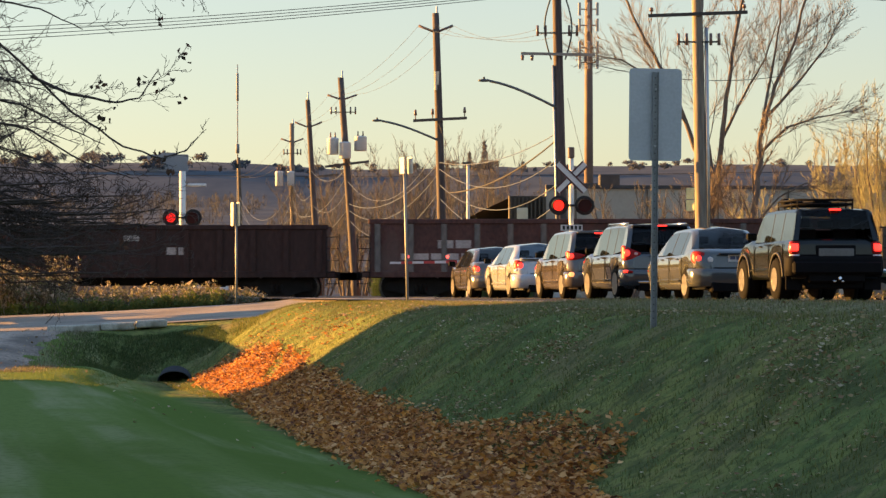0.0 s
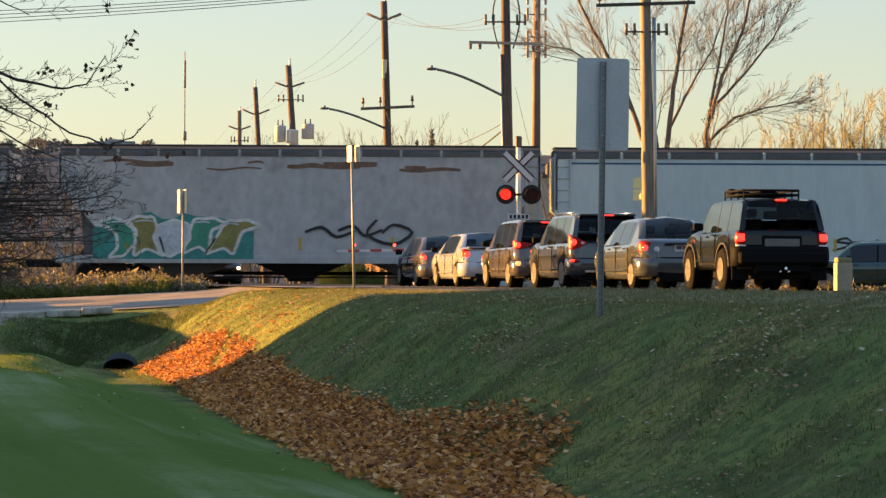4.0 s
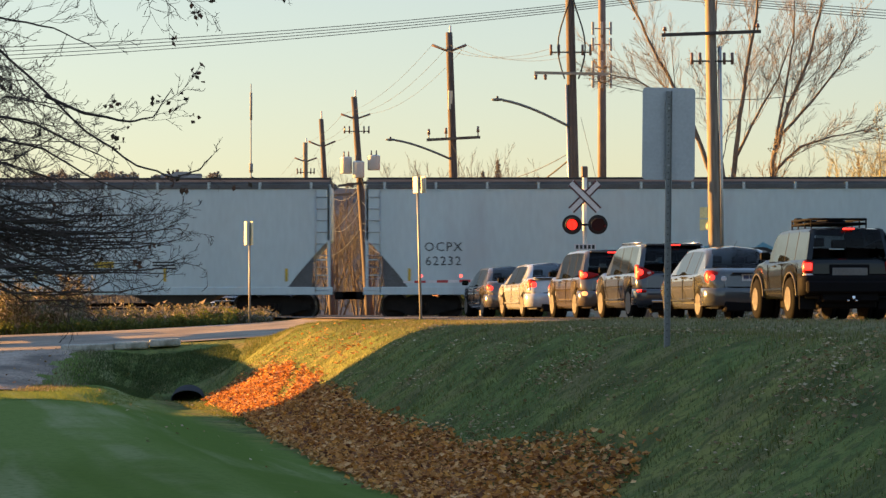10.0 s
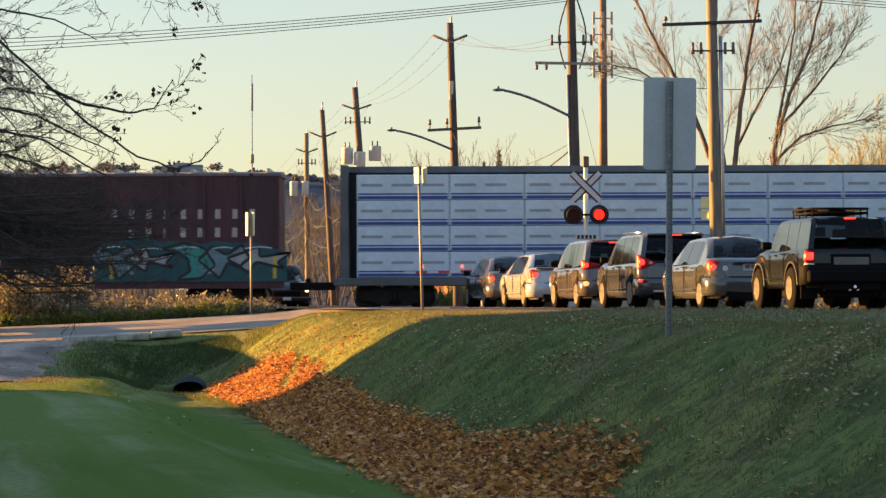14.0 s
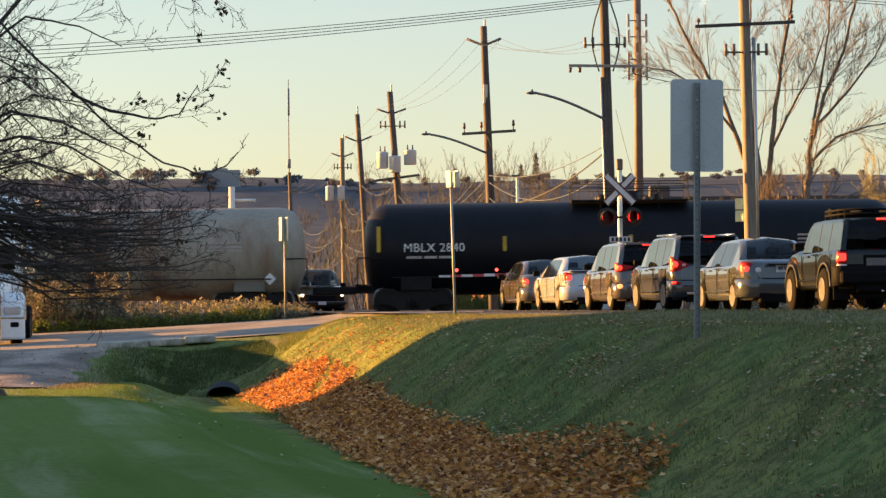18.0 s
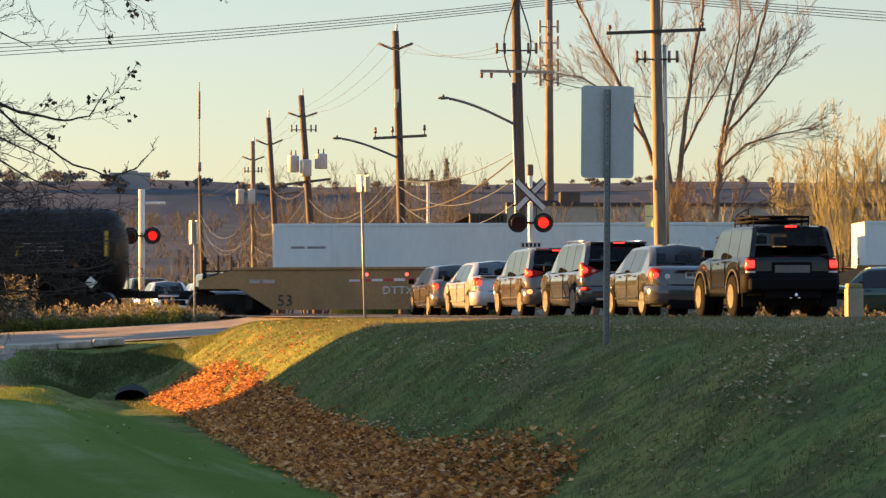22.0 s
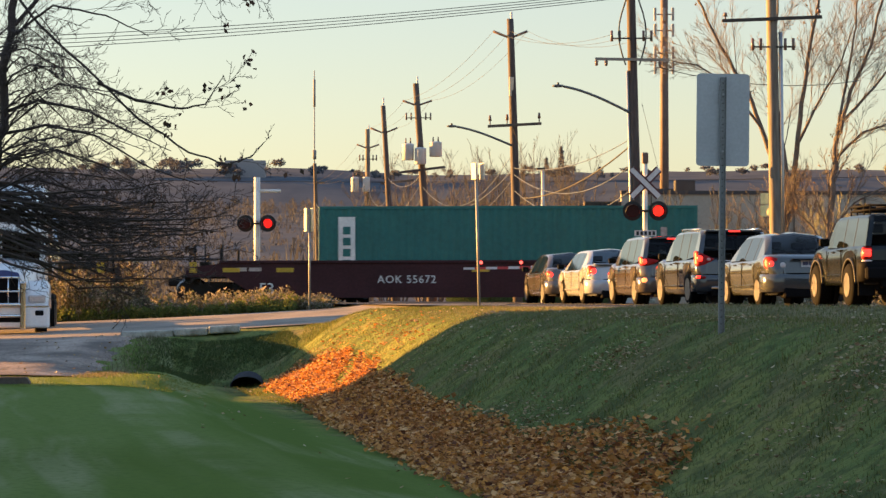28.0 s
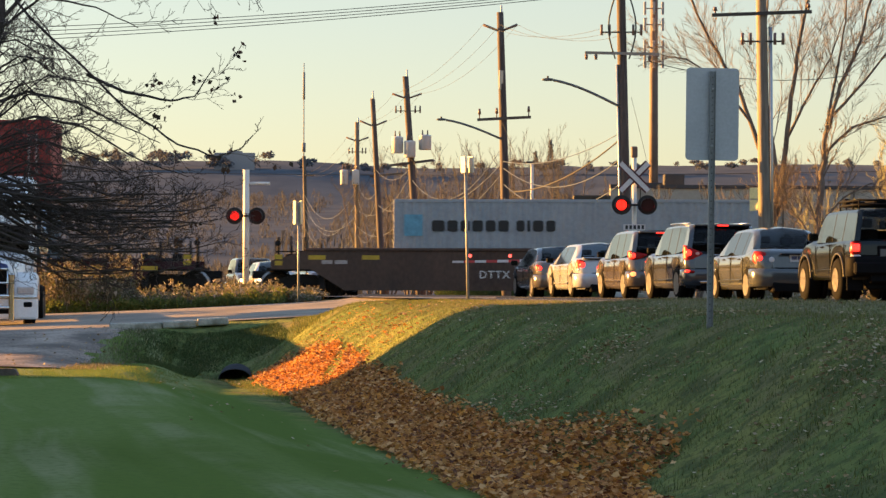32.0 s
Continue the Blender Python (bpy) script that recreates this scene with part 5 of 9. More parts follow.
def gondola(w0, w1, top, body, label, rib_gap=1.05, tags=(), rib_mat=None):
    car, h = railcar("gondola_car", w0, w1, label)
    running_gear(car, h)
    for y in (-1.5, 1.42):
        bm = bmesh.new()
        box(bm, -h + 0.35, h - 0.35, y, y + 0.08, 0.95, top - 0.05)
        part("side_wall", bm, body, car)
    for x in (-h + 0.35, h - 0.45):
        bm = bmesh.new()
        box(bm, x, x + 0.1, -1.42, 1.42, 0.95, top - 0.05)
        part("end_wall", bm, body, car)
    bm = bmesh.new()
    box(bm, -h + 0.45, h - 0.45, -1.42, 1.42, 0.95, 1.05)
    part("floor", bm, body, car)
    for y in (-1.55, 1.4):
        bm = bmesh.new()
        box(bm, -h + 0.3, h - 0.3, y, y + 0.15, top - 0.16, top, 0.02)
        part("top_rail", bm, body, car)
        bm = bmesh.new()
        box(bm, -h + 0.1, h - 0.1, y + 0.02, y + 0.13, 0.8, 1.02, 0.02)
        part("side_sill", bm, body, car)
    bm = bmesh.new()
    slab(bm, [(-0.09, 0.98), (0.09, 0.98), (0.09, top - 0.16), (-0.09, top - 0.16)], -1.57, -1.49)
    rib = part("rib", bm, rib_mat or body, car)
    count = int((2 * h - 1.2) / rib_gap)
    xs = [(-h + 0.6) + k * (2 * h - 1.2) / count for k in range(count + 1)]
    rib.matrix_basis = pose(xs[0], 0, 0)
    for x in xs[1:]:
        share(rib, pose(x, 0, 0))
    for s in (-1, 1):
        bm = bmesh.new()
        for k in range(5):
            tube(bm, (s * (h - 0.15) - 0.2, -1.58, 0.6 + k * 0.38), (s * (h - 0.15) + 0.2, -1.58, 0.6 + k * 0.38), 0.015, seg=6)
        for e in (-0.2, 0.2):
            tube(bm, (s * (h - 0.15) + e, -1.58, 0.5), (s * (h - 0.15) + e, -1.58, 2.2), 0.018, seg=6)
        part("ladder", bm, UNDER, car)
    bm = bmesh.new()
    box(bm, -h + 1.0, h - 1.0, -0.4, 0.4, 0.55, 0.95)
    part("centre_sill", bm, UNDER, car)
    for x0, x1, z, hh, col, words in tags:
        bars(car, x0, x1, z, -1.505, hh, col, words)
    return car, h


def hopper(w0, w1, top, body, label, mark=(), cut=1.35, cut_h=1.55, marks_x=0.0, strips=(), tags=()):
    car, h = railcar("covered_hopper_car", w0, w1, label)
    running_gear(car, h, 1.9)
    sill = 1.12
    e = h - 0.1
    side = [(-e + cut, sill), (e - cut, sill)]
    side += [(e - cut * (1 - f) ** 1.0 * (1 - 0.35 * f * (1 - f)), sill + cut_h * (f ** 0.8)) for f in (0.2, 0.4, 0.6, 0.8, 1.0)]
    side += [(e, top - 0.25), (-e, top - 0.25)]
    side += [(-e + cut * (1 - f) ** 1.0 * (1 - 0.35 * f * (1 - f)), sill + cut_h * (f ** 0.8)) for f in (1.0, 0.8, 0.6, 0.4, 0.2)]
    bm = bmesh.new()
    slab(bm, side, -1.5, 1.5)
    part("body", bm, body, car)
    bm = bmesh.new()
    rings = [[(x, y, z) for y, z in ((-1.5, top - 0.25), (-1.35, top - 0.12), (-0.9, top - 0.02), (0.9, top - 0.02), (1.35, top - 0.12), (1.5, top - 0.25))] for x in (-e, e)]
    loft(bm, rings, smooth=False)
    part("roof", bm, ROOF_GRIME, car, "grimy rounded roof")
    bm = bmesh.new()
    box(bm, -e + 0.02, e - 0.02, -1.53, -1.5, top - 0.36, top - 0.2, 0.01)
    part("roof_edge", bm, SLOPE, car, "dark grey roof edge")
    bm = bmesh.new()
    box(bm, -e, e, -0.4, 0.4, top + 0.02, top + 0.07)
    part("running_board", bm, ROOF_GRIME, car)
    bm = bmesh.new()
    slab(bm, [(-0.035, top - 0.42), (0.035, top - 0.42), (0.035, top - 0.14), (-0.035, top - 0.14)], -1.56, -1.52)
    tick = part("roof_bracket", bm, body, car)
    n = 12
    tick.matrix_basis = pose(-e + 0.6, 0, 0)
    for k in range(1, n):
        share(tick, pose(-e + 0.6 + k * (2 * e - 1.2) / (n - 1), 0, 0))
    bm = bmesh.new()
    box(bm, -h, h, -1.53, -1.42, 0.86, sill, 0.015)
    part("side_sill", bm, body, car)
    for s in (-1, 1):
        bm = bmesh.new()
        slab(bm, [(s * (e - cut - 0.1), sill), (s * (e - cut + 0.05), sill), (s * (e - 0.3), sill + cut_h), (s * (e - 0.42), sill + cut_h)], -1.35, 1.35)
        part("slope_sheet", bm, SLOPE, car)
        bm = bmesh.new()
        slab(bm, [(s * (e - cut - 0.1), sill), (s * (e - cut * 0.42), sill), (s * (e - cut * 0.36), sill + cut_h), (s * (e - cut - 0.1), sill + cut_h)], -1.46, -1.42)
        part("end_bulkhead", bm, SLOPE, car, "sloping end sheet in grey darkened for shade")
        bm = bmesh.new()
        tube(bm, (s * (e - 0.45), -1.47, 0.95), (s * (e - 0.45), -1.47, 2.0), 0.025, seg=6)
        tube(bm, (s * (e - 0.45), -1.47, 2.0), (s * (e - 0.05), -1.47, 2.0), 0.025, seg=6)
        tube(bm, (s * (e - 0.45), -1.47, 1.5), (s * (e - 0.05), -1.47, 1.5), 0.02, seg=6)
        part("platform_rail", bm, body, car)
        bm = bmesh.new()
        box(bm, s * (h - 0.12) - 0.05, s * (h - 0.12) + 0.05, -1.5, -1.4, 0.9, top - 0.2)
        part("corner_post", bm, body, car)
        bm = bmesh.new()
        for k in range(9):
            tube(bm, (s * (h - 0.12) - 0.02, -1.53, 1.0 + k * 0.38), (s * (h - 0.12) + 0.02 - s * 0.42, -1.53, 1.0 + k * 0.38), 0.013, seg=5)
        tube(bm, (s * (h - 0.55), -1.53, 0.95), (s * (h - 0.55), -1.53, top - 0.4), 0.018, seg=6)
        part("ladder", bm, STEEL, car)
        bm = bmesh.new()
        box(bm, s * h - 0.5 if s > 0 else -h, s * h if s > 0 else -h + 0.5, -1.45, 1.45, 0.88, 0.95)
        tube(bm, (s * (h - 0.9), -0.7, 1.15), (s * (h - 0.9), 0.7, 1.15), 0.2, seg=12)
        part("end_platform", bm, UNDER, car)
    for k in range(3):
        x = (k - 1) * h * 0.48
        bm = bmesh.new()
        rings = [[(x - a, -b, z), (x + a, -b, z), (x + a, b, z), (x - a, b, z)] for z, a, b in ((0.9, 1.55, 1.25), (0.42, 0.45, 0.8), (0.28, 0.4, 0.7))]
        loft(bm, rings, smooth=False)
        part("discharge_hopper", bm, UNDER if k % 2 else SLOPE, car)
    bm = bmesh.new()
    tube(bm, (-h + 2, 0.6, 0.55), (h - 2, 0.6, 0.55), 0.06, seg=8)
    tube(bm, (-h + 2.5, -0.9, 0.42), (h - 2.5, -0.9, 0.42), 0.03, seg=6)
    part("brake_pipe", bm, UNDER, car)
    for k, line in enumerate(mark):
        lettering(line, 0.42, -h + marks_x, -1.503, 2.28 - k * 0.46, INK, car, 1.15)
    yellow_strips(car, [-h + 1.5, *strips, h - 1.5], -1.503, 1.3, 0.42, 0.09)
    for x0, x1, z, hh, col, words in tags:
        bars(car, x0, x1, z, -1.503, hh, col, words)
    return car, h


def box_car(w0, w1, top):
    car, h = railcar("boxcar", w0, w1, "maroon weathered steel boxcar with faded white lettering")
    running_gear(car, h)
    bm = bmesh.new()
    box(bm, -h + 0.25, h - 0.25, -1.48, 1.48, 0.95, top - 0.18)
    part("body", bm, MAROON, car)
    bm = bmesh.new()
    rings = [[(x, y, z) for y, z in ((-1.52, top - 0.18), (-1.52, top - 0.1), (0, top + 0.02), (1.52, top - 0.1), (1.52, top - 0.18))] for x in (-h + 0.2, h - 0.2)]
    loft(bm, rings, smooth=False)
    part("roof", bm, mat("boxcar_roof", (0.16, 0.13, 0.13), 0.7, var=0.3), car)
    bm = bmesh.new()
    box(bm, -0.045, 0.045, -1.54, 1.54, top - 0.09, top + 0.06)
    seam = part("roof_rib", bm, mat("roof_rib_pale", (0.45, 0.42, 0.40), 0.6), car)
    seam.matrix_basis = pose(-h + 0.6, 0, 0)
    for k in range(1, 13):
        share(seam, pose(-h + 0.6 + k * (2 * h - 1.2) / 12, 0, 0))
    bm = bmesh.new()
    slab(bm, [(-0.05, 1.0), (0.05, 1.0), (0.05, top - 0.2), (-0.05, top - 0.2)], -1.54, -1.48)
    rib = part("side_post", bm, MAROON, car)
    rib.matrix_basis = pose(-h + 0.3, 0, 0)
    for x in [-h + 1.5, -h + 2.7, -h + 3.9, -h + 5.1, -1.55, 1.75, h - 3.9, h - 2.7, h - 1.5, h - 0.3]:
        share(rib, pose(x, 0, 0))
    door = plate_at(car, "door", -1.3, 1.6, 1.1, top - 0.35, -1.5, mat("door_maroon", (0.05, 0.02, 0.026), 0.75, var=0.3, streak=3), "darker maroon sliding door", 0.05)
    for k in range(4):
        plate_at(door, "door_rib", -1.25, 1.55, 1.5 + k * 0.75, 1.56 + k * 0.75, -1.55, MAROON, depth=0.03)
    plate_at(car, "side_sill", -h + 0.1, h - 0.1, 0.78, 1.0, -1.46, MAROON, depth=0.06)
    # outlined shield emblem, plain
    bm = bmesh.new()
    out = [(-0.68, 0.6), (-0.35, 0.72), (0, 0.6), (0.35, 0.72), (0.68, 0.6), (0.6, 0.1), (0.68, -0.4), (0.3, -0.62), (0, -0.75), (-0.3, -0.62), (-0.68, -0.4), (-0.6, 0.1)]
    rope(bm, [Vector((-h + 3.0 + a, -1.485, 3.05 + b)) for a, b in out + out[:1]], 0.028, 6)
    emblem = part("emblem", bm, DIM_WHITE, car, "faded white shield outline")
    for k, ww in enumerate((0.8, 0.9, 0.35)):
        plate_at(emblem, "lettering_bar", -h + 3.0 - ww / 2, -h + 3.0 + ww / 2, 3.25 - k * 0.36, 3.4 - k * 0.36, -1.48, DIM_WHITE)
    # company name as plain blocks, one per letter
    for row, (x0, count, gap, skip) in enumerate(((2.35, 9, 0.56, ()), (2.9, 7, 0.56, ()))):
        for k in range(count):
            if x0 + k * gap > h - 0.4:
                break
            plate_at(car, "lettering_block", x0 + k * gap, x0 + k * gap + 0.17, 3.05 - row * 0.6, 3.36 - row * 0.6, -1.482, DIM_WHITE)
    lettering("27646", 0.34, -h + 2.0, -1.483, 1.75, DIM_WHITE, car, 1.2)
    bars(car, -h + 5.2, -h + 5.7, 1.75, -1.482, 0.22, DIM_WHITE, [0.4])
    yellow_strips(car, (-h + 0.45, -h + 4.4, 2.35, h - 0.4), -1.56, 1.1, 0.75, 0.11)
    graffiti(car, -h + 1.1, -h + 2.3, 2.0, 3.5, -1.482, ["silver"], "silver", n=2, seed=3)
    graffiti(car, -h + 1.4, 1.0, 0.96, 1.6, -1.56, ["grime"], "grime", None, n=14, seed=9)
    graffiti(car, 1.9, h - 0.3, 1.0, 2.35, -1.56, ["slate", "silver", "teal"], "black", "night", n=5, seed=8)
    return car, h


def centerbeam(w0, w1, top):
    car, h = railcar("centerbeam_flatcar", w0, w1, "centerbeam flatcar with grey frame carrying wrapped lumber")
    running_gear(car, h)
    frame = mat("flatcar_grey", (0.10, 0.105, 0.11), 0.7, var=0.3)
    bm = bmesh.new()
    box(bm, -h, h, -1.42, 1.42, 0.85, 1.1, 0.02)
    part("deck", bm, frame, car)
    bm = bmesh.new()
    box(bm, -h + 0.3, h - 0.3, -0.45, 0.45, top - 0.22, top, 0.03)
    box(bm, -h + 0.3, h - 0.3, -0.05, 0.05, 1.1, top - 0.2)
    part("centre_beam", bm, frame, car)
    for s in (-1, 1):
        bm = bmesh.new()
        slab(bm, [(s * (h - 0.35) - 0.16, 1.0), (s * (h - 0.35) + 0.16, 1.0), (s * (h - 0.35) + 0.12, top), (s * (h - 0.35) - 0.12, top)], -1.4, 1.4)
        part("end_bulkhead", bm, frame, car)
    wrap = mat("white_lumber_wrap", (0.56, 0.66, 0.76), 0.5, var=0.1, scale=1.4, fine=6, bump=0.3)
    stripe = mat("blue_wrap_print", (0.03, 0.07, 0.30), 0.5)
    grey = mat("grey_wrap_print", (0.30, 0.33, 0.40), 0.5)
    x = -h + 0.75
    k = 0
    while x < h - 2.0:
        w = 2.43 if k % 3 else 3.02
        w = min(w, h - 0.75 - x)
        for tier in range(4):
            if tier == 3 and x > h - 5.5 and x < h - 4.0:
                continue
            z0 = 1.12 + tier * 0.84
            bm = bmesh.new()
            box(bm, -w / 2 + 0.004, w / 2 - 0.004, -1.36, -0.1, 0, 0.825, 0.025, 2)
            b = tagged(part("lumber_bundle", bm, wrap), "white plastic-wrapped lumber bundle with blue print", "lumber bundle", "lumber bundles")
            ROLLING.append((b, (w0 + w1) / 2 + x + w / 2, z0))
            for z, hh, m in ((0.03, 0.10, stripe), (0.17, 0.05, stripe)):
                plate_at(b, "printed_stripe", -w / 2 + 0.05, w / 2 - 0.05, z, z + hh, -1.361, m)
            for q in range(max(1, int(w / 1.0))):
                plate_at(b, "lettering_bar", -w / 2 + 0.15 + q * 1.0, -w / 2 + 0.85 + q * 1.0, 0.44, 0.53, -1.361, grey)
        x += w + 0.012
        k += 1
    return car, h


def tank_car(w0, w1, top, body, label, mark="", mark_x=2.2, strips=5, rail=True):
    car, h = railcar("tank_car", w0, w1, label)
    running_gear(car, h, 1.9)
    r = 1.52
    zc = top - r
    e = h - 0.25
    bm = bmesh.new()
    rings = []
    for x, k in ((-e, 0.02), (-e + 0.04, 0.45), (-e + 0.16, 0.72), (-e + 0.36, 0.9), (-e + 0.6, 0.98), (-e + 0.85, 1.0), (e - 0.85, 1.0), (e - 0.6, 0.98), (e - 0.36, 0.9), (e - 0.16, 0.72), (e - 0.04, 0.45), (e, 0.02)):
        rings.append([(x, r * k * math.cos(a), zc + r * k * math.sin(a)) for a in np.linspace(0, math.tau, 36, endpoint=False)])
    loft(bm, rings)
    part("tank_shell", bm, body, car)
    for x in (-e * 0.5, 0.0, e * 0.5):
        bm = bmesh.new()
        rings = [[(xx, (r + 0.008) * math.cos(a), zc + (r + 0.008) * math.sin(a)) for a in np.linspace(0, math.tau, 36, endpoint=False)] for xx in (x - 0.03, x + 0.03)]
        loft(bm, rings, cap=False)
        part("weld_band", bm, body, car)
    bm = bmesh.new()
    box(bm, -h, h, -0.35, 0.35, 0.75, 1.0)
    for s in (-1, 1):
        box(bm, s * (h - 2.0) - 0.5, s * (h - 2.0) + 0.5, -1.2, 1.2, 0.85, 1.25)
        box(bm, s * h - 0.35 if s > 0 else -h, s * h if s > 0 else -h + 0.35, -1.35, 1.35, 0.98, 1.04)
    part("underframe", bm, UNDER if rail else mat("tan_frame", (0.2, 0.18, 0.15), 0.7), car)
    bm = bmesh.new()
    tube(bm, (0, 0, top - 0.1), (0, 0, top + 0.32), 0.36, seg=18)
    part("dome", bm, body, car)
    for k in (-0.9, 0.95):
        bm = bmesh.new()
        tube(bm, (k, 0, top - 0.05), (k, 0, top + 0.24), 0.12, seg=10)
        part("valve", bm, body, car)
    if rail:
        rails = [((x, y, top - 0.5), (x, y, top + 0.62), "rail_post") for y in (-1.0, 1.0) for x in (-1.9, -0.95, 0, 0.95, 1.9)]
        rails += [((-1.9, y, top + z), (1.9, y, top + z), "handrail") for y in (-1.0, 1.0) for z in (0.38, 0.62)]
        rails += [((x, -1.0, top + z), (x, 1.0, top + z), "handrail") for x in (-1.9, 1.9) for z in (0.38, 0.62)]
        for a, b, nm in rails:
            bm = bmesh.new()
            tube(bm, a, b, 0.015, seg=6)
            part(nm, bm, UNDER, car)
        bm = bmesh.new()
        box(bm, -1.9, 1.9, -1.05, 1.05, top - 0.02, top + 0.03)
        part("platform", bm, UNDER, car)
    for s in (-1, 1):
        bm = bmesh.new()
        tube(bm, (s * (h - 0.1), -1.4, 1.0), (s * (h - 0.1), -1.4, 1.9), 0.025, seg=6)
        tube(bm, (s * (h - 0.1), -1.4, 1.9), (s * (h - 1.0), -1.45, 1.9), 0.025, seg=6)
        part("end_rail", bm, UNDER, car)
    bm = bmesh.new()
    tube(bm, (-e + 1, -1.58, 1.25), (e - 1, -1.58, 1.25), 0.025, seg=6)
    part("side_handrail", bm, UNDER, car)
    for k in range(strips):
        x = -e + 0.55 + k * (2 * e - 1.1) / (strips - 1)
        plate_at(car, "reflector", x - 0.06, x + 0.06, zc - 0.1, zc + 0.38 + (0.35 if k in (0, strips - 1) else 0), -r - 0.004, YELLOW, depth=0.01)
    if mark:
        lettering(mark, 0.4, -h + mark_x, -r - 0.012, zc - 0.1, WHITE if rail else INK, car, 1.05)
        bars(car, -h + mark_x - 0.9, -h + mark_x + 0.7, zc - 0.32, -r + 0.02, 0.08, DIM_WHITE, [0.5, 0.4, 0.4])
    for q, z in enumerate((0.3, 0.17, 0.04)):
        bars(car, h - 3.6, h - 2.2, zc + z, -r + 0.005 * q, 0.06, DIM_WHITE, [0.45, 0.3, 0.5])
    bm = bmesh.new()
    slab(bm, [(h - 1.5, 1.25), (h - 1.3, 1.05), (h - 1.1, 1.25), (h - 1.3, 1.45)], -1.52, -1.5)
    part("placard", bm, WHITE, car)
    return car, h


def well_car(w0, w1, body, label, deep=2.3, side_top=1.62, ribs=False, num="", mark="", mark_at=(0, 1.05), graf=None, strips=True):
    car, h = railcar("well_car", w0, w1, label)
    a, b = h - deep, h - deep + 0.75
    for y in (-1.5, 1.4):
        bm = bmesh.new()
        pts = [(-h + 0.25, 1.02), (-b, 1.02), (-a + 0.35, 0.34), (a - 0.35, 0.34), (b, 1.02), (h - 0.25, 1.02), (h - 0.25, 1.30), (b + 0.2, side_top), (-b - 0.2, side_top), (-h + 0.25, 1.30)]
        slab(bm, pts, y, y + 0.1)
        part("side_wall", bm, body, car)
        bm = bmesh.new()
        box(bm, -b - 0.2, b + 0.2, y - 0.05, y + 0.15, side_top, side_top + 0.1, 0.02)
        part("top_chord", bm, body, car)
    bm = bmesh.new()
    box(bm, -a + 0.3, a - 0.3, -1.4, 1.4, 0.34, 0.42)
    for s in (-1, 1):
        box(bm, s * (h - deep / 2) - deep / 2 + 0.1, s * (h - deep / 2) + deep / 2 - 0.1, -1.38, 1.38, 0.98, 1.08)
        box(bm, s * (a + 0.4) - 0.1, s * (a + 0.4) + 0.1, -1.4, 1.4, 0.36, 1.5)
    part("floor", bm, UNDER, car)
    if ribs:
        bm = bmesh.new()
        slab(bm, [(-0.09, 0.4), (0.09, 0.4), (0.09, side_top), (-0.09, side_top)], -1.58, -1.5)
        rib = part("rib", bm, RIB_GREY, car)
        n = 11
        rib.matrix_basis = pose(-a, 0, 0)
        for k in range(1, n):
            share(rib, pose(-a + k * 2 * a / (n - 1), 0, 0))
    for s in (-1, 1):
        bogie(car, s * (h - 1.2))
        coupler(car, s * (h - 0.25), s)
        bm = bmesh.new()
        for k in range(3):
            tube(bm, (s * (h - 0.4) - 0.5 * k * s, -1.46, 1.05), (s * (h - 0.4) - 0.5 * k * s, -1.46, 1.95 + 0.15 * (k == 1)), 0.03, seg=6)
        tube(bm, (s * (h - 0.4), -1.46, 1.6), (s * (h - 1.4), -1.46, 1.6), 0.025, seg=6)
        part("grab_rail", bm, UNDER, car)
        bm = bmesh.new()
        tube(bm, (s * (h - 0.35), 0.2, 1.1), (s * (h - 0.35), 0.2, 2.1), 0.05, seg=8)
        tube(bm, (s * (h - 0.35), 0.1, 1.9), (s * (h - 0.35), 0.0, 1.9), 0.1, seg=14)
        part("hand_brake", bm, UNDER, car)
        bm = bmesh.new()
        tube(bm, (s * (h - 1.0), -1.05, 1.22), (s * (h - 1.9), -1.05, 1.22), 0.17, seg=12)
        part("air_reservoir", bm, UNDER, car)
        bm = bmesh.new()
        box(bm, s * (h - 0.85) - 0.16, s * (h - 0.85) + 0.16, -1.3, -0.8, 1.08, 1.52, 0.03)
        part("brake_valve", bm, UNDER, car)
        for k, (dx, top_z) in enumerate(((0.7, 1.85), (1.15, 2.12), (1.7, 1.92))):
            bm = bmesh.new()
            tube(bm, (s * (h - dx), 1.2, 1.05), (s * (h - dx), 1.2, top_z), 0.045, seg=8)
            part("stanchion", bm, UNDER, car)
        bm = bmesh.new()
        rope(bm, [Vector((s * (h - 0.25), -0.4, 1.0)), Vector((s * (h + 0.05), -0.42, 0.62)), Vector((s * (h + 0.3), -0.42, 0.5)), Vector((s * (h + 0.5), -0.4, 0.62))], 0.03, 6)
        part("air_hose", bm, UNDER, car)
    for x in (-b + 0.2, -a + 1.2, 0, a - 1.2, b - 0.2) if strips else ():
        plate_at(car, "reflector", x - 0.28, x + 0.28, side_top - 0.28, side_top - 0.14, -1.502, YELLOW, depth=0.008)
    for s in (-1, 1):
        for z in (1.05, 1.25) if strips else ():
            plate_at(car, "reflector", s * (h - 0.5) - 0.12, s * (h - 0.5) + 0.12, z + 0.1, z + 0.25, -1.502, YELLOW, depth=0.008)
        bars(car, s * (a - 0.2) - 0.6, s * (a - 0.2) + 0.5, 1.2, -1.502, 0.12, DIM_WHITE, [0.35, 0.4])
    if num:
        lettering(num, 0.52, -h + (3.06 if body is WELL_YELLOW else 2.9), -1.505, 0.46, INK if body is WELL_YELLOW else WHITE, car)
    if mark:
        lettering(mark, 0.36, mark_at[0], -1.505, mark_at[1] - 0.31, WHITE, car, 1.1)
    if graf:
        graffiti(car, *graf)
    return car, h


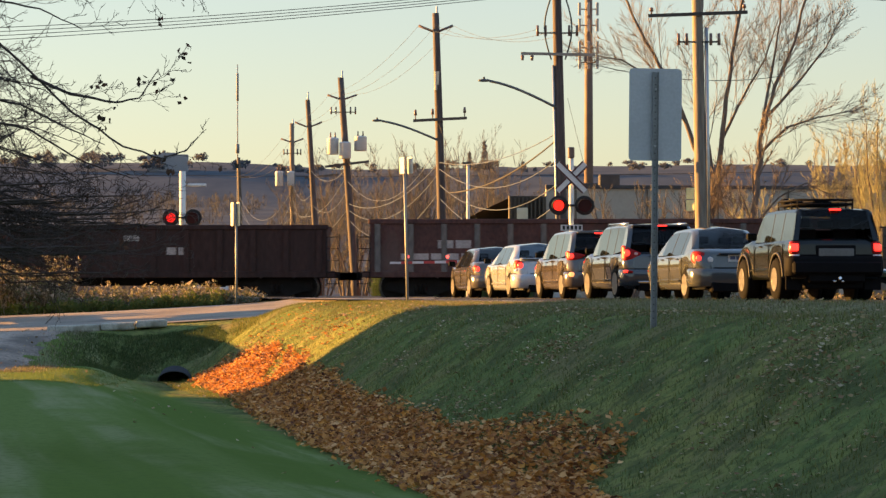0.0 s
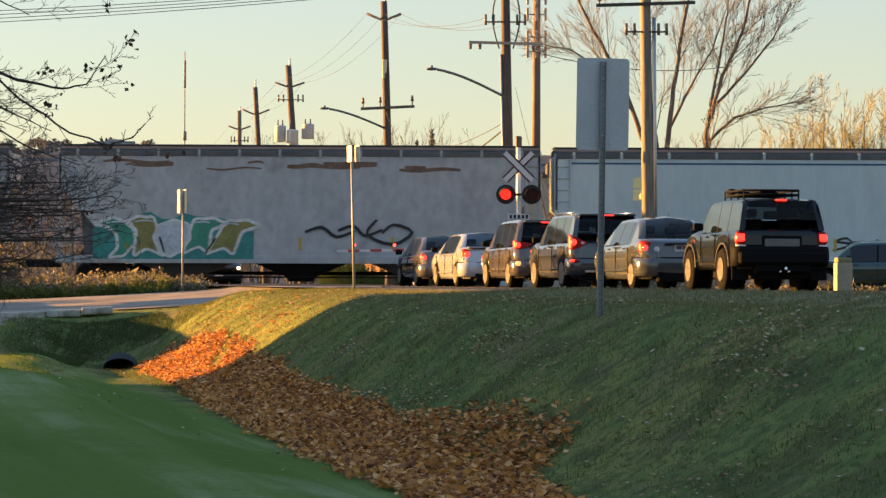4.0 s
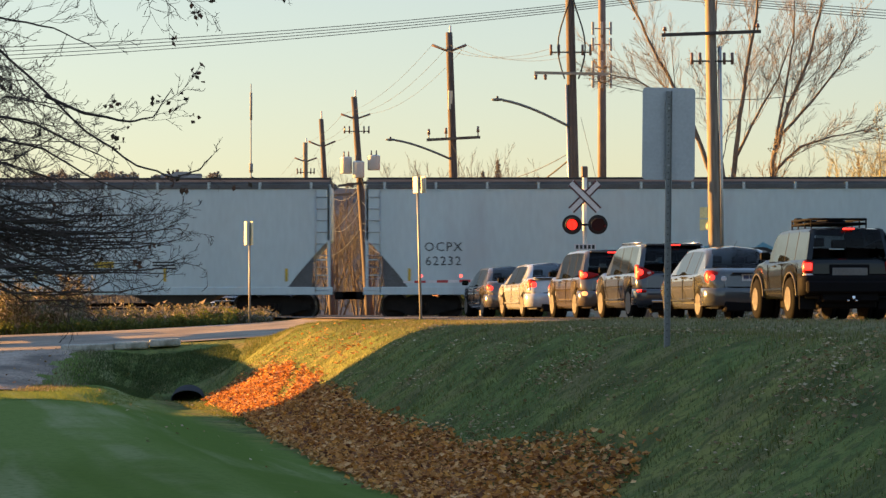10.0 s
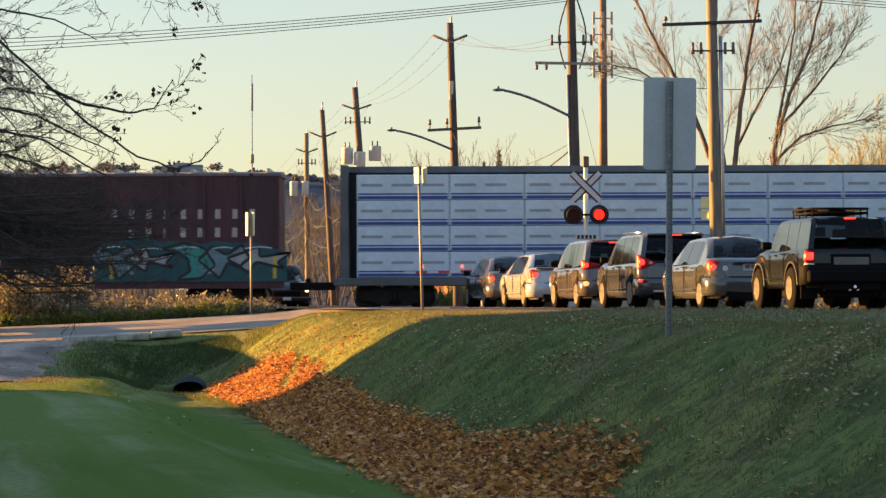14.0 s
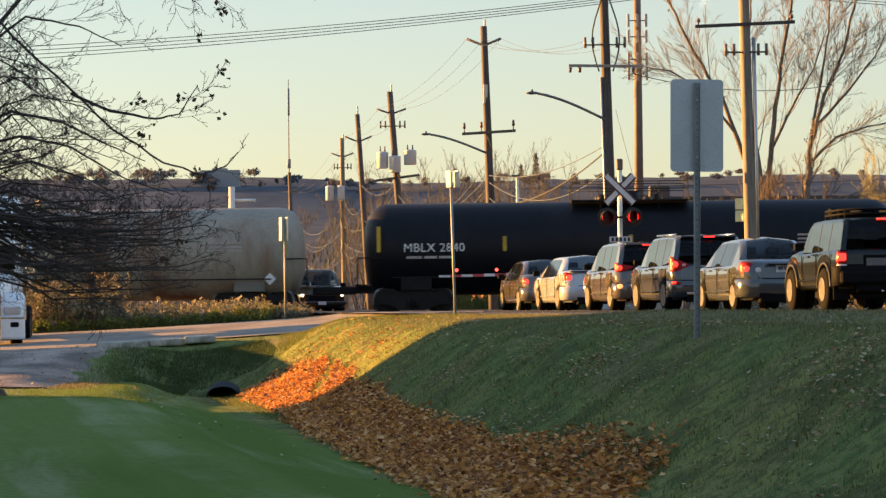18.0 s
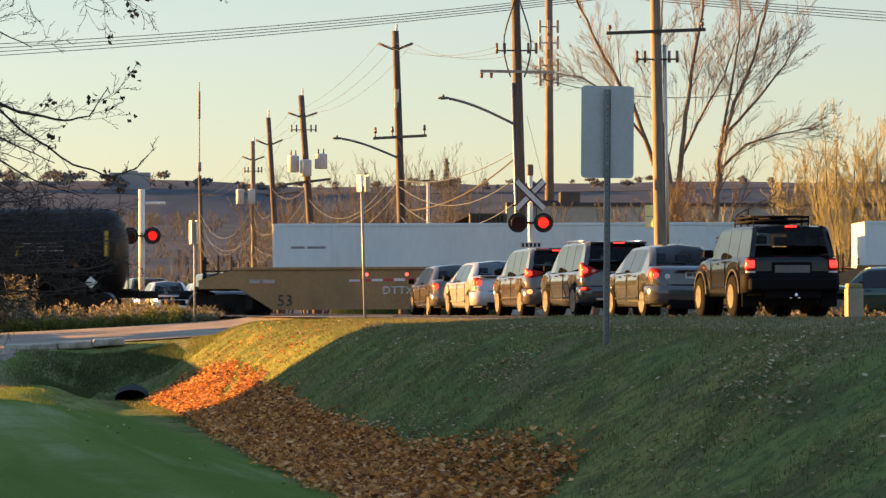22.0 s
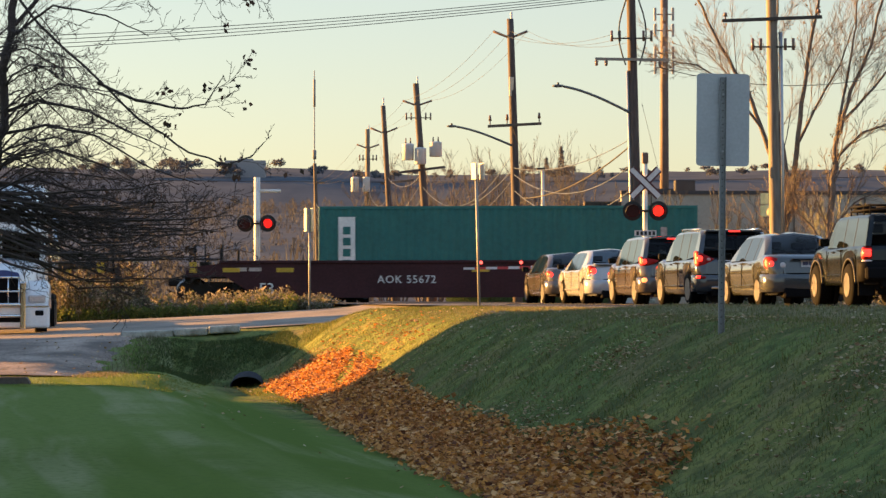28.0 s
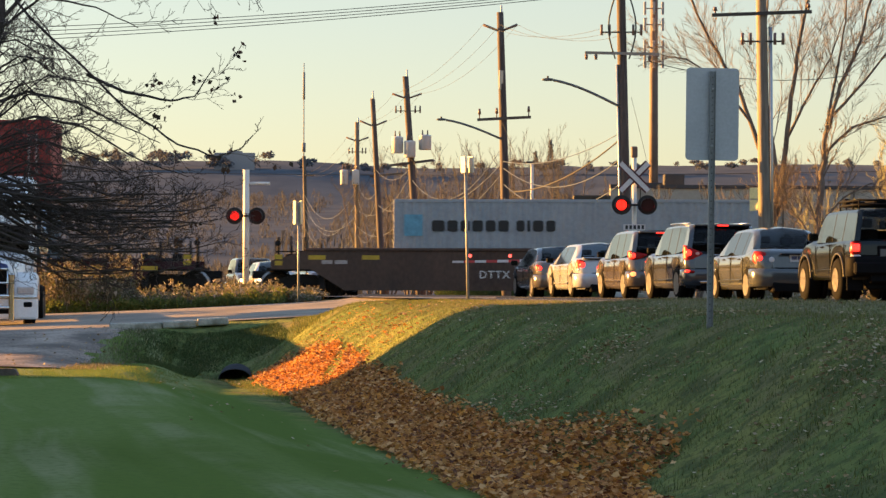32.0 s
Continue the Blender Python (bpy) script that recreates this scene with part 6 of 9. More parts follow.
def smooth_container(w0, w1, base, height, body, label, logo=None):
    """A 53-foot box with flat panels, posts and corner castings."""
    c = thing("shipping_container", label, "container", "containers on the train")
    ROLLING.append((c, (w0 + w1) / 2, base))
    h = (w1 - w0) / 2
    bm = bmesh.new()
    box(bm, -h + 0.02, h - 0.02, -1.27, 1.27, 0.05, height - 0.02)
    part("body", bm, body, c)
    for z in (0.0, height - 0.1):
        bm = bmesh.new()
        box(bm, -h, h, -1.29, -1.25, z, z + 0.1, 0.01)
        part("rail", bm, body, c)
    for x in (-h + 0.07, -h + 1.98, h - 1.98, h - 0.07):
        bm = bmesh.new()
        box(bm, x - 0.06, x + 0.06, -1.292, -1.25, 0.0, height, 0.01)
        part("post", bm, body, c)
    for k in range(1, 10):
        bm = bmesh.new()
        x = -h + 1.98 + k * (2 * h - 3.96) / 10
        box(bm, x - 0.008, x + 0.008, -1.274, -1.26, 0.1, height - 0.1)
        part("panel_seam", bm, body, c)
    for q, z in enumerate((height - 0.55, height - 0.68, height - 0.8)):
        bars(c, h - 1.75, h - 0.6, z, -1.27, 0.07, mat("grey_lettering", (0.2, 0.21, 0.23), 0.6), [0.4, 0.55] if q else [0.35, 0.45])
    return c, h


def ribbed_container(w0, w1, base, height, body, label):
    """A 40-foot corrugated steel box."""
    c = thing("shipping_container", label, "container", "containers on the train")
    ROLLING.append((c, (w0 + w1) / 2, base))
    h = (w1 - w0) / 2
    bm = bmesh.new()
    pts = []
    x = -h + 0.12
    while x < h - 0.3:
        pts += [(x, 0), (x + 0.07, 0), (x + 0.14, 0.036), (x + 0.21, 0.036)]
        x += 0.28
    pts.append((h - 0.1, 0))
    for side in (-1, 1):
        lo = [bm.verts.new((a, side * (1.215 - b), 0.14)) for a, b in pts]
        hi = [bm.verts.new((a, side * (1.215 - b), height - 0.1)) for a, b in pts]
        for k in range(len(pts) - 1):
            bm.faces.new((lo[k], lo[k + 1], hi[k + 1], hi[k]))
    box(bm, -h + 0.05, h - 0.05, -1.19, 1.19, height - 0.08, height - 0.03)
    for s in (-1, 1):
        box(bm, s * (h - 0.04) - 0.02, s * (h - 0.04) + 0.02, -1.2, 1.2, 0.1, height - 0.05)
    part("corrugated_sides", bm, body, c)
    for z, hh in ((0.0, 0.15), (height - 0.11, 0.11)):
        bm = bmesh.new()
        box(bm, -h, h, -1.22, -1.16, z, z + hh, 0.01)
        part("rail", bm, body, c)
    for s in (-1, 1):
        bm = bmesh.new()
        box(bm, s * (h - 0.07) - 0.07, s * (h - 0.07) + 0.07, -1.222, -1.1, 0.0, height, 0.01)
        part("corner_post", bm, body, c)
        for z in (0.0, height - 0.12):
            bm = bmesh.new()
            box(bm, s * (h - 0.09) - 0.09, s * (h - 0.09) + 0.09, -1.226, -1.05, z, z + 0.12, 0.015)
            part("corner_casting", bm, body, c)
    return c, h


def blocks(c, x0, z, h, widths, material, y=-1.22):
    """A maker's name as a row of plain upright slabs."""
    k = x0
    for w in widths:
        if w < 0:
            k -= w
            continue
        t = min(0.05, w * 0.2)
        bm = bmesh.new()
        slab(bm, [(k + t, z), (k + w - t, z), (k + w, z + t), (k + w, z + h - t), (k + w - t, z + h), (k + t, z + h), (k, z + h - t), (k, z + t)], y - 0.006, y)
        part("lettering_block", bm, material, c)
        k += w + 0.25 * h


def W(w):
    return (w - 784) * 0.0183505


# gondolas
g1, h = gondola(W(-290), W(598), 2.52, GONDOLA, "dark brown rusty steel gondola car", tags=((1.2, 2.2, 2.0, 0.18, DIM_WHITE, (0.5,)), (2.6, 4.2, 1.55, 0.24, DIM_WHITE, (0.3, 0.3))))
g2, h = gondola(W(636), W(1525), 2.70, GONDOLA_GREY, "weathered rust-brown steel gondola car", tags=((-5.6, -4.2, 1.75, 0.26, DIM_WHITE, (0.5, 0.5)), (-6.8, -3.6, 1.38, 0.2, DIM_WHITE, (0.9, 0.9, 0.9))), rib_mat=RIB_GREY)
yellow_strips(g2, (4.1, 0.96, -1.15), -1.575, 1.35, 0.5, 0.1)
g3, h = gondola(W(1565), W(2483), 2.50, GONDOLA_BLACK, "black steel gondola car with yellow reflectors", 1.0)
yellow_strips(g3, (-5, -2.2, 1.0, 4.2, 7.2), -1.575, 1.25, 0.1, 0.45)
# covered hoppers
o1, h = hopper(W(2524), W(3386), 4.70, OLD_GREY, "old grey covered hopper with large graffiti", cut=1.9, cut_h=2.2, strips=(-3, 0, 3))
graffiti(o1, -5.6, -0.9, 0.97, 2.2, -1.535, ["violet", "mauve", "pale"], "black", "violet", n=5, seed=21)
graffiti(o1, -0.2, 5.55, 0.97, 2.2, -1.535, ["night", "olive", "pine"], "white", "teal", n=6, seed=22)
lettering("AEX", 0.34, -6.0, -1.503, 2.42, DIM_INK, o1, 1.2)
lettering("18769", 0.34, -5.9, -1.503, 2.02, DIM_INK, o1, 1.2)
rust_streaks(o1, -7.2, 5.4, 4.05, -1.503, 14, 5)
plate_at(o1, "paint_patch", -0.8, -0.25, 1.6, 2.2, -1.535, COLOURS["mustard"], "mustard paint patch", 0.003)
bm = bmesh.new()
tube(bm, (4.95, -1.52, 2.6), (4.95, -1.538, 2.6), 0.2, seg=20)
part("paint_disc", bm, COLOURS["maroon"], o1, "maroon painted disc")
o2, h = hopper(W(3463), W(4324), 4.70, OLD_GREY, "old grey covered hopper with rust stains and graffiti", cut=1.9, cut_h=2.2, strips=(-3, 0, 3))
rust_streaks(o2, -7.2, 5.4, 4.1, -1.503, 10, 6)
graffiti(o2, -6.4, -1.8, 1.0, 2.4, -1.535, ["green", "olive", "pale"], "white", "teal", n=5, seed=23)
graffiti(o2, 0.5, 3.4, 1.4, 2.4, -1.535, ["sky"], "black", None, n=3, seed=24)
o3, h = hopper(W(4340), W(5345), 4.66, PALE_GREY, "pale grey covered hopper car", ("",), strips=(-4, 0, 4))
graffiti(o3, -7.0, -4.6, 1.25, 1.95, -1.505, ["silver"], "black", None, n=5, seed=25)
graffiti(o3, 0.0, 3.2, 1.25, 1.8, -1.505, ["silver"], "black", None, n=6, seed=26)
plate_at(o3, "blue_line", -8.6, 8.6, 4.12, 4.18, -1.503, COLOURS["blue"])
SMALL = ((-6.2, -4.4, 1.55, 0.06, INK, (0.4, 0.5, 0.5)), (-1.6, 0.4, 1.4, 0.06, INK, (0.5, 0.5)), (4.0, 5.2, 1.6, 0.16, INK, (0.22, 0.22)))
o4, h = hopper(W(5402), W(6480), 4.66, MID_GREY, "pale grey covered hopper with teal graffiti", ("OCPX", "62212"), marks_x=2.5, strips=(-4.2, 0.2, 4.4), tags=SMALL)
graffiti(o4, -6.2, -5.2, 1.75, 2.2, -1.505, ["silver"], "black", None, n=2, seed=27)
graffiti(o4, -5.0, -1.0, 1.0, 2.3, -1.535, ["teal", "sky", "teal"], "black", "sky", n=5, seed=28)
graffiti(o4, 2.2, 9.0, 1.0, 2.25, -1.535, ["teal", "green", "sky"], "green", "teal", n=12, seed=29)
o5, h = hopper(W(6535), W(7610), 4.66, PALE_GREY, "clean pale grey covered hopper car", ("OCPX", "62295"), marks_x=2.2, strips=(-4.2, -1.2, 4.4), tags=((-3.2, -2.0, 1.85, 0.2, YELLOW, (0.7,)), (-0.4, 0.8, 1.75, 0.05, GATE_RED, (0.8,)), (-0.4, 0.8, 1.85, 0.05, GATE_RED, (0.8,)), (4.2, 5.6, 1.55, 0.06, INK, (0.7, 0.7))))
o6, h = hopper(W(7662), W(8736), 4.66, PALE_GREY, "clean pale grey covered hopper car", ("OCPX", "61069"), marks_x=2.5, strips=(-4.2, 0.2, 4.4), tags=((-7.4, -5, 1.55, 0.06, INK, (0.5, 0.5)), (-1.6, 0.4, 1.4, 0.06, INK, (0.5, 0.5)), (2.1, 2.8, 1.75, 0.2, YELLOW, (0.65,)), (4.0, 5, 1.9, 0.05, INK, (0.75,)), (4.0, 5, 1.8, 0.05, INK, (0.75,)), (4.0, 5, 1.7, 0.05, INK, (0.75,))))
o7, h = hopper(W(8790), W(9865), 4.66, PALE_GREY, "pale grey covered hopper with tan graffiti", ("OCPX", "62232"), marks_x=2.6, strips=(-4.2, 0.2, 4.4), tags=((-2.6, -1.6, 1.95, 0.2, YELLOW, (0.6,)), (4.4, 5.6, 1.9, 0.05, INK, (0.75,)), (4.4, 5.6, 1.6, 0.05, INK, (0.75,)), (6.2, 7.2, 1.85, 0.18, INK, (0.22, 0.22))))
graffiti(o7, 0.0, 4.1, 1.0, 2.4, -1.535, ["sand", "sand", "silver"], "black", "sky", n=4, seed=31)
o8, h = hopper(W(9922), W(10970), 4.70, CREAM, "cream covered hopper with blue graffiti", ("OCPX", "61057"), marks_x=2.4, strips=(-4.2, 0.2, 4.4), tags=SMALL)
graffiti(o8, -5.0, 4.4, 1.0, 2.1, -1.535, ["deep", "deep", "sky"], "white", "brick", n=7, seed=33)
box_car(W(11044), W(11921), 4.62)
centerbeam(W(12003), W(13255), 4.78)
g4, h = gondola(W(13300), W(14145), 3.55, GONDOLA_BLACK, "tall black open-top coal car", 1.25, tags=((-2.0, -1.2, 2.7, 0.55, WHITE, (0.5,)), (2.6, 3.2, 1.5, 0.7, WHITE, (0.35,)), (6.0, 7.5, 1.5, 0.3, DIM_WHITE, (0.4, 0.4))))
tank_car(W(14206), W(15168), 3.62, TANK_TAN, "tan tank car streaked with rust", "TCIX 50025", 2.6, 2, False)
tank_car(W(15247), W(16227), 3.70, TANK_BLACK, "glossy black tank car with yellow reflectors", "MBLX 2840", 2.6)
tank_car(W(16304), W(17174), 3.78, TANK_BLACK, "glossy black tank car with yellow reflectors", "MBLX 28275", 2.4)
tank_car(W(17249), W(18280), 3.72, TANK_BLACK, "glossy black tank car with yellow reflectors", "CGTX 65379", 2.3, 7)

# well cars and their containers
well_car(W(18385), W(19480), WELL_YELLOW, "yellow-brown container well car with graffiti", num="53", mark="DTTX 766250", mark_at=(-2.67, 1.15), graf=(3.0, 7.0, 0.45, 1.5, -1.502, ["silver"], "black", None, 6, 41), strips=False)
well_car(W(19492), W(20560), mat("well_tan_brown", (0.21, 0.125, 0.06), 0.75, var=0.3, scale=1.0, fine=12, dirt=(0.12, 0.05, 0.035), dirt_at=0.52, streak=2), "tan-brown container well car with teal graffiti", num="53", graf=(-7.0, -1.9, 0.42, 1.5, -1.502, ["slate", "deep", "slate", "sky"], "black", "blue", 5, 42), strips=False)
graffiti(ROLLING[-1][0], 0.3, 6.7, 0.42, 1.5, -1.502, ["night", "teal", "pine"], "black", "night", 7, 43)
plate_at(ROLLING[-1][0], "paint_band", -6.9, -1.7, 0.38, 0.62, -1.517, COLOURS["blue"], "band of deep blue paint", 0.004)
bm = bmesh.new()
for x in (-6.2, -4.5, -3.4):
    ribbon(bm, [(x, 0.5), (x + 0.35, 0.75), (x + 0.5, 1.15), (x + 1.0, 1.42), (x + 1.5, 1.2)], 0.03, -1.5235)
part("graffiti_shine", bm, COLOURS["pale"], ROLLING[-1][0], "thin pale sprayed lines")
well_car(W(20572), W(21700), WELL_DARK, "dark container well car with green graffiti", graf=(-7.5, -4.6, 0.42, 1.5, -1.502, ["green"], "teal", None, 4, 44))
v, h = well_car(W(21800), W(22950), WELL_BROWN, "weathered brown well car with upright ribs", side_top=1.44, ribs=True, graf=(-3.5, -1.6, 0.7, 1.45, -1.502, ["silver"], "silver", None, 2, 45))
well_car(W(23060), W(24135), WELL_DARK, "dark maroon container well car", num="53", mark="AOK 55672", mark_at=(-2.4, 1.12), side_top=1.45)
well_car(W(24190), W(25205), WELL_DARK, "dark maroon container well car", num="53", mark="C", mark_at=(-5.0, 1.0), side_top=1.42)
well_car(W(25300), W(26392), WELL_DARK, "dark maroon container well car", mark="AOK 55672", mark_at=(-4.5, 1.06), side_top=1.26)
well_car(W(26500), W(27620), mat("well_rust_brown", (0.08, 0.045, 0.031), 0.75, var=0.35, scale=1.0, fine=12, dirt=(0.045, 0.03, 0.024), dirt_at=0.6, streak=2), "rust-brown container well car", mark="DTTX 78499", mark_at=(-2.2, 1.05))
B = 0.42
c1, h = smooth_container(W(18529), W(19412), B, 2.72, REEFER, "white smooth-sided container with grey lettering bars")
bars(c1, -h + 0.6, -h + 1.9, 1.9, -1.27, 0.08, mat("grey_lettering", (0.2, 0.21, 0.23)), [0.45, 0.6])
smooth_container(W(19580), W(20467), B, 2.74, REEFER, "white smooth-sided container with grey lettering bars")
for w0, w1, cn in ((20640, 21525, False), (21920, 22800, True)):
    c, h = smooth_container(W(w0), W(w1), B, 2.80, REEFER, "white refrigerated container with dark green swoosh")
    arc = [(-h + 0.95 + 6.6 * f, 1.25 + 1.35 * math.sin(f * 1.57)) for f in np.linspace(0, 1, 12)]
    bm = bmesh.new()
    slab(bm, [(-h + 0.9, 1.2)] + arc + [(-h + 0.9, 2.62)], -1.296, -1.27)
    sw = part("green_panel", bm, GREEN_INK, c, "dark green curved panel")
    bm = bmesh.new()
    line = [(-h + 0.95 + 9.5 * f, 1.5 + 0.55 * math.sin(f * 3.0 - 0.2) - 0.9 * f * f) for f in np.linspace(0, 1, 16)]
    slab(bm, line + [(a, b - 0.09 * (1 - k / 18)) for k, (a, b) in enumerate(line)][::-1], -1.300, -1.2705)
    part("green_line", bm, GREEN_LINE, c, "thin bright green curved line")
    bm = bmesh.new()
    box(bm, -h - 0.5, -h, -0.9, 0.9, 0.9, 2.5, 0.08)
    part("cooling_unit", bm, mat("cooling_unit_grey", (0.35, 0.35, 0.35), 0.6), c)
    if cn:
        blocks(c, h - 3.2, 1.88, 0.3, (0.42, 0.42), INK, -1.272)
    blocks(c, h - 5.6, 1.08, 0.42, (0.3, 0.24, 0.18, 0.26, 0.26, -0.05, 0.3, 0.26, 0.26, 0.1), INK if cn else mat("grey_lettering", (0.2, 0.21, 0.23)), -1.272)
c, h = ribbed_container(W(23309), W(23982), B, 2.9, TEAL, "teal corrugated 40-foot container with white panel")
p = plate_at(c, "white_panel", -h + 0.65, -h + 1.2, 0.75, 2.55, -1.222, WHITE, "white panel with dark letter blocks")
for k in range(4):
    plate_at(p, "lettering_block", -h + 0.8, -h + 1.05, 0.9 + k * 0.36, 1.15 + k * 0.36, -1.228, TEAL)
plate_at(c, "lettering_block", h - 1.2, h - 1.0, 1.0, 2.2, -1.222, DIM_WHITE)
c, h = ribbed_container(W(24382), W(25058), B, 2.8, BROWN_BOX, "brown corrugated 40-foot container with white letter blocks")
for k in range(5):
    plate_at(c, "lettering_block", -h + 0.85, -h + 1.15, 0.75 + k * 0.36, 1.03 + k * 0.36, -1.222, WHITE)
for x in (h - 0.9, h - 0.6):
    plate_at(c, "lettering_bar", x, x + 0.06, 1.5, 2.5, -1.222, DIM_WHITE)
c, h = ribbed_container(W(25441), W(26118), B, 2.7, BLUE_BOX, "dark blue corrugated container with white letter blocks")
blocks(c, -2.4, 0.95, 0.6, (0.58, 0.68, 0.62, -0.28, 0.58, 0.58, 0.68), WHITE)
bm = bmesh.new()
arc = [(-1.4 + 1.3 * f, 1.75 + 0.45 * math.sin(f * 1.6)) for f in np.linspace(0, 1, 8)]
slab(bm, arc + [(a, b - 0.09 * math.sin(3.1 * k / 8)- 0.02) for k, (a, b) in enumerate(arc)][::-1], -1.228, -1.222)
part("swoosh", bm, WHITE, c, "white curved swoosh")
for x in (h - 0.65,):
    plate_at(c, "lettering_bar", x, x + 0.08, 1.2, 2.4, -1.222, DIM_WHITE)
c, h = ribbed_container(W(25441), W(26118), B + 2.72, 2.76, RED_BOX, "red corrugated container with white letter blocks and emblem")
blocks(c, -4.5, 0.95, 0.66, (0.52, 0.58, 0.68, 0.48, 0.54, 0.52, 0.56), WHITE)
blocks(c, 2.55, 0.95, 0.7, (0.44, 0.56, 0.56), WHITE)
bm = bmesh.new()
slab(bm, [(0.3, 2.05), (0.9, 1.9), (1.3, 1.55), (1.9, 1.72), (2.15, 1.35), (2.75, 0.75), (2.2, 0.95), (1.7, 1.2), (1.1, 1.1), (0.75, 0.6), (0.6, 1.1)], -1.228, -1.222)
em = part("emblem", bm, WHITE, c, "white pennant-shaped emblem")
bm = bmesh.new()
slab(bm, [(0.46, 1.88), (0.92, 1.74), (1.3, 1.42), (1.62, 1.5), (1.25, 1.22), (0.98, 1.14), (0.78, 0.84), (0.66, 1.2)], -1.232, -1.228)
part("emblem_inset", bm, RED_BOX, em)
for x in (h - 0.75, h - 0.5):
    plate_at(c, "lettering_bar", x, x + 0.08, 0.95, 2.3, -1.222, DIM_WHITE)
c, h = ribbed_container(W(26730), W(27400), B, 2.9, GREY_BOX, "grey corrugated container with dark letter blocks")
plate_at(c, "blue_square", -h + 0.35, -h + 0.95, 1.7, 2.4, -1.222, COLOURS["sky"], "pale blue square emblem")
blocks(c, -h + 1.25, 1.85, 0.36, (0.42, 0.34, 0.3, 0.34, 0.32, 0.34, -0.16, 0.26, 0.1, 0.34, 0.3), INK)

# ---- vehicles ----


def pane_mat(name, tint, gloss):
    """Thin tinted glass: dimmed view through it, and a mirror sheen that grows towards grazing."""
    m = bpy.data.materials.new(name)
    m.use_nodes = True
    n, l = m.node_tree.nodes, m.node_tree.links
    clear = n.new("ShaderNodeBsdfTransparent")
    clear.inputs["Color"].default_value = (*tint, 1)
    shine = n.new("ShaderNodeBsdfGlossy")
    shine.inputs["Roughness"].default_value = 0.04
    edge = n.new("ShaderNodeFresnel")
    edge.inputs["IOR"].default_value = gloss
    mx = n.new("ShaderNodeMixShader")
    l.new(edge.outputs["Fac"], mx.inputs["Fac"])
    l.new(clear.outputs["BSDF"], mx.inputs[1])
    l.new(shine.outputs["BSDF"], mx.inputs[2])
    l.new(mx.outputs["Shader"], n["Material Output"].inputs["Surface"])
    return m


GLASS = pane_mat("privacy_glass", (0.16, 0.17, 0.18), 1.3)
REAR_GLASS = pane_mat("rear_glass", (0.72, 0.77, 0.78), 1.45)
CLEAR_GLASS = mat("side_glass", (0.006, 0.008, 0.01), 0.05, var=0.05, coat=0.3, spec=0.4)
SEAT = mat("seat_cloth", (0.02, 0.02, 0.021), 0.9, var=0.2, spec=0.1)
TYRE = mat("tyre_rubber", (0.006, 0.006, 0.006), 0.85, var=0.3, fine=40)
TYRE.node_tree.nodes["Principled BSDF"].inputs["Specular IOR Level"].default_value = 0.08
RIM = mat("alloy_rim", (0.17, 0.165, 0.16), 0.4, 0.35, var=0.3, fine=12)
BLACK_TRIM = mat("black_plastic_trim", (0.006, 0.006, 0.007), 0.7, var=0.2)
BLACK_TRIM.node_tree.nodes["Principled BSDF"].inputs["Specular IOR Level"].default_value = 0.08
TAIL_ON = mat("tail_lamp_lit", (1.0, 0.028, 0.018), 0.25, glow=0.72)
TAIL_RED = mat("tail_lamp_red", (0.30, 0.008, 0.008), 0.4, spec=0.2)
TAIL_CLEAR = mat("reverse_lamp_clear", (0.55, 0.5, 0.48), 0.2, coat=0.6)
HEAD_ON = mat("headlight_lit", (1.0, 0.72, 0.45), 0.2, glow=1.1)
PLATE = mat("plate_pale", (0.55, 0.57, 0.6), 0.5)
CHROME = mat("chrome_trim", (0.7, 0.7, 0.7), 0.15, 1.0, var=0.05)


def paint(name, col, metal=0.5, rough=0.14):
    return mat(name, col, rough, metal * 0.3, var=0.06, scale=1.5, fine=20, dirt=tuple(c * 0.82 + 0.005 for c in col), dirt_at=0.62, dirt_scale=1.3, coat=1.0)


def wheel(parent, x, y, r, w, side, big=0.71):
    bm = bmesh.new()
    rings = []
    for dx, k in ((-0.5, big - 0.02), (-0.5, 0.9), (-0.38, 0.985), (-0.2, 1.0), (0.2, 1.0), (0.38, 0.985), (0.5, 0.9), (0.5, big - 0.02)):
        rings.append([(dx * w, r * k * math.cos(a), r * k * math.sin(a)) for a in np.linspace(0, math.tau, 28, endpoint=False)])
    loft(bm, rings, cap=True)
    t = part("wheel", bm, TYRE, parent, at=pose(x, y, r))
    bm = bmesh.new()
    o = side * w * 0.5
    rings = []
    for dx, k in ((0.012, big), (0.012, big - 0.06), (-0.03, big - 0.09), (-0.05, 0.3), (-0.02, 0.14), (0.0, 0.12)):
        rings.append([(o + side * dx, r * k * math.cos(a), r * k * math.sin(a)) for a in np.linspace(0, math.tau, 24, endpoint=False)])
    loft(bm, rings)
    rim = part("rim", bm, RIM, t, "alloy rim")
    for k in range(5):
        bm = bmesh.new()
        a = math.tau * k / 5 + 0.3
        ca, sa = math.cos(a), math.sin(a)
        pts = [(o + side * 0.012, r * (ca * u - sa * v), r * (sa * u + ca * v)) for u, v in ((0.1, 0.07), (big - 0.08, 0.10), (big - 0.08, -0.10), (0.1, -0.07))]
        q = [bm.verts.new(p) for p in pts] + [bm.verts.new((p[0] - side * 0.05, p[1], p[2])) for p in pts]
        for f in ((0, 1, 2, 3), (7, 6, 5, 4), (0, 4, 5, 1), (1, 5, 6, 2), (2, 6, 7, 3), (3, 7, 4, 0)):
            bm.faces.new([q[i] for i in f])
        part("spoke", bm, RIM, t)
    return t


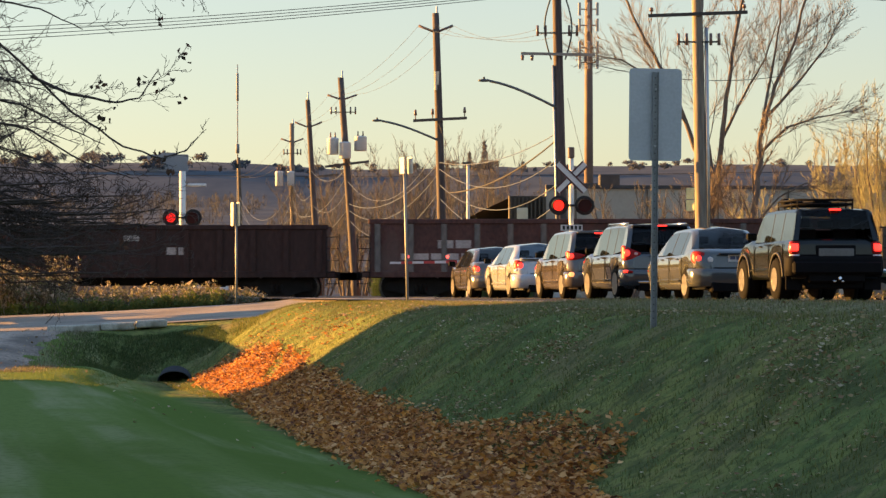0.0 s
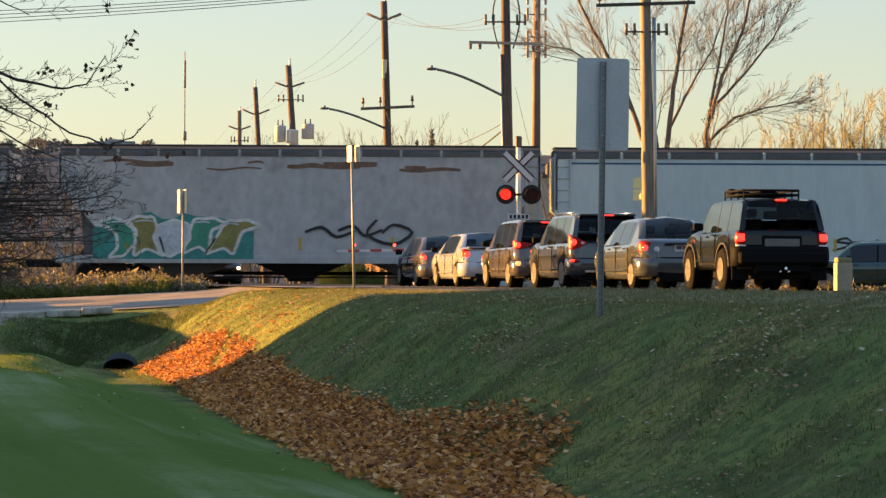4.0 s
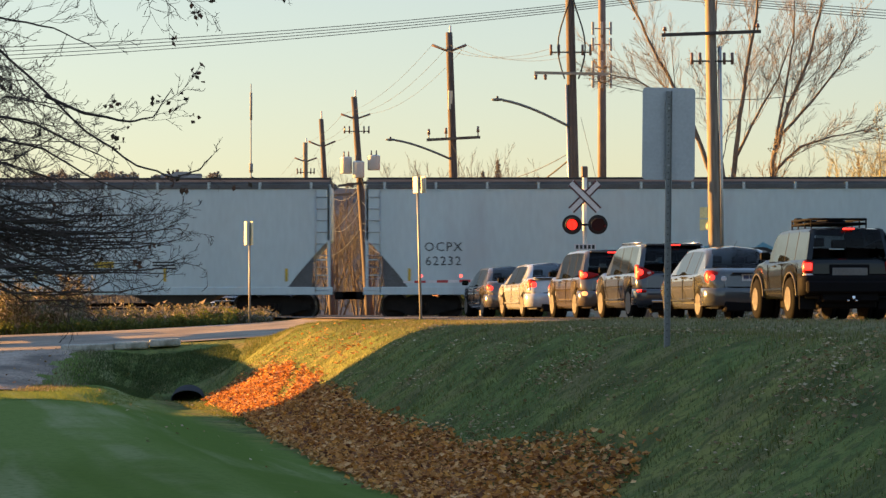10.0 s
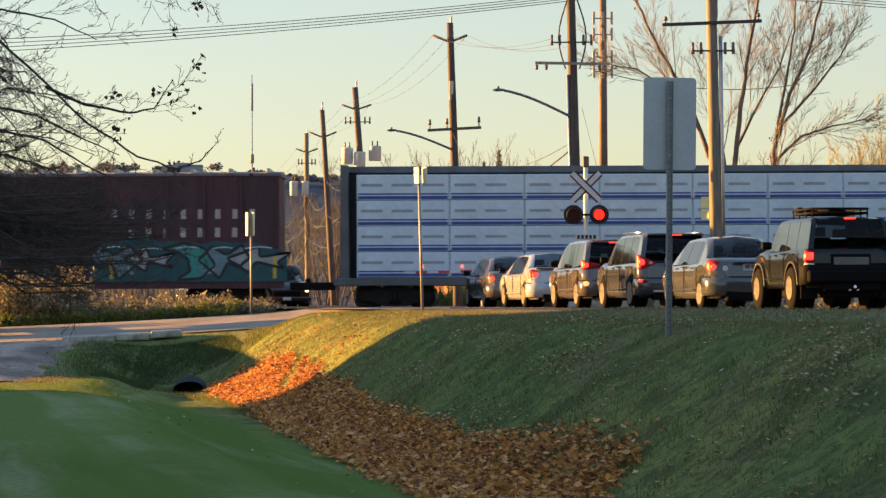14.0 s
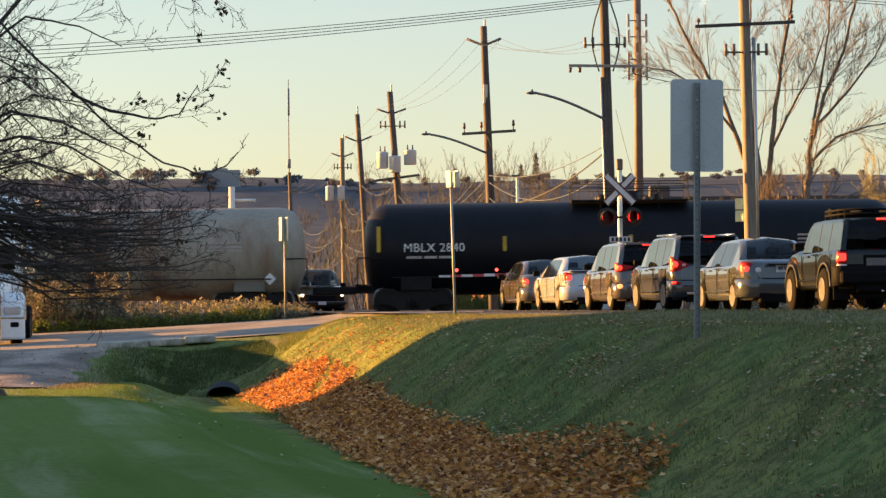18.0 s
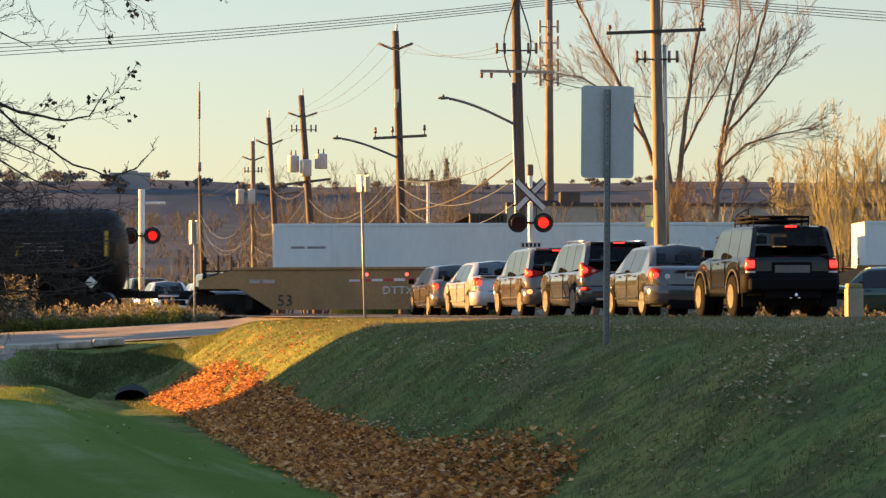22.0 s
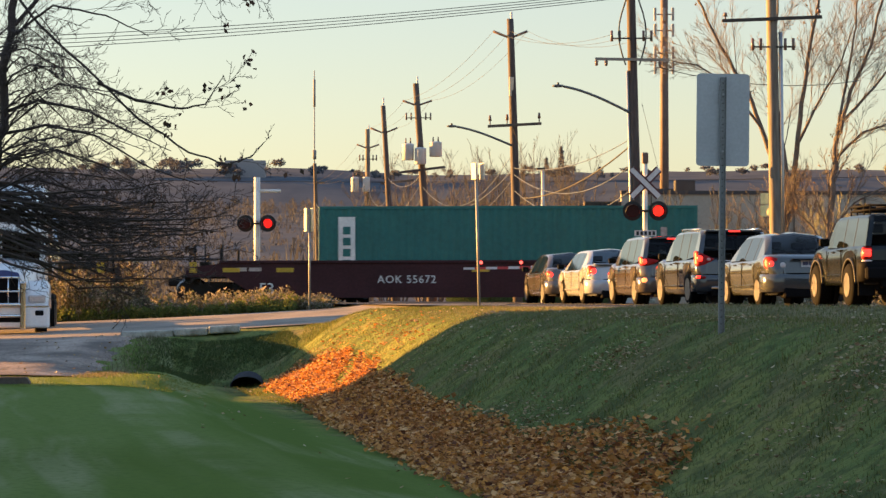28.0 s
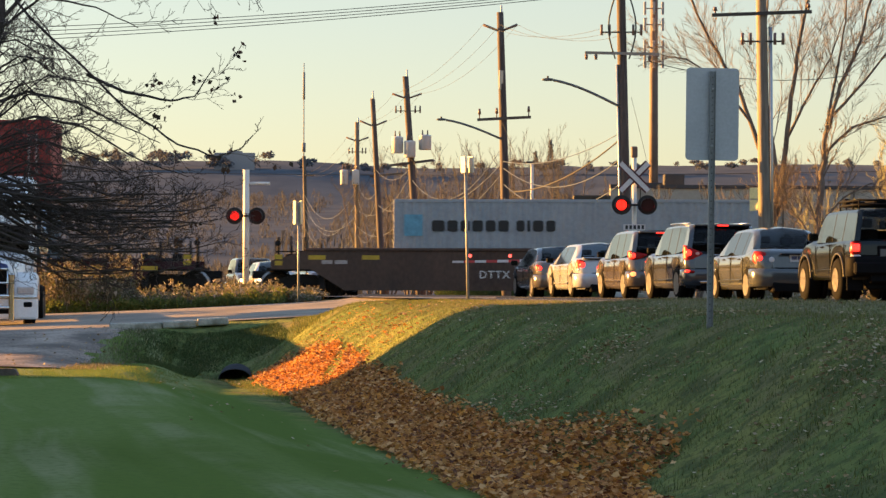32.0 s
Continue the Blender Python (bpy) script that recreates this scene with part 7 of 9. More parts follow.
def disc(a, z, r, squash=1.0):
    """A round lamp's outline."""
    return [(a + r * math.cos(w), z + squash * r * math.sin(w)) for w in np.linspace(0, math.tau, 10, endpoint=False)]


def quad(a0, a1, z0, z1):
    return [(a0, z0), (a1, z0), (a1, z1), (a0, z1)]


def car(name, label, m, L, Wd, H, belt, deck, hood, cab, axles, r, body, lights, tyre_w=0.22, clear=0.22, square=0.0, category="car", lit=True, tumble=0.16, fascia=None, under=0.0, plated=True):
    """y runs forward from the rear bumper. cab: rear glass foot, roof rear, roof front, windscreen foot."""
    c = thing(name, label, category, "vehicles", m)
    hw = Wd / 2
    y0, y1, y2, y3 = cab

    tuck = 0.035 * (1 - square)

    def ring(y, w, zb, zt, crown):
        """Section of the body: sill turned under, hollow lower door, swelling waist, rounded shoulder."""
        h = zt - zb
        side = ((0.93 - tuck, zb), (0.975 - tuck, zb + min(0.10, h * 0.16)), (0.982 - tuck * 0.6, zb + h * 0.36), (0.996, zb + h * 0.56), (1.0, zb + h * 0.68), (0.985, zt - min(0.09, h * 0.15)), (0.93, zt - 0.02), (0.6, zt + crown * 0.7))
        return [(-w * a, y, z) for a, z in side] + [(w * a, y, z) for a, z in reversed(side)]

    rc = 0.34 - 0.24 * square

    def plan(a):
        """Place and outward way at a metres from the middle along the rear outline, round the corner and up the side."""
        flat, arc = hw - rc, rc * math.pi / 2
        if a < flat:
            return a, 0.035 * (1 - square) * (a / flat) ** 2, 0.0, -1.0
        if a < flat + arc:
            w = (a - flat) / rc
            return flat + rc * math.sin(w), 0.035 * (1 - square) + rc * (1 - math.cos(w)), math.sin(w), -math.cos(w)
        return hw, 0.035 * (1 - square) + rc + a - flat - arc, 1.0, 0.0

    def rear_lean(z):
        """The rear panel leans forward above the bumper."""
        return 0.02 + (0.09 - 0.05 * square) * max(0.0, z - clear - 0.42) / max(0.3, deck - clear - 0.42)

    def corner(y):
        k = max(0.0, rc - y)
        return (hw - rc + math.sqrt(max(0.0, rc * rc - k * k))) / hw

    st = [(0.0, corner(0.0), clear + 0.12, deck - 0.10, 0.0)] + [(f * rc, corner(f * rc), clear + 0.1 * (1 - f), deck - 0.09 * (1 - f) ** 2, 0.012) for f in (0.04, 0.12, 0.25, 0.45, 0.7, 1.0)] + [(max(y0, 0.55), 0.995, clear, max(deck, belt) if y0 < 0.5 else deck + 0.01, 0.02),
          (y0 + 0.45, 1.0, clear, belt, 0.02), ((y0 + y3) / 2, 1.0, clear, belt - 0.01, 0.02), (y3 - 0.1, 1.0, clear, belt - 0.02, 0.02), (y3 + 0.25, 0.995, clear, hood + 0.04, 0.03), (L - 0.75, 0.98, clear, hood, 0.04), (L - 0.3, 0.93 + 0.03 * square, clear, hood - 0.08, 0.04), (L - 0.06, 0.84 + 0.1 * square, clear + 0.05, hood - 0.2, 0.02), (L, 0.78 + 0.14 * square, clear + 0.12, hood - 0.3, 0.0)]
    st = sorted(st)
    # dense sections, with the sills rising into an arch over each wheel
    ys = sorted(set([round(v, 3) for v in np.arange(0.0, L, 0.09)] + [q[0] for q in st] + [a + k * r for a in axles for k in (-1.13, -1.1, -0.98, -0.8, -0.5, 0, 0.5, 0.8, 0.98, 1.1, 1.13)]))
    cols = list(zip(*st))
    bm = bmesh.new()
    rows = []
    for y in ys:
        w, zb, zt, cr = (float(np.interp(y, cols[0], cols[k])) for k in (1, 2, 3, 4))
        for a in axles:
            d = abs(y - a) / r
            if d < 1.12:
                zb = max(zb, r + r * math.sqrt(1.12 ** 2 - d * d) * 1.02)
        fade = max(0.0, 1 - y / 0.5)
        rows.append([(a, b + fade * rear_lean(c), c) for a, b, c in ring(y, hw * w, zb, zt, cr)])
    loft(bm, rows)
    part("body", bm, body, c)
    bm = bmesh.new()
    box(bm, -hw + tyre_w + 0.05, hw - tyre_w - 0.05, 0.12, L - 0.15, under or clear - 0.02, min(belt, deck) - 0.1, 0.03)
    part("underbody", bm, BLACK_TRIM, c)

    # curved glass house: side windows, screens, pillars and roof as strips of one shell
    sedan = y0 >= 0.5
    inset, crown = (0.80, 0.05) if sedan else (0.87, 0.022)
    tumble = 0.24 if sedan else tumble
    rb, rt = hw * 0.935, hw * (0.935 - tumble)
    zr = H
    low0 = belt - 0.03 if y0 < 0.5 or deck >= belt - 0.05 else deck

    def height(y):
        if y < y1:
            return math.sin(max(0.0, (y - y0) / (y1 - y0)) * math.pi / 2) ** (0.75 if y0 < 0.5 else 0.9)
        if y > y2:
            return math.cos(min(1.0, (y - y2) / (y3 - y2)) * math.pi / 2) ** 0.85
        return 1.0 + 0.03 * math.sin((y - y1) / (y2 - y1) * math.pi)

    def foot(y):
        rise = 0.0 if sedan or square > 0.9 else 0.10 * max(0.0, 1 - (y - y0) / 1.5) ** 1.5
        return low0 + (belt - 0.03 - low0) * min(1.0, max(0.0, (y - y0) / 0.6)) + rise

    def shell(y, k):
        """Points up one side: 0 belt, 1 top of the windows, 2 shoulder, 3 roof edge of the screens."""
        f = height(y)
        zt = foot(y) + (zr - foot(y)) * f
        w = rb + (rt - rb) * f
        up = min(1.0, f * 1.6)
        return ((rb, foot(y)), (w + 0.022 * up, zt - 0.075 * up), (w - 0.02 * up, zt - 0.022 * up), (w * inset, zt - 0.003), (0.0, zt + crown * up))[k]

    def skin(nm, ya, yb, ks, sides, material, label="", n=7, out=0.0):
        bm = bmesh.new()
        for sd in sides:
            rows = []
            for i in range(n + 1):
                y = ya + (yb - ya) * i / n
                row = []
                for k in ks:
                    x, z = shell(y, k)
                    row.append(bm.verts.new((sd * (x + out), y, z)))
                rows.append(row)
            for p, q in zip(rows, rows[1:]):
                for j in range(len(ks) - 1):
                    fc = bm.faces.new((p[j], q[j], q[j + 1], p[j + 1]))
                    fc.smooth = True
        bmesh.ops.remove_doubles(bm, verts=bm.verts[:], dist=0.0005)
        return part(nm, bm, material, c, label)

    tall = H - belt
    for x, y, w in ((-0.38, y0 + (0.55 if sedan else 0.75), 0.30), (0.38, y0 + (0.55 if sedan else 0.75), 0.30), (-0.38, y2 - 0.35, 0.34), (0.38, y2 - 0.35, 0.34)):
        bm = bmesh.new()
        box(bm, x - w * 0.75, x + w * 0.75, y, y + 0.12, belt - 0.1, belt + tall * 0.36, 0.04, 2)
        seat = part("seat", bm, SEAT, c)
        bm = bmesh.new()
        box(bm, x - w * 0.42, x + w * 0.42, y + 0.01, y + 0.11, belt + tall * 0.40, belt + tall * 0.70, 0.035, 2)
        part("headrest", bm, SEAT, seat)
    bm = bmesh.new()
    box(bm, -hw * 0.8, hw * 0.8, y3 - 0.75, y3 - 0.3, belt - 0.06, belt + 0.05, 0.03)
    part("dashboard", bm, SEAT, c)
    top_edge = y1 - (0.14 if sedan else 0.03)
    skin("rear_window", y0 + 0.02, top_edge, (3, 4), (-1, 1), REAR_GLASS if sedan else GLASS)
    skin("windscreen", y2, y3 - 0.02, (3, 4), (-1, 1), REAR_GLASS)
    skin("roof", top_edge, y2, (3, 4), (-1, 1), body, n=8)
    span = y3 - y0
    cuts = (0.05, 0.30, 0.315, 0.57, 0.585, 0.86) if square > 0.9 else (0.13, 0.33, 0.345, 0.58, 0.595, 0.86) if y0 < 0.5 else (0.20, 0.29, 0.30, 0.56, 0.575, 0.84)
    for sd in (-1, 1):
        skin("roof_rail", y0, y3, (1, 2, 3), (sd,), body, n=22)
        for k in range(3):
            skin("side_window", y0 + span * cuts[2 * k], y0 + span * cuts[2 * k + 1], (0, 1), (sd,), CLEAR_GLASS)
        for u, v, material in ((0.0, cuts[0], body), (cuts[1], cuts[2], BLACK_TRIM), (cuts[3], cuts[4], BLACK_TRIM), (cuts[5], 1.0, body)):
            skin("pillar", y0 + span * u, y0 + span * v, (0, 1), (sd,), material)

    # rear face: bumper wrapped round the corners, seam, lamps that follow the bodywork
    bz = clear + 0.12
    reach = hw + rc * 0.57 + 0.30
    bm = bmesh.new()
    rings = []
    for k in range(33):
        a = -reach + 2 * reach * k / 32
        x, y, nx, ny = plan(abs(a))
        sx = -1 if a < 0 else 1
        ease = 1 - 0.8 * (abs(a) / reach) ** 6
        rings.append([(sx * (x + nx * o * ease), y + ny * o * ease + 0.02, z) for o, z in ((-0.02, bz - 0.08), (0.045, bz - 0.05), (0.075, bz + 0.08), (0.065, bz + 0.24), (0.045, bz + 0.30), (-0.02, bz + 0.32))])
    loft(bm, rings)
    part("rear_bumper", bm, fascia or body, c)
    bm = bmesh.new()
    rings = []
    for k in range(33):
        a = -reach + 2 * reach * k / 32
        x, y, nx, ny = plan(abs(a))
        sx = -1 if a < 0 else 1
        rings.append([(sx * (x + nx * o), y + ny * o + 0.02, z) for o, z in ((0.0, bz + 0.312), (0.012, bz + 0.312), (0.012, bz + 0.33), (0.0, bz + 0.33))])
    loft(bm, rings)
    part("bumper_seam", bm, BLACK_TRIM, c)
    bm = bmesh.new()
    box(bm, -hw * 0.62, hw * 0.62, -0.04, 0.3, clear - 0.06, bz + 0.03, 0.03)
    part("bumper_skirt", bm, BLACK_TRIM, c)
    for s in (-1, 1):
        for outline, proud, material, nm in lights:
            line = []
            for (a0, b0), (a1, b1) in zip(outline, outline[1:] + outline[:1]):
                line += [(a0 + (a1 - a0) * f, b0 + (b1 - b0) * f) for f in (0.0, 0.25, 0.5, 0.75)]
            n = len(line)
            line = [tuple((line[k - 1][i] + 2 * line[k][i] + line[(k + 1) % n][i]) / 4 for i in (0, 1)) for k in range(n)]
            ca, cz = sum(p[0] for p in line) / n, sum(p[1] for p in line) / n
            bm = bmesh.new()
            rings = []
            for k, o in ((1.0, -0.03), (1.0, proud), (0.93, proud + 0.008), (0.6, proud + 0.013), (0.25, proud + 0.014), (0.02, proud + 0.014)):
                row = []
                for a, z in line:
                    a, z = ca + (a - ca) * k, cz + (z - cz) * k
                    x, y, nx, ny = plan(a)
                    row.append((s * (x * (1 - 0.015 * (z > deck - 0.12)) + nx * o), y + ny * o + rear_lean(z) * max(0.0, 1 - y / 0.5), z))
                rings.append(row)
            loft(bm, rings)
            part(nm, bm, material, c)
        bm = bmesh.new()
        box(bm, s * (hw + 0.11) - 0.1, s * (hw + 0.11) + 0.1, y3 - 0.45, y3 - 0.33, belt + 0.0, belt + 0.15, 0.04, 2)
        mir = part("mirror", bm, BLACK_TRIM, c)
        bm = bmesh.new()
        box(bm, s * (hw + 0.11) - 0.08, s * (hw + 0.11) + 0.08, y3 - 0.456, y3 - 0.45, belt + 0.02, belt + 0.13, 0.002)
        part("mirror_glass", bm, GLASS, mir)
        for q, (ya, k) in enumerate(((axles[0], r), (axles[1], r))):
            bm = bmesh.new()
            tube(bm, (s * (hw - 0.34), ya, r), (s * (hw - 0.27), ya, r), k * 1.12, k * 1.12, 28)
            part("wheel_arch", bm, BLACK_TRIM, c)
            wheel(c, s * (hw - tyre_w * 0.5 - 0.02 + 0.06 * square ** 8), ya, r, tyre_w, s, 0.71 - 0.15 * square ** 8)
        bm = bmesh.new()
        box(bm, s * hw * 1.0 - 0.008, s * hw * 1.0 + 0.008, axles[0] + r * 1.3, axles[1] - r * 1.3, clear + 0.16, clear + 0.2, 0.004)
        part("side_moulding", bm, body, c)
        for yy in (y0 + 0.55 + 0.3 * (y3 - y0) / 3, y0 + 0.35 + 1.9 * (y3 - y0) / 3):
            bm = bmesh.new()
            box(bm, s * hw - 0.012, s * hw + 0.022, yy, yy + 0.17, belt - 0.13, belt - 0.10, 0.008)
            part("door_handle", bm, body, c)
        for yy in (y0 + 0.5 + 0.02, y0 + 0.4 + (y3 - y0) * 0.42, y3 - 0.15):
            bm = bmesh.new()
            box(bm, s * hw - 0.01, s * hw + 0.003, yy, yy + 0.012, clear + 0.12, belt - 0.09)
            part("door_seam", bm, BLACK_TRIM, c)
    if not plated:
        return c
    plate = bmesh.new()
    pz = (deck * 0.5 + bz * 0.5 + 0.17)
    box(plate, -0.155, 0.155, rear_lean(pz) - 0.02, rear_lean(pz) + 0.03, pz - 0.08, pz + 0.08, 0.005)
    pl = part("number_plate", plate, PLATE, c)
    for k in range(2):
        bm = bmesh.new()
        box(bm, -0.12 + 0.13 * k, -0.01 + 0.13 * k, rear_lean(pz) - 0.024, rear_lean(pz) - 0.02, pz - 0.035, pz + 0.035)
        part("plate_bar", bm, mat("plate_dark_bar", (0.06, 0.07, 0.15), 0.5), pl)
    return c


def on_lane(y, x, turn=10):
    return pose(x, y, 0.012, 0, 0, turn)


JEEP = mat("dark_green_paint", (0.006, 0.0085, 0.0095), 0.2, var=0.1, scale=1.5, fine=20, dirt=(0.009, 0.011, 0.011), dirt_at=0.6, coat=0.12, spec=0.35)
NAVY = paint("dark_blue_grey_paint", (0.045, 0.05, 0.058), 0.4)
TAUPE = paint("taupe_grey_paint", (0.095, 0.084, 0.078), 0.6)
GREY_GREEN = paint("grey_green_paint", (0.066, 0.074, 0.076), 0.5)
SILVER = paint("silver_paint", (0.42, 0.45, 0.49), 0.5)
CHARCOAL = paint("charcoal_paint", (0.10, 0.092, 0.088), 0.6)

# square off-road wagon with roof rack
jeep = car("off_road_car", "dark green boxy off-road car with roof rack and lit tail lamps", on_lane(50, 7.18, 7.5), 4.3, 1.72, 1.69, 1.14, 1.14, 1.12, (0.03, 0.16, 2.45, 2.85), (1.0, 3.52), 0.40, JEEP,
           ((quad(0.68, 0.88, 0.86, 1.09), 0.02, TAIL_RED, "tail_lamp"), (quad(0.705, 0.84, 0.91, 1.05), 0.036, TAIL_ON, "lit_bulb"), (quad(0.68, 0.88, 0.73, 0.852), 0.018, TAIL_CLEAR, "reverse_lamp")), 0.27, 0.40, 1.0, tumble=0.14, fascia=BLACK_TRIM, under=0.22, plated=False)
for z0, z1, y in ((0.5, 0.72, -0.13),):
    bm = bmesh.new()
    box(bm, -0.83, 0.83, y, 0.1, z0, z1, 0.03)
    part("steel_bumper", bm, BLACK_TRIM, jeep)
bm = bmesh.new()
box(bm, -0.37, 0.37, 0.0, 0.06, 0.76, 1.02, 0.015)
part("plate_recess", bm, BLACK_TRIM, jeep)
bm = bmesh.new()
box(bm, -0.33, 0.33, -0.012, 0.02, 0.79, 0.96, 0.01)
part("number_panel", bm, mat("grey_trim", (0.13, 0.13, 0.125), 0.5), jeep, "dull grey panel")
bm = bmesh.new()
box(bm, -0.10, 0.10, 0.02, 0.14, 1.655, 1.685, 0.01)
part("brake_lamp", bm, TAIL_ON, jeep, "glowing high brake lamp")
bm = bmesh.new()
tube(bm, (0, -0.16, 0.40), (0, -0.26, 0.42), 0.028, seg=10)
tube(bm, (-0.1, -0.15, 0.36), (-0.05, -0.15, 0.36), 0.02, seg=8)
tube(bm, (0.05, -0.15, 0.36), (0.1, -0.15, 0.36), 0.02, seg=8)
part("tow_hitch", bm, CHROME, jeep)
rack = BLACK_TRIM
for z in (1.79, 1.87):
    bm = bmesh.new()
    for a, b in (((-0.52, 0.75), (0.52, 0.75)), ((0.52, 0.75), (0.52, 2.15)), ((0.52, 2.15), (-0.52, 2.15)), ((-0.52, 2.15), (-0.52, 0.75))):
        tube(bm, (*a, z), (*b, z), 0.022, seg=8)
    part("rack_rail", bm, rack, jeep, "black roof rack rail")
for k in range(7):
    y = 0.75 + k * 1.4 / 6
    bm = bmesh.new()
    tube(bm, (-0.52, y, 1.79), (0.52, y, 1.79), 0.014, seg=6)
    part("rack_bar", bm, rack, jeep)
for x in (-0.52, 0.52):
    for y in (0.75, 1.2, 1.7, 2.15):
        bm = bmesh.new()
        tube(bm, (x, y, 1.66), (x, y, 1.87), 0.016, seg=6)
        part("rack_post", bm, rack, jeep)
bm = bmesh.new()
box(bm, -0.2, 0.12, 0.85, 1.6, 1.79, 1.89, 0.03)
part("rack_load", bm, rack, jeep, "dark box strapped in the roof rack")
bm = bmesh.new()
box(bm, -0.50, -0.38, 1.9, 2.1, 1.80, 1.93, 0.02)
part("rack_lamp", bm, rack, jeep)
for s in (-1, 1):
    for ya in (1.0, 3.52):
        bm = bmesh.new()
        pts = [(ya + 0.49 * math.cos(a), 0.40 + 0.49 * math.sin(a)) for a in np.linspace(0.1, math.pi - 0.1, 14)]
        rings = [[(s * (0.84 + dx), y, z + dz) for dx, dz in ((0.0, -0.025), (0.045, -0.02), (0.05, 0.005), (0.0, 0.02))] for y, z in pts]
        loft(bm, rings)
        part("wheel_flare", bm, mat("flare_grey", (0.03, 0.03, 0.03), 0.5), jeep)
bm = bmesh.new()
tube(bm, (-0.6, 1.0, 0.42), (0.6, 1.0, 0.42), 0.06, 0.06, 12)
tube(bm, (-0.12, 1.0, 0.42), (0.16, 1.0, 0.42), 0.17, 0.17, 14)
part("rear_axle", bm, BLACK_TRIM, jeep)
bm = bmesh.new()
box(bm, -0.6, 0.45, 0.1, 0.6, 0.28, 0.62, 0.05)
part("fuel_tank", bm, BLACK_TRIM, jeep)
for s in (-1, 1):
    bm = bmesh.new()
    box(bm, s * 0.74 - 0.16, s * 0.74 + 0.16, 0.2, 0.23, 0.2, 0.62, 0.01)
    part("mud_flap", bm, BLACK_TRIM, jeep)

corolla = car("sedan", "grey compact sedan with lit tail lamps", on_lane(56, 6.0), 4.53, 1.72, 1.48, 0.97, 1.05, 0.92, (0.6, 1.3, 2.5, 3.3), (0.95, 3.55), 0.315, GREY_GREEN,
              (([(0.42, 0.80), (0.50, 0.74), (0.66, 0.715), (0.86, 0.72), (1.0, 0.80), (1.04, 0.92), (0.95, 1.0), (0.74, 1.0), (0.55, 0.94), (0.44, 0.88)], 0.006, TAIL_RED, "tail_lamp"), (disc(0.76, 0.86, 0.065), 0.02, mat("tail_lamp_dim", (0.9, 0.04, 0.03), 0.25, glow=0.40), "lit_bulb"), (disc(0.53, 0.83, 0.062), 0.02, TAIL_CLEAR, "reverse_lamp")))
bm = bmesh.new()
box(bm, -0.36, 0.36, -0.035, 0.05, 0.93, 0.955, 0.008)
part("boot_garnish", bm, BLACK_TRIM, corolla)
bm = bmesh.new()
tube(bm, (0.0, 1.25, 1.47), (0.02, 1.05, 1.62), 0.006, 0.003, 5)
part("aerial", bm, BLACK_TRIM, corolla)

suv = car("suv", "dark blue-grey SUV with silver roof rails and lit tail lamps", on_lane(62, 5.0), 4.7, 1.85, 1.70, 1.06, 1.08, 1.05, (0.12, 0.42, 2.6, 3.35), (0.95, 3.75), 0.36, NAVY,
          (([(0.50, 1.04), (0.60, 0.97), (0.72, 0.90), (0.88, 0.87), (1.0, 0.92), (1.08, 1.08), (1.02, 1.22), (0.90, 1.22), (0.76, 1.15), (0.62, 1.09)], 0.006, TAIL_RED, "tail_lamp"), (disc(0.84, 1.05, 0.075), 0.02, TAIL_ON, "lit_bulb"), (disc(0.64, 1.03, 0.05, 0.7), 0.018, mat("lamp_pink_white", (0.7, 0.35, 0.33), 0.3), "reverse_lamp"), (quad(0.72, 0.90, 0.59, 0.65), 0.085, TAIL_RED, "reflector"), (quad(0.80, 0.88, 0.60, 0.66), 0.092, TAIL_ON, "lit_bulb")), 0.24, 0.25, 0.5)
for s in (-1, 1):
    bm = bmesh.new()
    tube(bm, (s * 0.68, 0.6, 1.73), (s * 0.66, 2.5, 1.74), 0.025, seg=8)
    part("roof_rail", bm, CHROME, suv, "silver roof rail")
bm = bmesh.new()
box(bm, -0.66, 0.66, 0.22, 0.5, 1.655, 1.70, 0.015)
sp = part("spoiler", bm, NAVY, suv)
bm = bmesh.new()
box(bm, -0.13, 0.13, 0.2, 0.23, 1.655, 1.685, 0.004)
part("brake_lamp", bm, TAIL_ON, sp, "glowing high brake lamp")
bm = bmesh.new()
box(bm, -0.32, 0.32, -0.05, 0.0, 0.985, 1.01, 0.006)
part("chrome_strip", bm, CHROME, suv)
bm = bmesh.new()
box(bm, -0.62, 0.62, -0.13, -0.08, 0.36, 0.41, 0.01)
part("skid_trim", bm, CHROME, suv)

cross = car("suv", "taupe grey compact SUV with lit tail lamps", on_lane(67.8, 4.0), 4.63, 1.82, 1.68, 1.04, 1.06, 1.02, (0.14, 0.5, 2.55, 3.35), (0.92, 3.62), 0.35, TAUPE,
            (([(0.44, 1.08), (0.60, 1.0), (0.76, 0.95), (0.94, 0.95), (1.06, 1.02), (1.08, 1.15), (0.96, 1.19), (0.78, 1.15), (0.60, 1.12)], 0.006, TAIL_RED, "tail_lamp"), (disc(0.82, 1.06, 0.07), 0.02, TAIL_ON, "lit_bulb"), (disc(0.80, 0.60, 0.06), 0.08, mat("amber_lamp_lit", (1.0, 0.30, 0.10), 0.3, glow=0.45), "indicator")), 0.23, 0.24, 0.3)
bm = bmesh.new()
box(bm, -0.62, 0.62, 0.26, 0.56, 1.62, 1.67, 0.015)
sp = part("spoiler", bm, TAUPE, cross)
bm = bmesh.new()
box(bm, -0.2, 0.2, 0.245, 0.27, 1.61, 1.64, 0.004)
part("brake_lamp", bm, TAIL_ON, sp, "glowing high brake lamp")

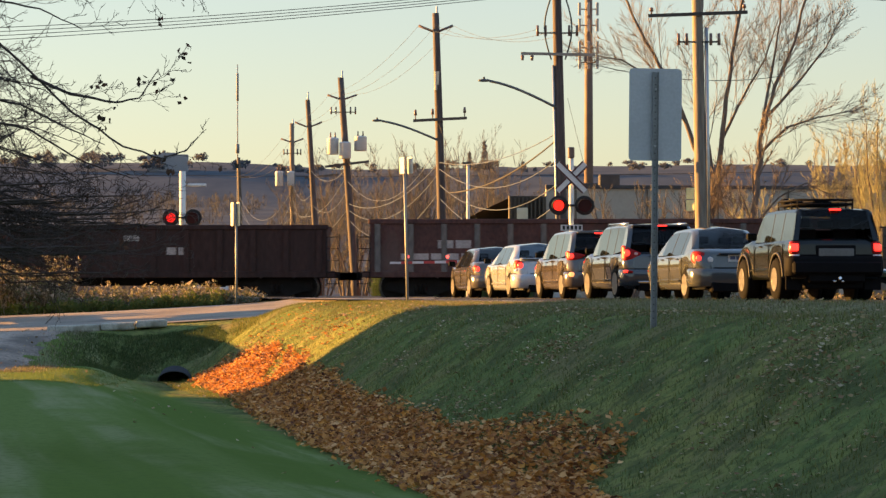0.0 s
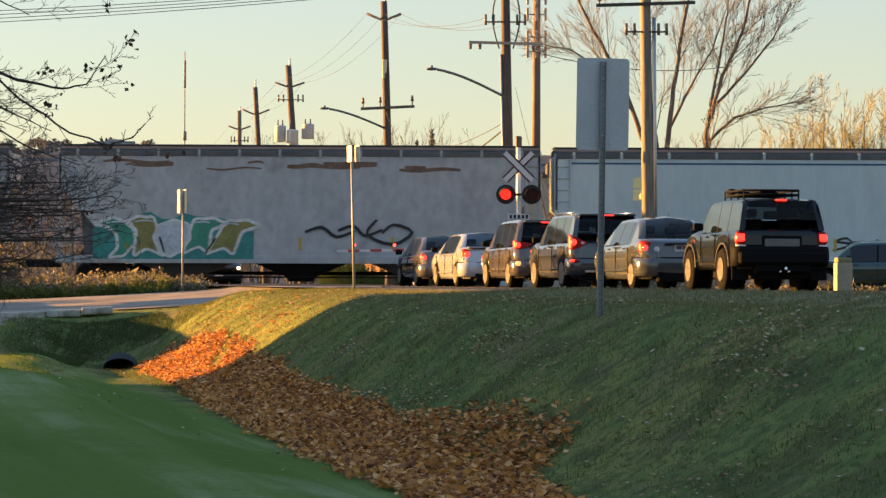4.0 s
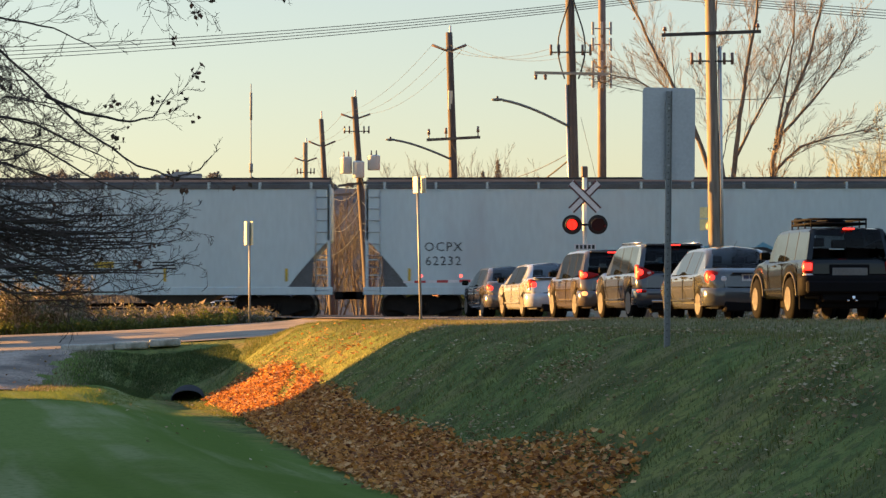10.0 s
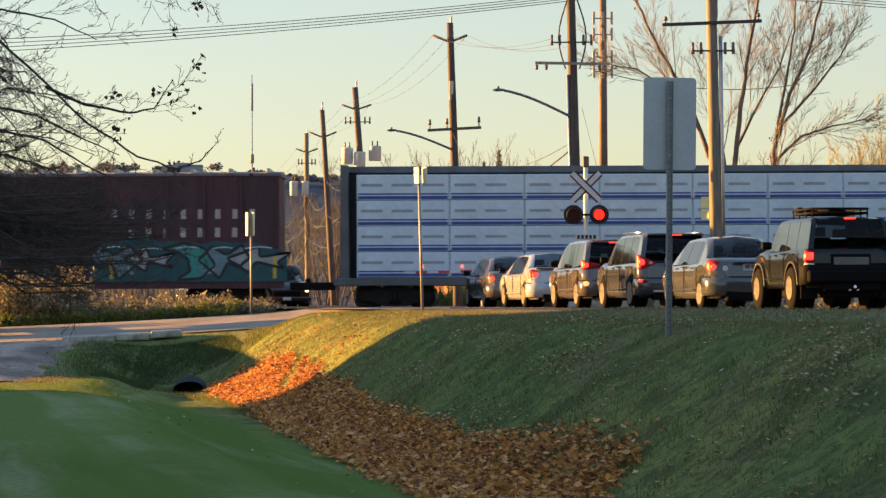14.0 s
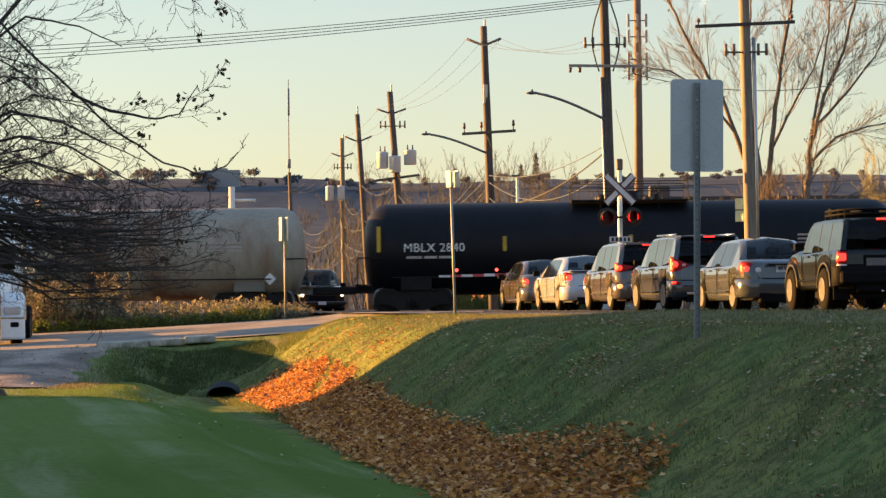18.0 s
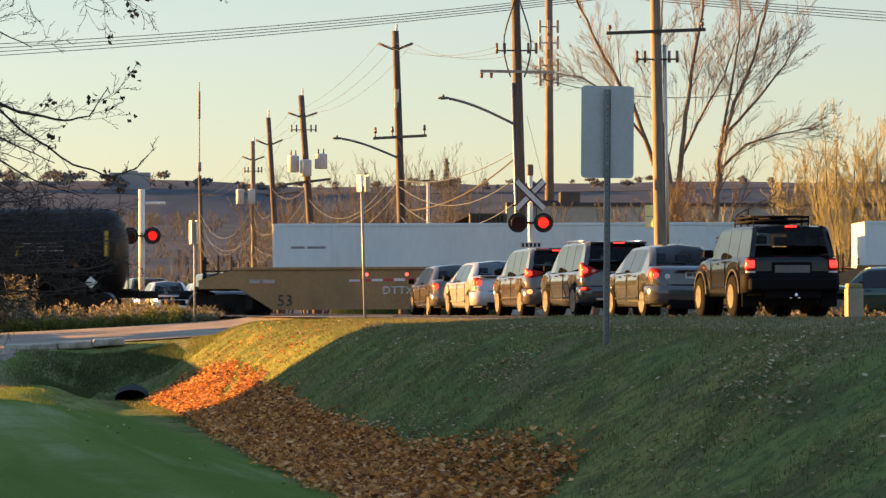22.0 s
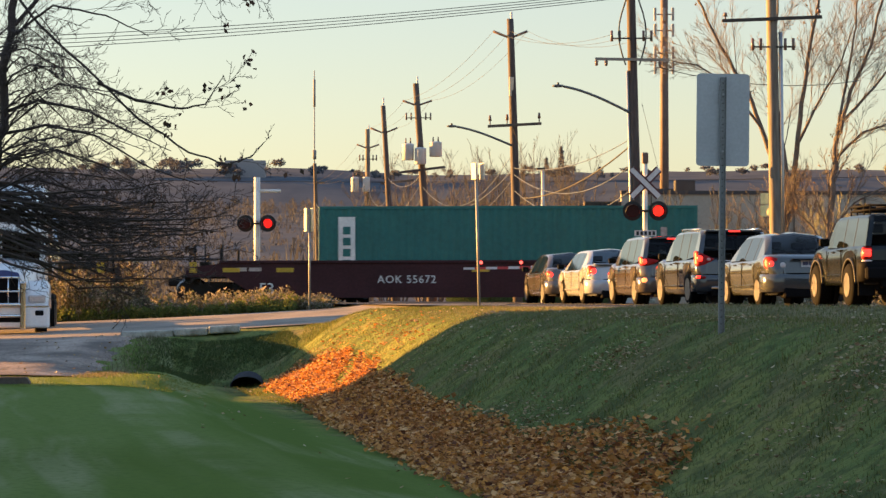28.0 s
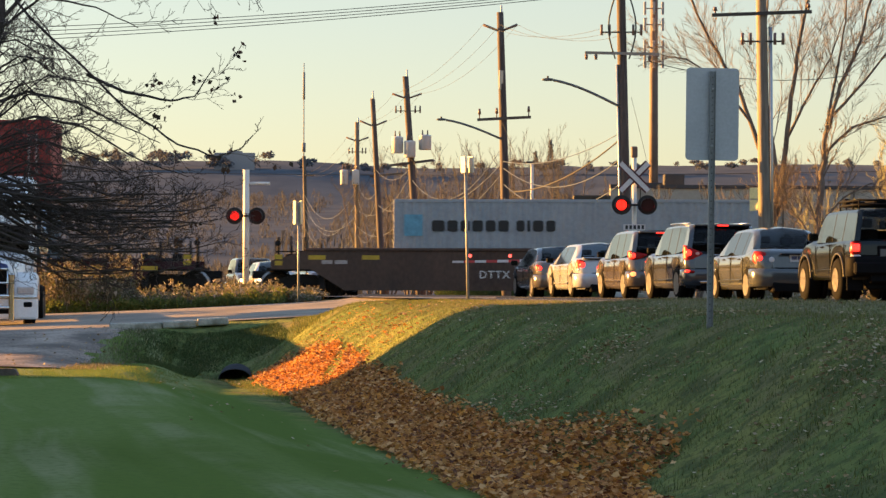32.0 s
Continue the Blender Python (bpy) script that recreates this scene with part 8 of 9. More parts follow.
impala = car("sedan", "silver sedan with round lit tail lamps", on_lane(73.8, 2.87), 5.05, 1.86, 1.46, 0.96, 1.07, 0.92, (0.8, 1.55, 2.85, 3.75), (1.05, 3.85), 0.34, SILVER,
             (([(0.56, 0.82), (0.66, 0.74), (0.84, 0.72), (1.0, 0.76), (1.05, 0.9), (1.0, 1.02), (0.84, 1.03), (0.66, 0.97)], 0.006, TAIL_RED, "tail_lamp"), (disc(0.77, 0.88, 0.085), 0.02, TAIL_ON, "lit_bulb"), (disc(0.90, 0.76, 0.04), 0.02, TAIL_CLEAR, "reverse_lamp")))
bm = bmesh.new()
box(bm, -0.75, 0.75, 0.04, 0.3, 1.055, 1.085, 0.012)
sp = part("spoiler", bm, SILVER, impala)
car("sedan", "charcoal grey sedan waiting first at the gate", on_lane(79.3, 1.82), 4.6, 1.82, 1.45, 0.94, 1.04, 0.9, (0.7, 1.5, 2.7, 3.5), (1.0, 3.7), 0.33, CHARCOAL,
                (([(0.56, 0.80), (0.72, 0.74), (0.96, 0.75), (1.04, 0.86), (0.96, 0.95), (0.74, 0.92)], 0.006, TAIL_RED, "tail_lamp"), (disc(0.80, 0.83, 0.07), 0.02, TAIL_ON, "lit_bulb")))

# traffic waiting beyond the railway, facing this way
def oncoming(name, label, y, n, L, Wd, H, body, r=0.35, tall=False, base=-0.13):
    x = on_road(n, 0)[0] + (y - EDGE_Y) * -LEAN
    c = car(name, label, pose(x + DX * L, y + DY * L, base, 0, 0, 11.7 + 180), L, Wd, H, 1.05 if tall else 0.95, 1.06 if tall else 0.98, 1.06 if tall else 0.88, (0.14, 0.5, L - 2.1, L - 1.4) if tall else (0.7, 1.35, L - 1.95, L - 1.2), (0.95, L - 0.9), r, body, ((quad(0.6, 0.95, 0.8, 0.95), 0.006, TAIL_RED, "tail_lamp"),), 0.23, 0.25, 0.6 if tall else 0.2)
    for s in (-1, 1):
        bm = bmesh.new()
        tube(bm, (s * Wd * 0.39, L - 0.1, 0.74), (s * Wd * 0.39, L + 0.02, 0.74), 0.07, 0.065, 16)
        part("headlight", bm, HEAD_ON, c, "glowing headlight")
    bm = bmesh.new()
    box(bm, -Wd * 0.27, Wd * 0.27, L - 0.05, L + 0.01, 0.5, 0.72, 0.02)
    part("grille", bm, BLACK_TRIM, c)
    bm = bmesh.new()
    box(bm, -Wd * 0.48, Wd * 0.48, L - 0.12, L + 0.06, 0.36, 0.5, 0.03)
    part("front_bumper", bm, body, c)
    bm = bmesh.new()
    box(bm, -0.15, 0.15, L + 0.06, L + 0.07, 0.38, 0.5)
    part("number_plate", bm, PLATE, c)
    return c


oncoming("pickup", "dark pickup waiting beyond the track with headlights on", 101.5, -2.8, 5.0, 1.9, 1.7, paint("dark_pickup_paint", (0.02, 0.016, 0.016)), 0.37, True)
oncoming("sedan", "pale sedan waiting beyond the track with headlights on", 109.5, -1.6, 4.6, 1.8, 1.45, paint("white_paint", (0.6, 0.6, 0.6), 0.1))
oncoming("suv", "dark SUV waiting beyond the track with headlights on", 117, -1.7, 4.7, 1.85, 1.7, NAVY, 0.36, True)
def stood(name, label, x, y, turn, L, Wd, H, body, tall=False):
    """A parked vehicle in the yard beyond the railway."""
    return car(name, label, pose(x, y, float(ground_z(x, y)) + 0.03, 0, 0, turn), L, Wd, H, 1.05 if tall else 0.95, 1.06 if tall else 0.98, 1.06 if tall else 0.88, (0.14, 0.4, L - 1.5, L - 0.9) if tall else (0.7, 1.35, L - 1.95, L - 1.2), (0.95, L - 0.9), 0.34, body, ((quad(0.6, 0.9, 0.8, 0.95), 0.006, TAIL_RED, "tail_lamp"),), 0.23, 0.24, 0.6 if tall else 0.2)


stood("sedan", "white sedan parked in the yard beyond the track", -9.0, 121, 190, 4.6, 1.8, 1.45, MATS["white_paint"])
parked = car("hatchback", "dark teal car parked beyond the verge", pose(15.9, 77.0, float(ground_z(15.9, 77)), 0, 0, 78), 4.4, 1.78, 1.42, 0.9, 0.98, 0.9, (0.5, 1.1, 2.6, 3.3), (0.9, 3.5), 0.32, paint("dark_teal_paint", (0.012, 0.05, 0.05)), ((quad(0.6, 0.95, 0.75, 0.9), 0.006, TAIL_RED, "tail_lamp"),))

# ---- white long-nosed lorry on the side road ----
TRUCK_WHITE = mat("lorry_white", (0.82, 0.83, 0.84), 0.35, var=0.08, scale=1.2, coat=0.5)


def lorry(m):
    """The front faces -y."""
    c = thing("lorry", "white long-nosed lorry tractor with chrome grille", "lorry", "vehicles", m)
    bm = bmesh.new()
    rings = []
    for y, w, z0, z1 in ((0.12, 0.52, 0.75, 1.45), (0.3, 0.66, 0.7, 1.62), (1.0, 0.82, 0.7, 1.72), (1.9, 0.98, 0.7, 1.86)):
        rings.append([(-w, y, z0), (-w, y, z1 - 0.2), (-w * 0.8, y, z1 - 0.04), (0, y, z1), (w * 0.8, y, z1 - 0.04), (w, y, z1 - 0.2), (w, y, z0)])
    loft(bm, rings)
    part("bonnet", bm, TRUCK_WHITE, c)
    for s in (-1, 1):
        bm = bmesh.new()
        rings = []
        for y, z, k in ((0.05, 0.72, 0.7), (0.12, 1.05, 0.95), (0.5, 1.28, 1.0), (1.2, 1.3, 1.0), (1.7, 1.1, 1.0), (1.85, 0.75, 0.95)):
            a, b = s * 0.5, s * 1.2 * (0.92 + 0.08 * k)
            rings.append([(a, y, 0.55), (a, y, z), (b * 0.93, y, z), (b, y, z - 0.12), (b, y, 0.62 if y in (0.05, 1.85) else max(0.62, z - 0.35))])
        loft(bm, rings)
        f = part("fender", bm, TRUCK_WHITE, c)
        bm = bmesh.new()
        box(bm, min(s * 0.72, s * 1.12), max(s * 0.72, s * 1.12), 0.0, 0.12, 0.76, 0.94, 0.03)
        part("headlight", bm, TAIL_CLEAR, f, "clear glass headlight")
        wheel(c, s * 0.98, 1.0, 0.5, 0.28, s)
        for y in (4.6, 5.9):
            wheel(c, s * 0.95, y, 0.5, 0.5, s)
        bm = bmesh.new()
        tube(bm, (s * 1.28, 2.35, 1.3), (s * 1.28, 2.35, 2.9), 0.07, seg=12)
        part("exhaust_pipe", bm, CHROME, c)
        bm = bmesh.new()
        box(bm, min(s * 1.18, s * 1.4), max(s * 1.18, s * 1.4), 1.75, 1.83, 1.75, 2.25, 0.03)
        part("mirror", bm, CHROME, c)
        bm = bmesh.new()
        box(bm, s * 0.98 - 0.1, s * 0.98 + 0.1, -0.12, -0.06, 0.46, 0.58, 0.02)
        part("fog_lamp", bm, BLACK_TRIM, c)
        bm = bmesh.new()
        box(bm, s * 0.60 - 0.07, s * 0.60 + 0.07, -0.24, -0.16, 0.12, 1.25, 0.03, 2)
        part("guard_post", bm, CHROME, c)
    bm = bmesh.new()
    box(bm, -1.22, 1.22, -0.1, 0.16, 0.17, 0.68, 0.05, 2)
    part("bumper", bm, TRUCK_WHITE, c)
    bm = bmesh.new()
    box(bm, -0.56, 0.56, -0.108, -0.09, 0.30, 0.42, 0.006)
    part("bumper_slot", bm, BLACK_TRIM, c)
    bm = bmesh.new()
    box(bm, -1.2, 1.2, -0.115, -0.09, 0.655, 0.70, 0.008)
    part("bumper_trim", bm, CHROME, c)
    bm = bmesh.new()
    box(bm, -0.5, 0.5, 0.02, 0.14, 0.72, 1.36, 0.02)
    g = part("grille", bm, BLACK_TRIM, c)
    for x in (-0.5, -0.25, 0, 0.25, 0.5):
        bm = bmesh.new()
        tube(bm, (x, 0.0, 0.70), (x, 0.0, 1.36), 0.022, seg=8)
        part("grille_bar", bm, CHROME, g)
    for z in (0.70, 1.03, 1.36):
        bm = bmesh.new()
        tube(bm, (-0.52, 0.0, z), (0.52, 0.0, z), 0.03, seg=8)
        part("grille_bar", bm, CHROME, g)
    bm = bmesh.new()
    slab(bm, [(-0.52, 1.38), (0.52, 1.38), (0.48, 1.47), (0.2, 1.53), (-0.2, 1.53), (-0.48, 1.47)], 0.03, 0.16)
    part("grille_crown", bm, mat("crown_blue", (0.03, 0.06, 0.22), 0.4), g, "dark blue panel over the grille")
    for z in (0.45, 0.72):
        bm = bmesh.new()
        tube(bm, (-0.62, -0.2, z), (0.62, -0.2, z), 0.04, seg=8)
        part("guard_bar", bm, CHROME, c)
    bm = bmesh.new()
    slab(bm, [(-1.05, 1.3), (1.05, 1.3), (1.05, 2.55), (0.95, 2.7), (-0.95, 2.7), (-1.05, 2.55)], 1.9, 4.0)
    part("cab", bm, TRUCK_WHITE, c)
    bm = bmesh.new()
    box(bm, -0.93, 0.93, 1.85, 1.9, 1.84, 2.42, 0.02)
    glass = part("windscreen", bm, GLASS, c)
    bm = bmesh.new()
    box(bm, -0.02, 0.02, 1.84, 1.85, 1.84, 2.42)
    part("screen_divider", bm, TRUCK_WHITE, glass)
    bm = bmesh.new()
    box(bm, -0.95, 0.95, 1.72, 2.0, 2.44, 2.5, 0.02)
    part("sun_visor", bm, TRUCK_WHITE, c)
    bm = bmesh.new()
    rings = []
    for y, w, z in ((1.98, 0.86, 2.72), (2.15, 0.95, 3.0), (2.45, 1.02, 3.35), (2.9, 1.06, 3.6), (3.5, 1.08, 3.72), (4.3, 1.08, 3.74)):
        rings.append([(-w, y, 2.6), (-w, y, z - 0.22), (-w * 0.86, y, z - 0.05), (0, y, z), (w * 0.86, y, z - 0.05), (w, y, z - 0.22), (w, y, 2.6)])
    loft(bm, rings)
    part("roof_fairing", bm, TRUCK_WHITE, c, "tall white sleeper roof")
    bm = bmesh.new()
    box(bm, -0.4, 0.4, 0.5, 6.6, 0.5, 0.8)
    part("chassis", bm, BLACK_TRIM, c)
    return c


lx, ly = -12.2, 64.3
lorry(pose(lx, ly, float(ground_z(lx, ly)) + 0.03, 0, 0, 8))

# ---- buildings and masts beyond the railway ----
BEIGE = mat("beige_cladding", (0.36, 0.33, 0.28), 0.75, var=0.1, scale=0.4, fine=6, dirt=(0.28, 0.25, 0.21), dirt_at=0.6, dirt_scale=0.3)
BROWN_CLAD = mat("brown_cladding", (0.075, 0.062, 0.045), 0.75, var=0.15, scale=0.5, fine=6)
BRICK = mat("orange_brick", (0.125, 0.05, 0.025), 0.85, var=0.25, scale=0.8, fine=7)
ROOF_DARK = mat("dark_roof_edge", (0.05, 0.048, 0.05), 0.8, var=0.2)


def prism_wall(bm, a, b, thick, z0, z1):
    """An upright wall from a to b."""
    a, b = Vector((*a, 0)), Vector((*b, 0))
    n = (b - a).cross(Vector((0, 0, 1))).normalized() * thick
    vs = [bm.verts.new(p + Vector((0, 0, z))) for z in (z0, z1) for p in (a, b, b - n, a - n)]
    for f in ((0, 1, 2, 3), (7, 6, 5, 4), (0, 4, 5, 1), (1, 5, 6, 2), (2, 6, 7, 3), (3, 7, 4, 0)):
        bm.faces.new([vs[i] for i in f])


GZ = float(ground_z(10, 150))
works = thing("industrial_building", "long low beige and brown industrial building with dark roof edge", "building")
bm = bmesh.new()
prism_wall(bm, (5.6, 148.4), (34, 152), 0.3, GZ, 5.75)
part("front_wall", bm, BEIGE, works, "beige metal wall")
bm = bmesh.new()
prism_wall(bm, (3.6, 148), (5.6, 148.3), 0.3, GZ, 5.35)
part("brown_wall", bm, BROWN_CLAD, works, "brown ribbed corner wall")
for k in range(9):
    bm = bmesh.new()
    box(bm, 3.65 + k * 0.22, 3.73 + k * 0.22, 147.9, 148.02 + 0.03 * k, GZ, 5.3)
    part("cladding_rib", bm, BROWN_CLAD, works)
bm = bmesh.new()
prism_wall(bm, (-1.7, 190), (3.6, 148), 0.3, GZ, 3.9)
part("side_wall", bm, BRICK, works, "orange brick side wall")
bm = bmesh.new()
vs = [bm.verts.new(p) for p in ((3.7, 148.2, 5.3), (34, 152.1, 5.6), (34, 200, 5.6), (-1.4, 190, 3.86))]
bm.faces.new(vs)
part("roof", bm, ROOF_DARK, works)
bm = bmesh.new()
prism_wall(bm, (5.6, 148.3), (34, 151.9), 0.4, 5.75, 5.95)
part("roof_edge", bm, ROOF_DARK, works)
for k in range(6):
    x = 7.2 + k * 3.9
    bm = bmesh.new()
    box(bm, x, x + 0.05, 148.2 + (x - 5.6) * 0.127, 148.45 + (x - 5.6) * 0.127, GZ, 5.7)
    part("wall_seam", bm, BROWN_CLAD, works)
bm = bmesh.new()
box(bm, 4.0, 4.6, 147.8, 147.88, 3.6, 4.7, 0.02)
part("wall_sign", bm, mat("pale_wall_sign", (0.6, 0.55, 0.4), 0.6), works)
bm = bmesh.new()
box(bm, 8.6, 9.7, 150, 151.5, 5.9, 6.6, 0.04)
part("roof_unit", bm, ROOF_DARK, works, "dark rooftop unit")

RUSTY = mat("brown_mast_paint", (0.15, 0.105, 0.085), 0.7, var=0.25)
mono = thing("phone_mast", "tall slim brown phone mast with antennas", "mast", "", pose(9.05, 170, GZ))
bm = bmesh.new()
tube(bm, (0, 0, 0), (0.05, 0, 26), 0.32, 0.2, 14)
part("shaft", bm, RUSTY, mono)
for z in (14.9, 15.8, 17.2, 18.2):
    for s in (-1, 0, 1):
        bm = bmesh.new()
        box(bm, s * 0.55 - 0.08, s * 0.55 + 0.08, -0.55, -0.4, z - 0.4, z + 0.4, 0.02)
        part("antenna", bm, mat("antenna_grey", (0.4, 0.36, 0.33), 0.6), mono)
    bm = bmesh.new()
    tube(bm, (-0.6, -0.35, z), (0.6, -0.35, z), 0.04, seg=6)
    tube(bm, (0, 0, z), (0, -0.35, z), 0.04, seg=6)
    part("antenna_bracket", bm, RUSTY, mono)
bm = bmesh.new()
box(bm, -0.6, 0.6, -0.7, -0.3, 6.2, 7.4, 0.03)
part("equipment_box", bm, ROOF_DARK, mono)

radio = thing("radio_mast", "thin distant lattice radio mast", "mast", "", pose(-44.9, 600, -1))
MAST = mat("dull_mast_grey", (0.22, 0.22, 0.22), 0.8)
bm = bmesh.new()
tube(bm, (0, 0, 0), (0, 0, 51), 0.2, 0.1, 8)
part("shaft", bm, MAST, radio)
for z0, z1, rr in ((31.5, 33.5, 0.42), (43, 49, 0.26)):
    bm = bmesh.new()
    tube(bm, (0, 0, z0), (0, 0, z1), rr, seg=8)
    part("antenna", bm, MAST, radio)

lamp_post = thing("lamp_post", "slim pale steel lamp post", "lamp post", "", pose(1.16, 125, GZ))
bm = bmesh.new()
tube(bm, (0, 0, 0), (0, 0, 6.5), 0.09, 0.07, 10)
part("post", bm, mat("pale_post_paint", (0.6, 0.58, 0.54), 0.5), lamp_post)
bm = bmesh.new()
box(bm, -0.28, 0.12, -0.1, 0.1, 6.5, 6.62, 0.02)
part("lamp_head", bm, BRACKET, lamp_post)

# plain walls added out of view, closing the place behind and blocking low sun
bm = bmesh.new()
box(bm, -90, 90, -19, -18, -2, 6)
tagged(part("wall_south", bm, mat("dark_timber_wall", (0.035, 0.035, 0.035), 0.9, var=0.3)), "plain dark wall closing the place behind", "wall", kind="structure")
# unseen wall, placed only to throw shade over the ditch bank
bm = bmesh.new()
box(bm, -12.75, -12.45, 55.4, 62.1, -1.6, 0.24)
tagged(part("wall_west", bm, BRICK), "low plain brick wall added out of view to shade the ditch bank", "wall", kind="structure")

# house added unseen at the left to keep the sun off the lawn
house = thing("neighbouring_house", "plain gabled brick house added out of view to shade the lawn", "house")
bm = bmesh.new()
box(bm, -40, -30, 2, 54.4, -1.6, 6.2)
part("wall", bm, BRICK, house)
bm = bmesh.new()
rings = [[(-40.4, y, 6.2), (-35, y, 9.0), (-29.6, y, 6.2)] for y in (1.6, 54.3)]
loft(bm, rings, smooth=False)
part("roof", bm, ROOF_DARK, house)

# ---- trees ----
BARK = mat("grey_brown_bark", (0.135, 0.108, 0.088), 0.9, var=0.35, scale=3, fine=20, bump=0.5, streak=3)
TWIG = mat("brown_twig", (0.135, 0.112, 0.095), 0.9, var=0.2)
NEAR_BARK = mat("dark_near_bark", (0.07, 0.05, 0.043), 0.9, var=0.4, scale=6, fine=40, bump=0.4)
GOLD_TWIG = mat("golden_willow_twig", (0.23, 0.225, 0.13), 0.9, var=0.25)
RED_TWIG = mat("grey_brown_twig", (0.055, 0.055, 0.06), 0.9, var=0.25)


class Wood:
    """Collects tapered limbs of few sides into one mesh."""

    def __init__(self):
        self.v, self.f = [], []

    def limb(self, pts, radii, seg):
        rings = []
        for k, (p, r) in enumerate(zip(pts, radii)):
            d = (pts[min(k + 1, len(pts) - 1)] - pts[max(k - 1, 0)])
            d = d.normalized() if d.length > 1e-6 else Vector((0, 0, 1))
            a = d.cross(Vector((0.3, 1, 0.1))).normalized()
            b = d.cross(a)
            i = len(self.v)
            for j in range(seg):
                w = math.tau * j / seg
                q = p + r * (math.cos(w) * a + math.sin(w) * b)
                self.v.append((q.x, q.y, q.z))
            rings.append(i)
        for i, j in zip(rings, rings[1:]):
            for k in range(seg):
                m = (k + 1) % seg
                self.f.append((i + k, i + m, j + m, j + k))

    def mesh(self, name, material, parent, label=""):
        me = bpy.data.meshes.new(name)
        me.from_pydata(self.v, [], self.f)
        me.materials.append(material)
        me.polygons.foreach_set("use_smooth", [True] * len(self.f))
        o = new(name, me)
        o.parent = parent
        if label:
            o["label"] = label
        return o


def wander(r, p, d, length, steps, bend, lift):
    pts = [p.copy()]
    d = d.normalized()
    for _ in range(steps):
        d = (d + Vector(r.normal(0, bend, 3).tolist()) + Vector((0, 0, lift))).normalized()
        p = p + d * (length / steps)
        pts.append(p.copy())
    return pts


def sprout(wood, r, pts, r0, r1, depth, span, lift, count, bend=0.16, thin=0.004, tips=None, spread_y=1.0, first=0.15, ahead=(0.35, 0.9), aside=(0.6, 1.0)):
    """Side shoots along a limb, and shoots on those."""
    for k in range(count):
        f = first + (1 - first) * (k + r.uniform(0, 1)) / count
        i = min(int(f * (len(pts) - 1)), len(pts) - 2)
        g = f * (len(pts) - 1) - i
        p = pts[i].lerp(pts[i + 1], g)
        d = (pts[i + 1] - pts[i]).normalized()
        side = Vector((r.normal(0, 1), r.normal(0, spread_y), r.normal(0, 1)))
        side = (side - side.dot(d) * d).normalized()
        way = d * r.uniform(*ahead) + side * r.uniform(*aside)
        ln = span * r.uniform(0.5, 1.2) * (1 - 0.45 * f)
        rad = max(thin, (r0 + (r1 - r0) * f) * 0.5)
        steps = 5 if depth > 1 else 4
        sub = wander(r, p, way, ln, steps, bend, lift)
        wood.limb(sub, [max(thin * 0.6, rad * (1 - 0.75 * j / steps)) for j in range(steps + 1)], 5 if rad > 0.02 else 3)
        if depth > 1:
            sprout(wood, r, sub, rad, rad * 0.3, depth - 1, ln * 0.55, lift, max(3, int(count * 0.62)), bend, thin, tips, spread_y, 0.15, ahead, aside)
        elif tips is not None:
            tips.append(sub[-1])


def guided_tree(name, label, m, stems, seed, bark, twig, depth, span, lift, count, thin, leaf=None, bend=0.16, spread_y=1.0, ahead=(0.35, 0.9), aside=(0.6, 1.0), shrub=False):
    """A bare tree grown from a few main stems given as (radius at foot, radius at tip, places)."""
    r = np.random.default_rng(seed)
    t = thing(name, label, "tree", "trees", m)
    trunk, crown, tips = Wood(), Wood(), []
    for r0, r1, pts in stems:
        line = []
        pts = [Vector(p) for p in pts]
        for a, b in zip(pts, pts[1:]):
            for k in range(4):
                line.append(a.lerp(b, k / 4) + Vector(r.normal(0, r1 * 0.8, 3).tolist()))
        line.append(pts[-1])
        if shrub:
            trunk = Wood()
        trunk.limb(line, [r0 + (r1 - r0) * k / (len(line) - 1) for k in range(len(line))], 9)
        if shrub:
            trunk.mesh("stem", bark, t)
        sprout(crown, r, line, r0 * 0.55, r1 * 0.6, depth, span, lift, count, bend, thin, tips, spread_y, 0.1 if r0 < 0.1 else 0.3, ahead, aside)
        if leaf and r0 < 0.1:
            tips += [line[-1]] * 6
    if not shrub:
        trunk.mesh("trunk", bark, t)
    crown.mesh("crown", twig, t, "bare fine branches")
    if leaf:
        material, share_of, size = leaf
        lv, lf = [], []
        for q in tips:
            if r.random() > share_of * (1.0 if name != "young_tree" else 1.0 if q.x > 1.5 and q.z > 2.55 else 0.03):
                continue
            for _ in range(int(r.integers(2, 6))):
                c = q + Vector(r.normal(0, size * 0.6, 3).tolist())
                e = Euler(r.uniform(0, 6.28, 3).tolist()).to_matrix()
                i = len(lv)
                for a, b, z in ((-0.5, 0, 0.1), (0, -0.35, 0), (0.6, 0, 0.15), (0, 0.35, 0)):
                    w = c + e @ Vector((a * size, b * size, z * size))
                    lv.append((w.x, w.y, w.z))
                lf += [(i, i + 1, i + 2), (i, i + 2, i + 3)]
        me = bpy.data.meshes.new("leaves")
        me.from_pydata(lv, [], lf)
        me.materials.append(material)
        o = new("leaves", me)
        o.parent = t
        o["label"] = "few withered dark leaves"
    return t


OLD_LEAF = island_mat("withered_leaf", [(0.06, 0.04, 0.033), (0.14, 0.07, 0.045), (0.045, 0.042, 0.03), (0.19, 0.09, 0.06)], 0.8, 0.2)
WITHERED = island_mat("tan_leaf", [(0.22, 0.14, 0.07), (0.30, 0.2, 0.1)], 0.8, 0.2)

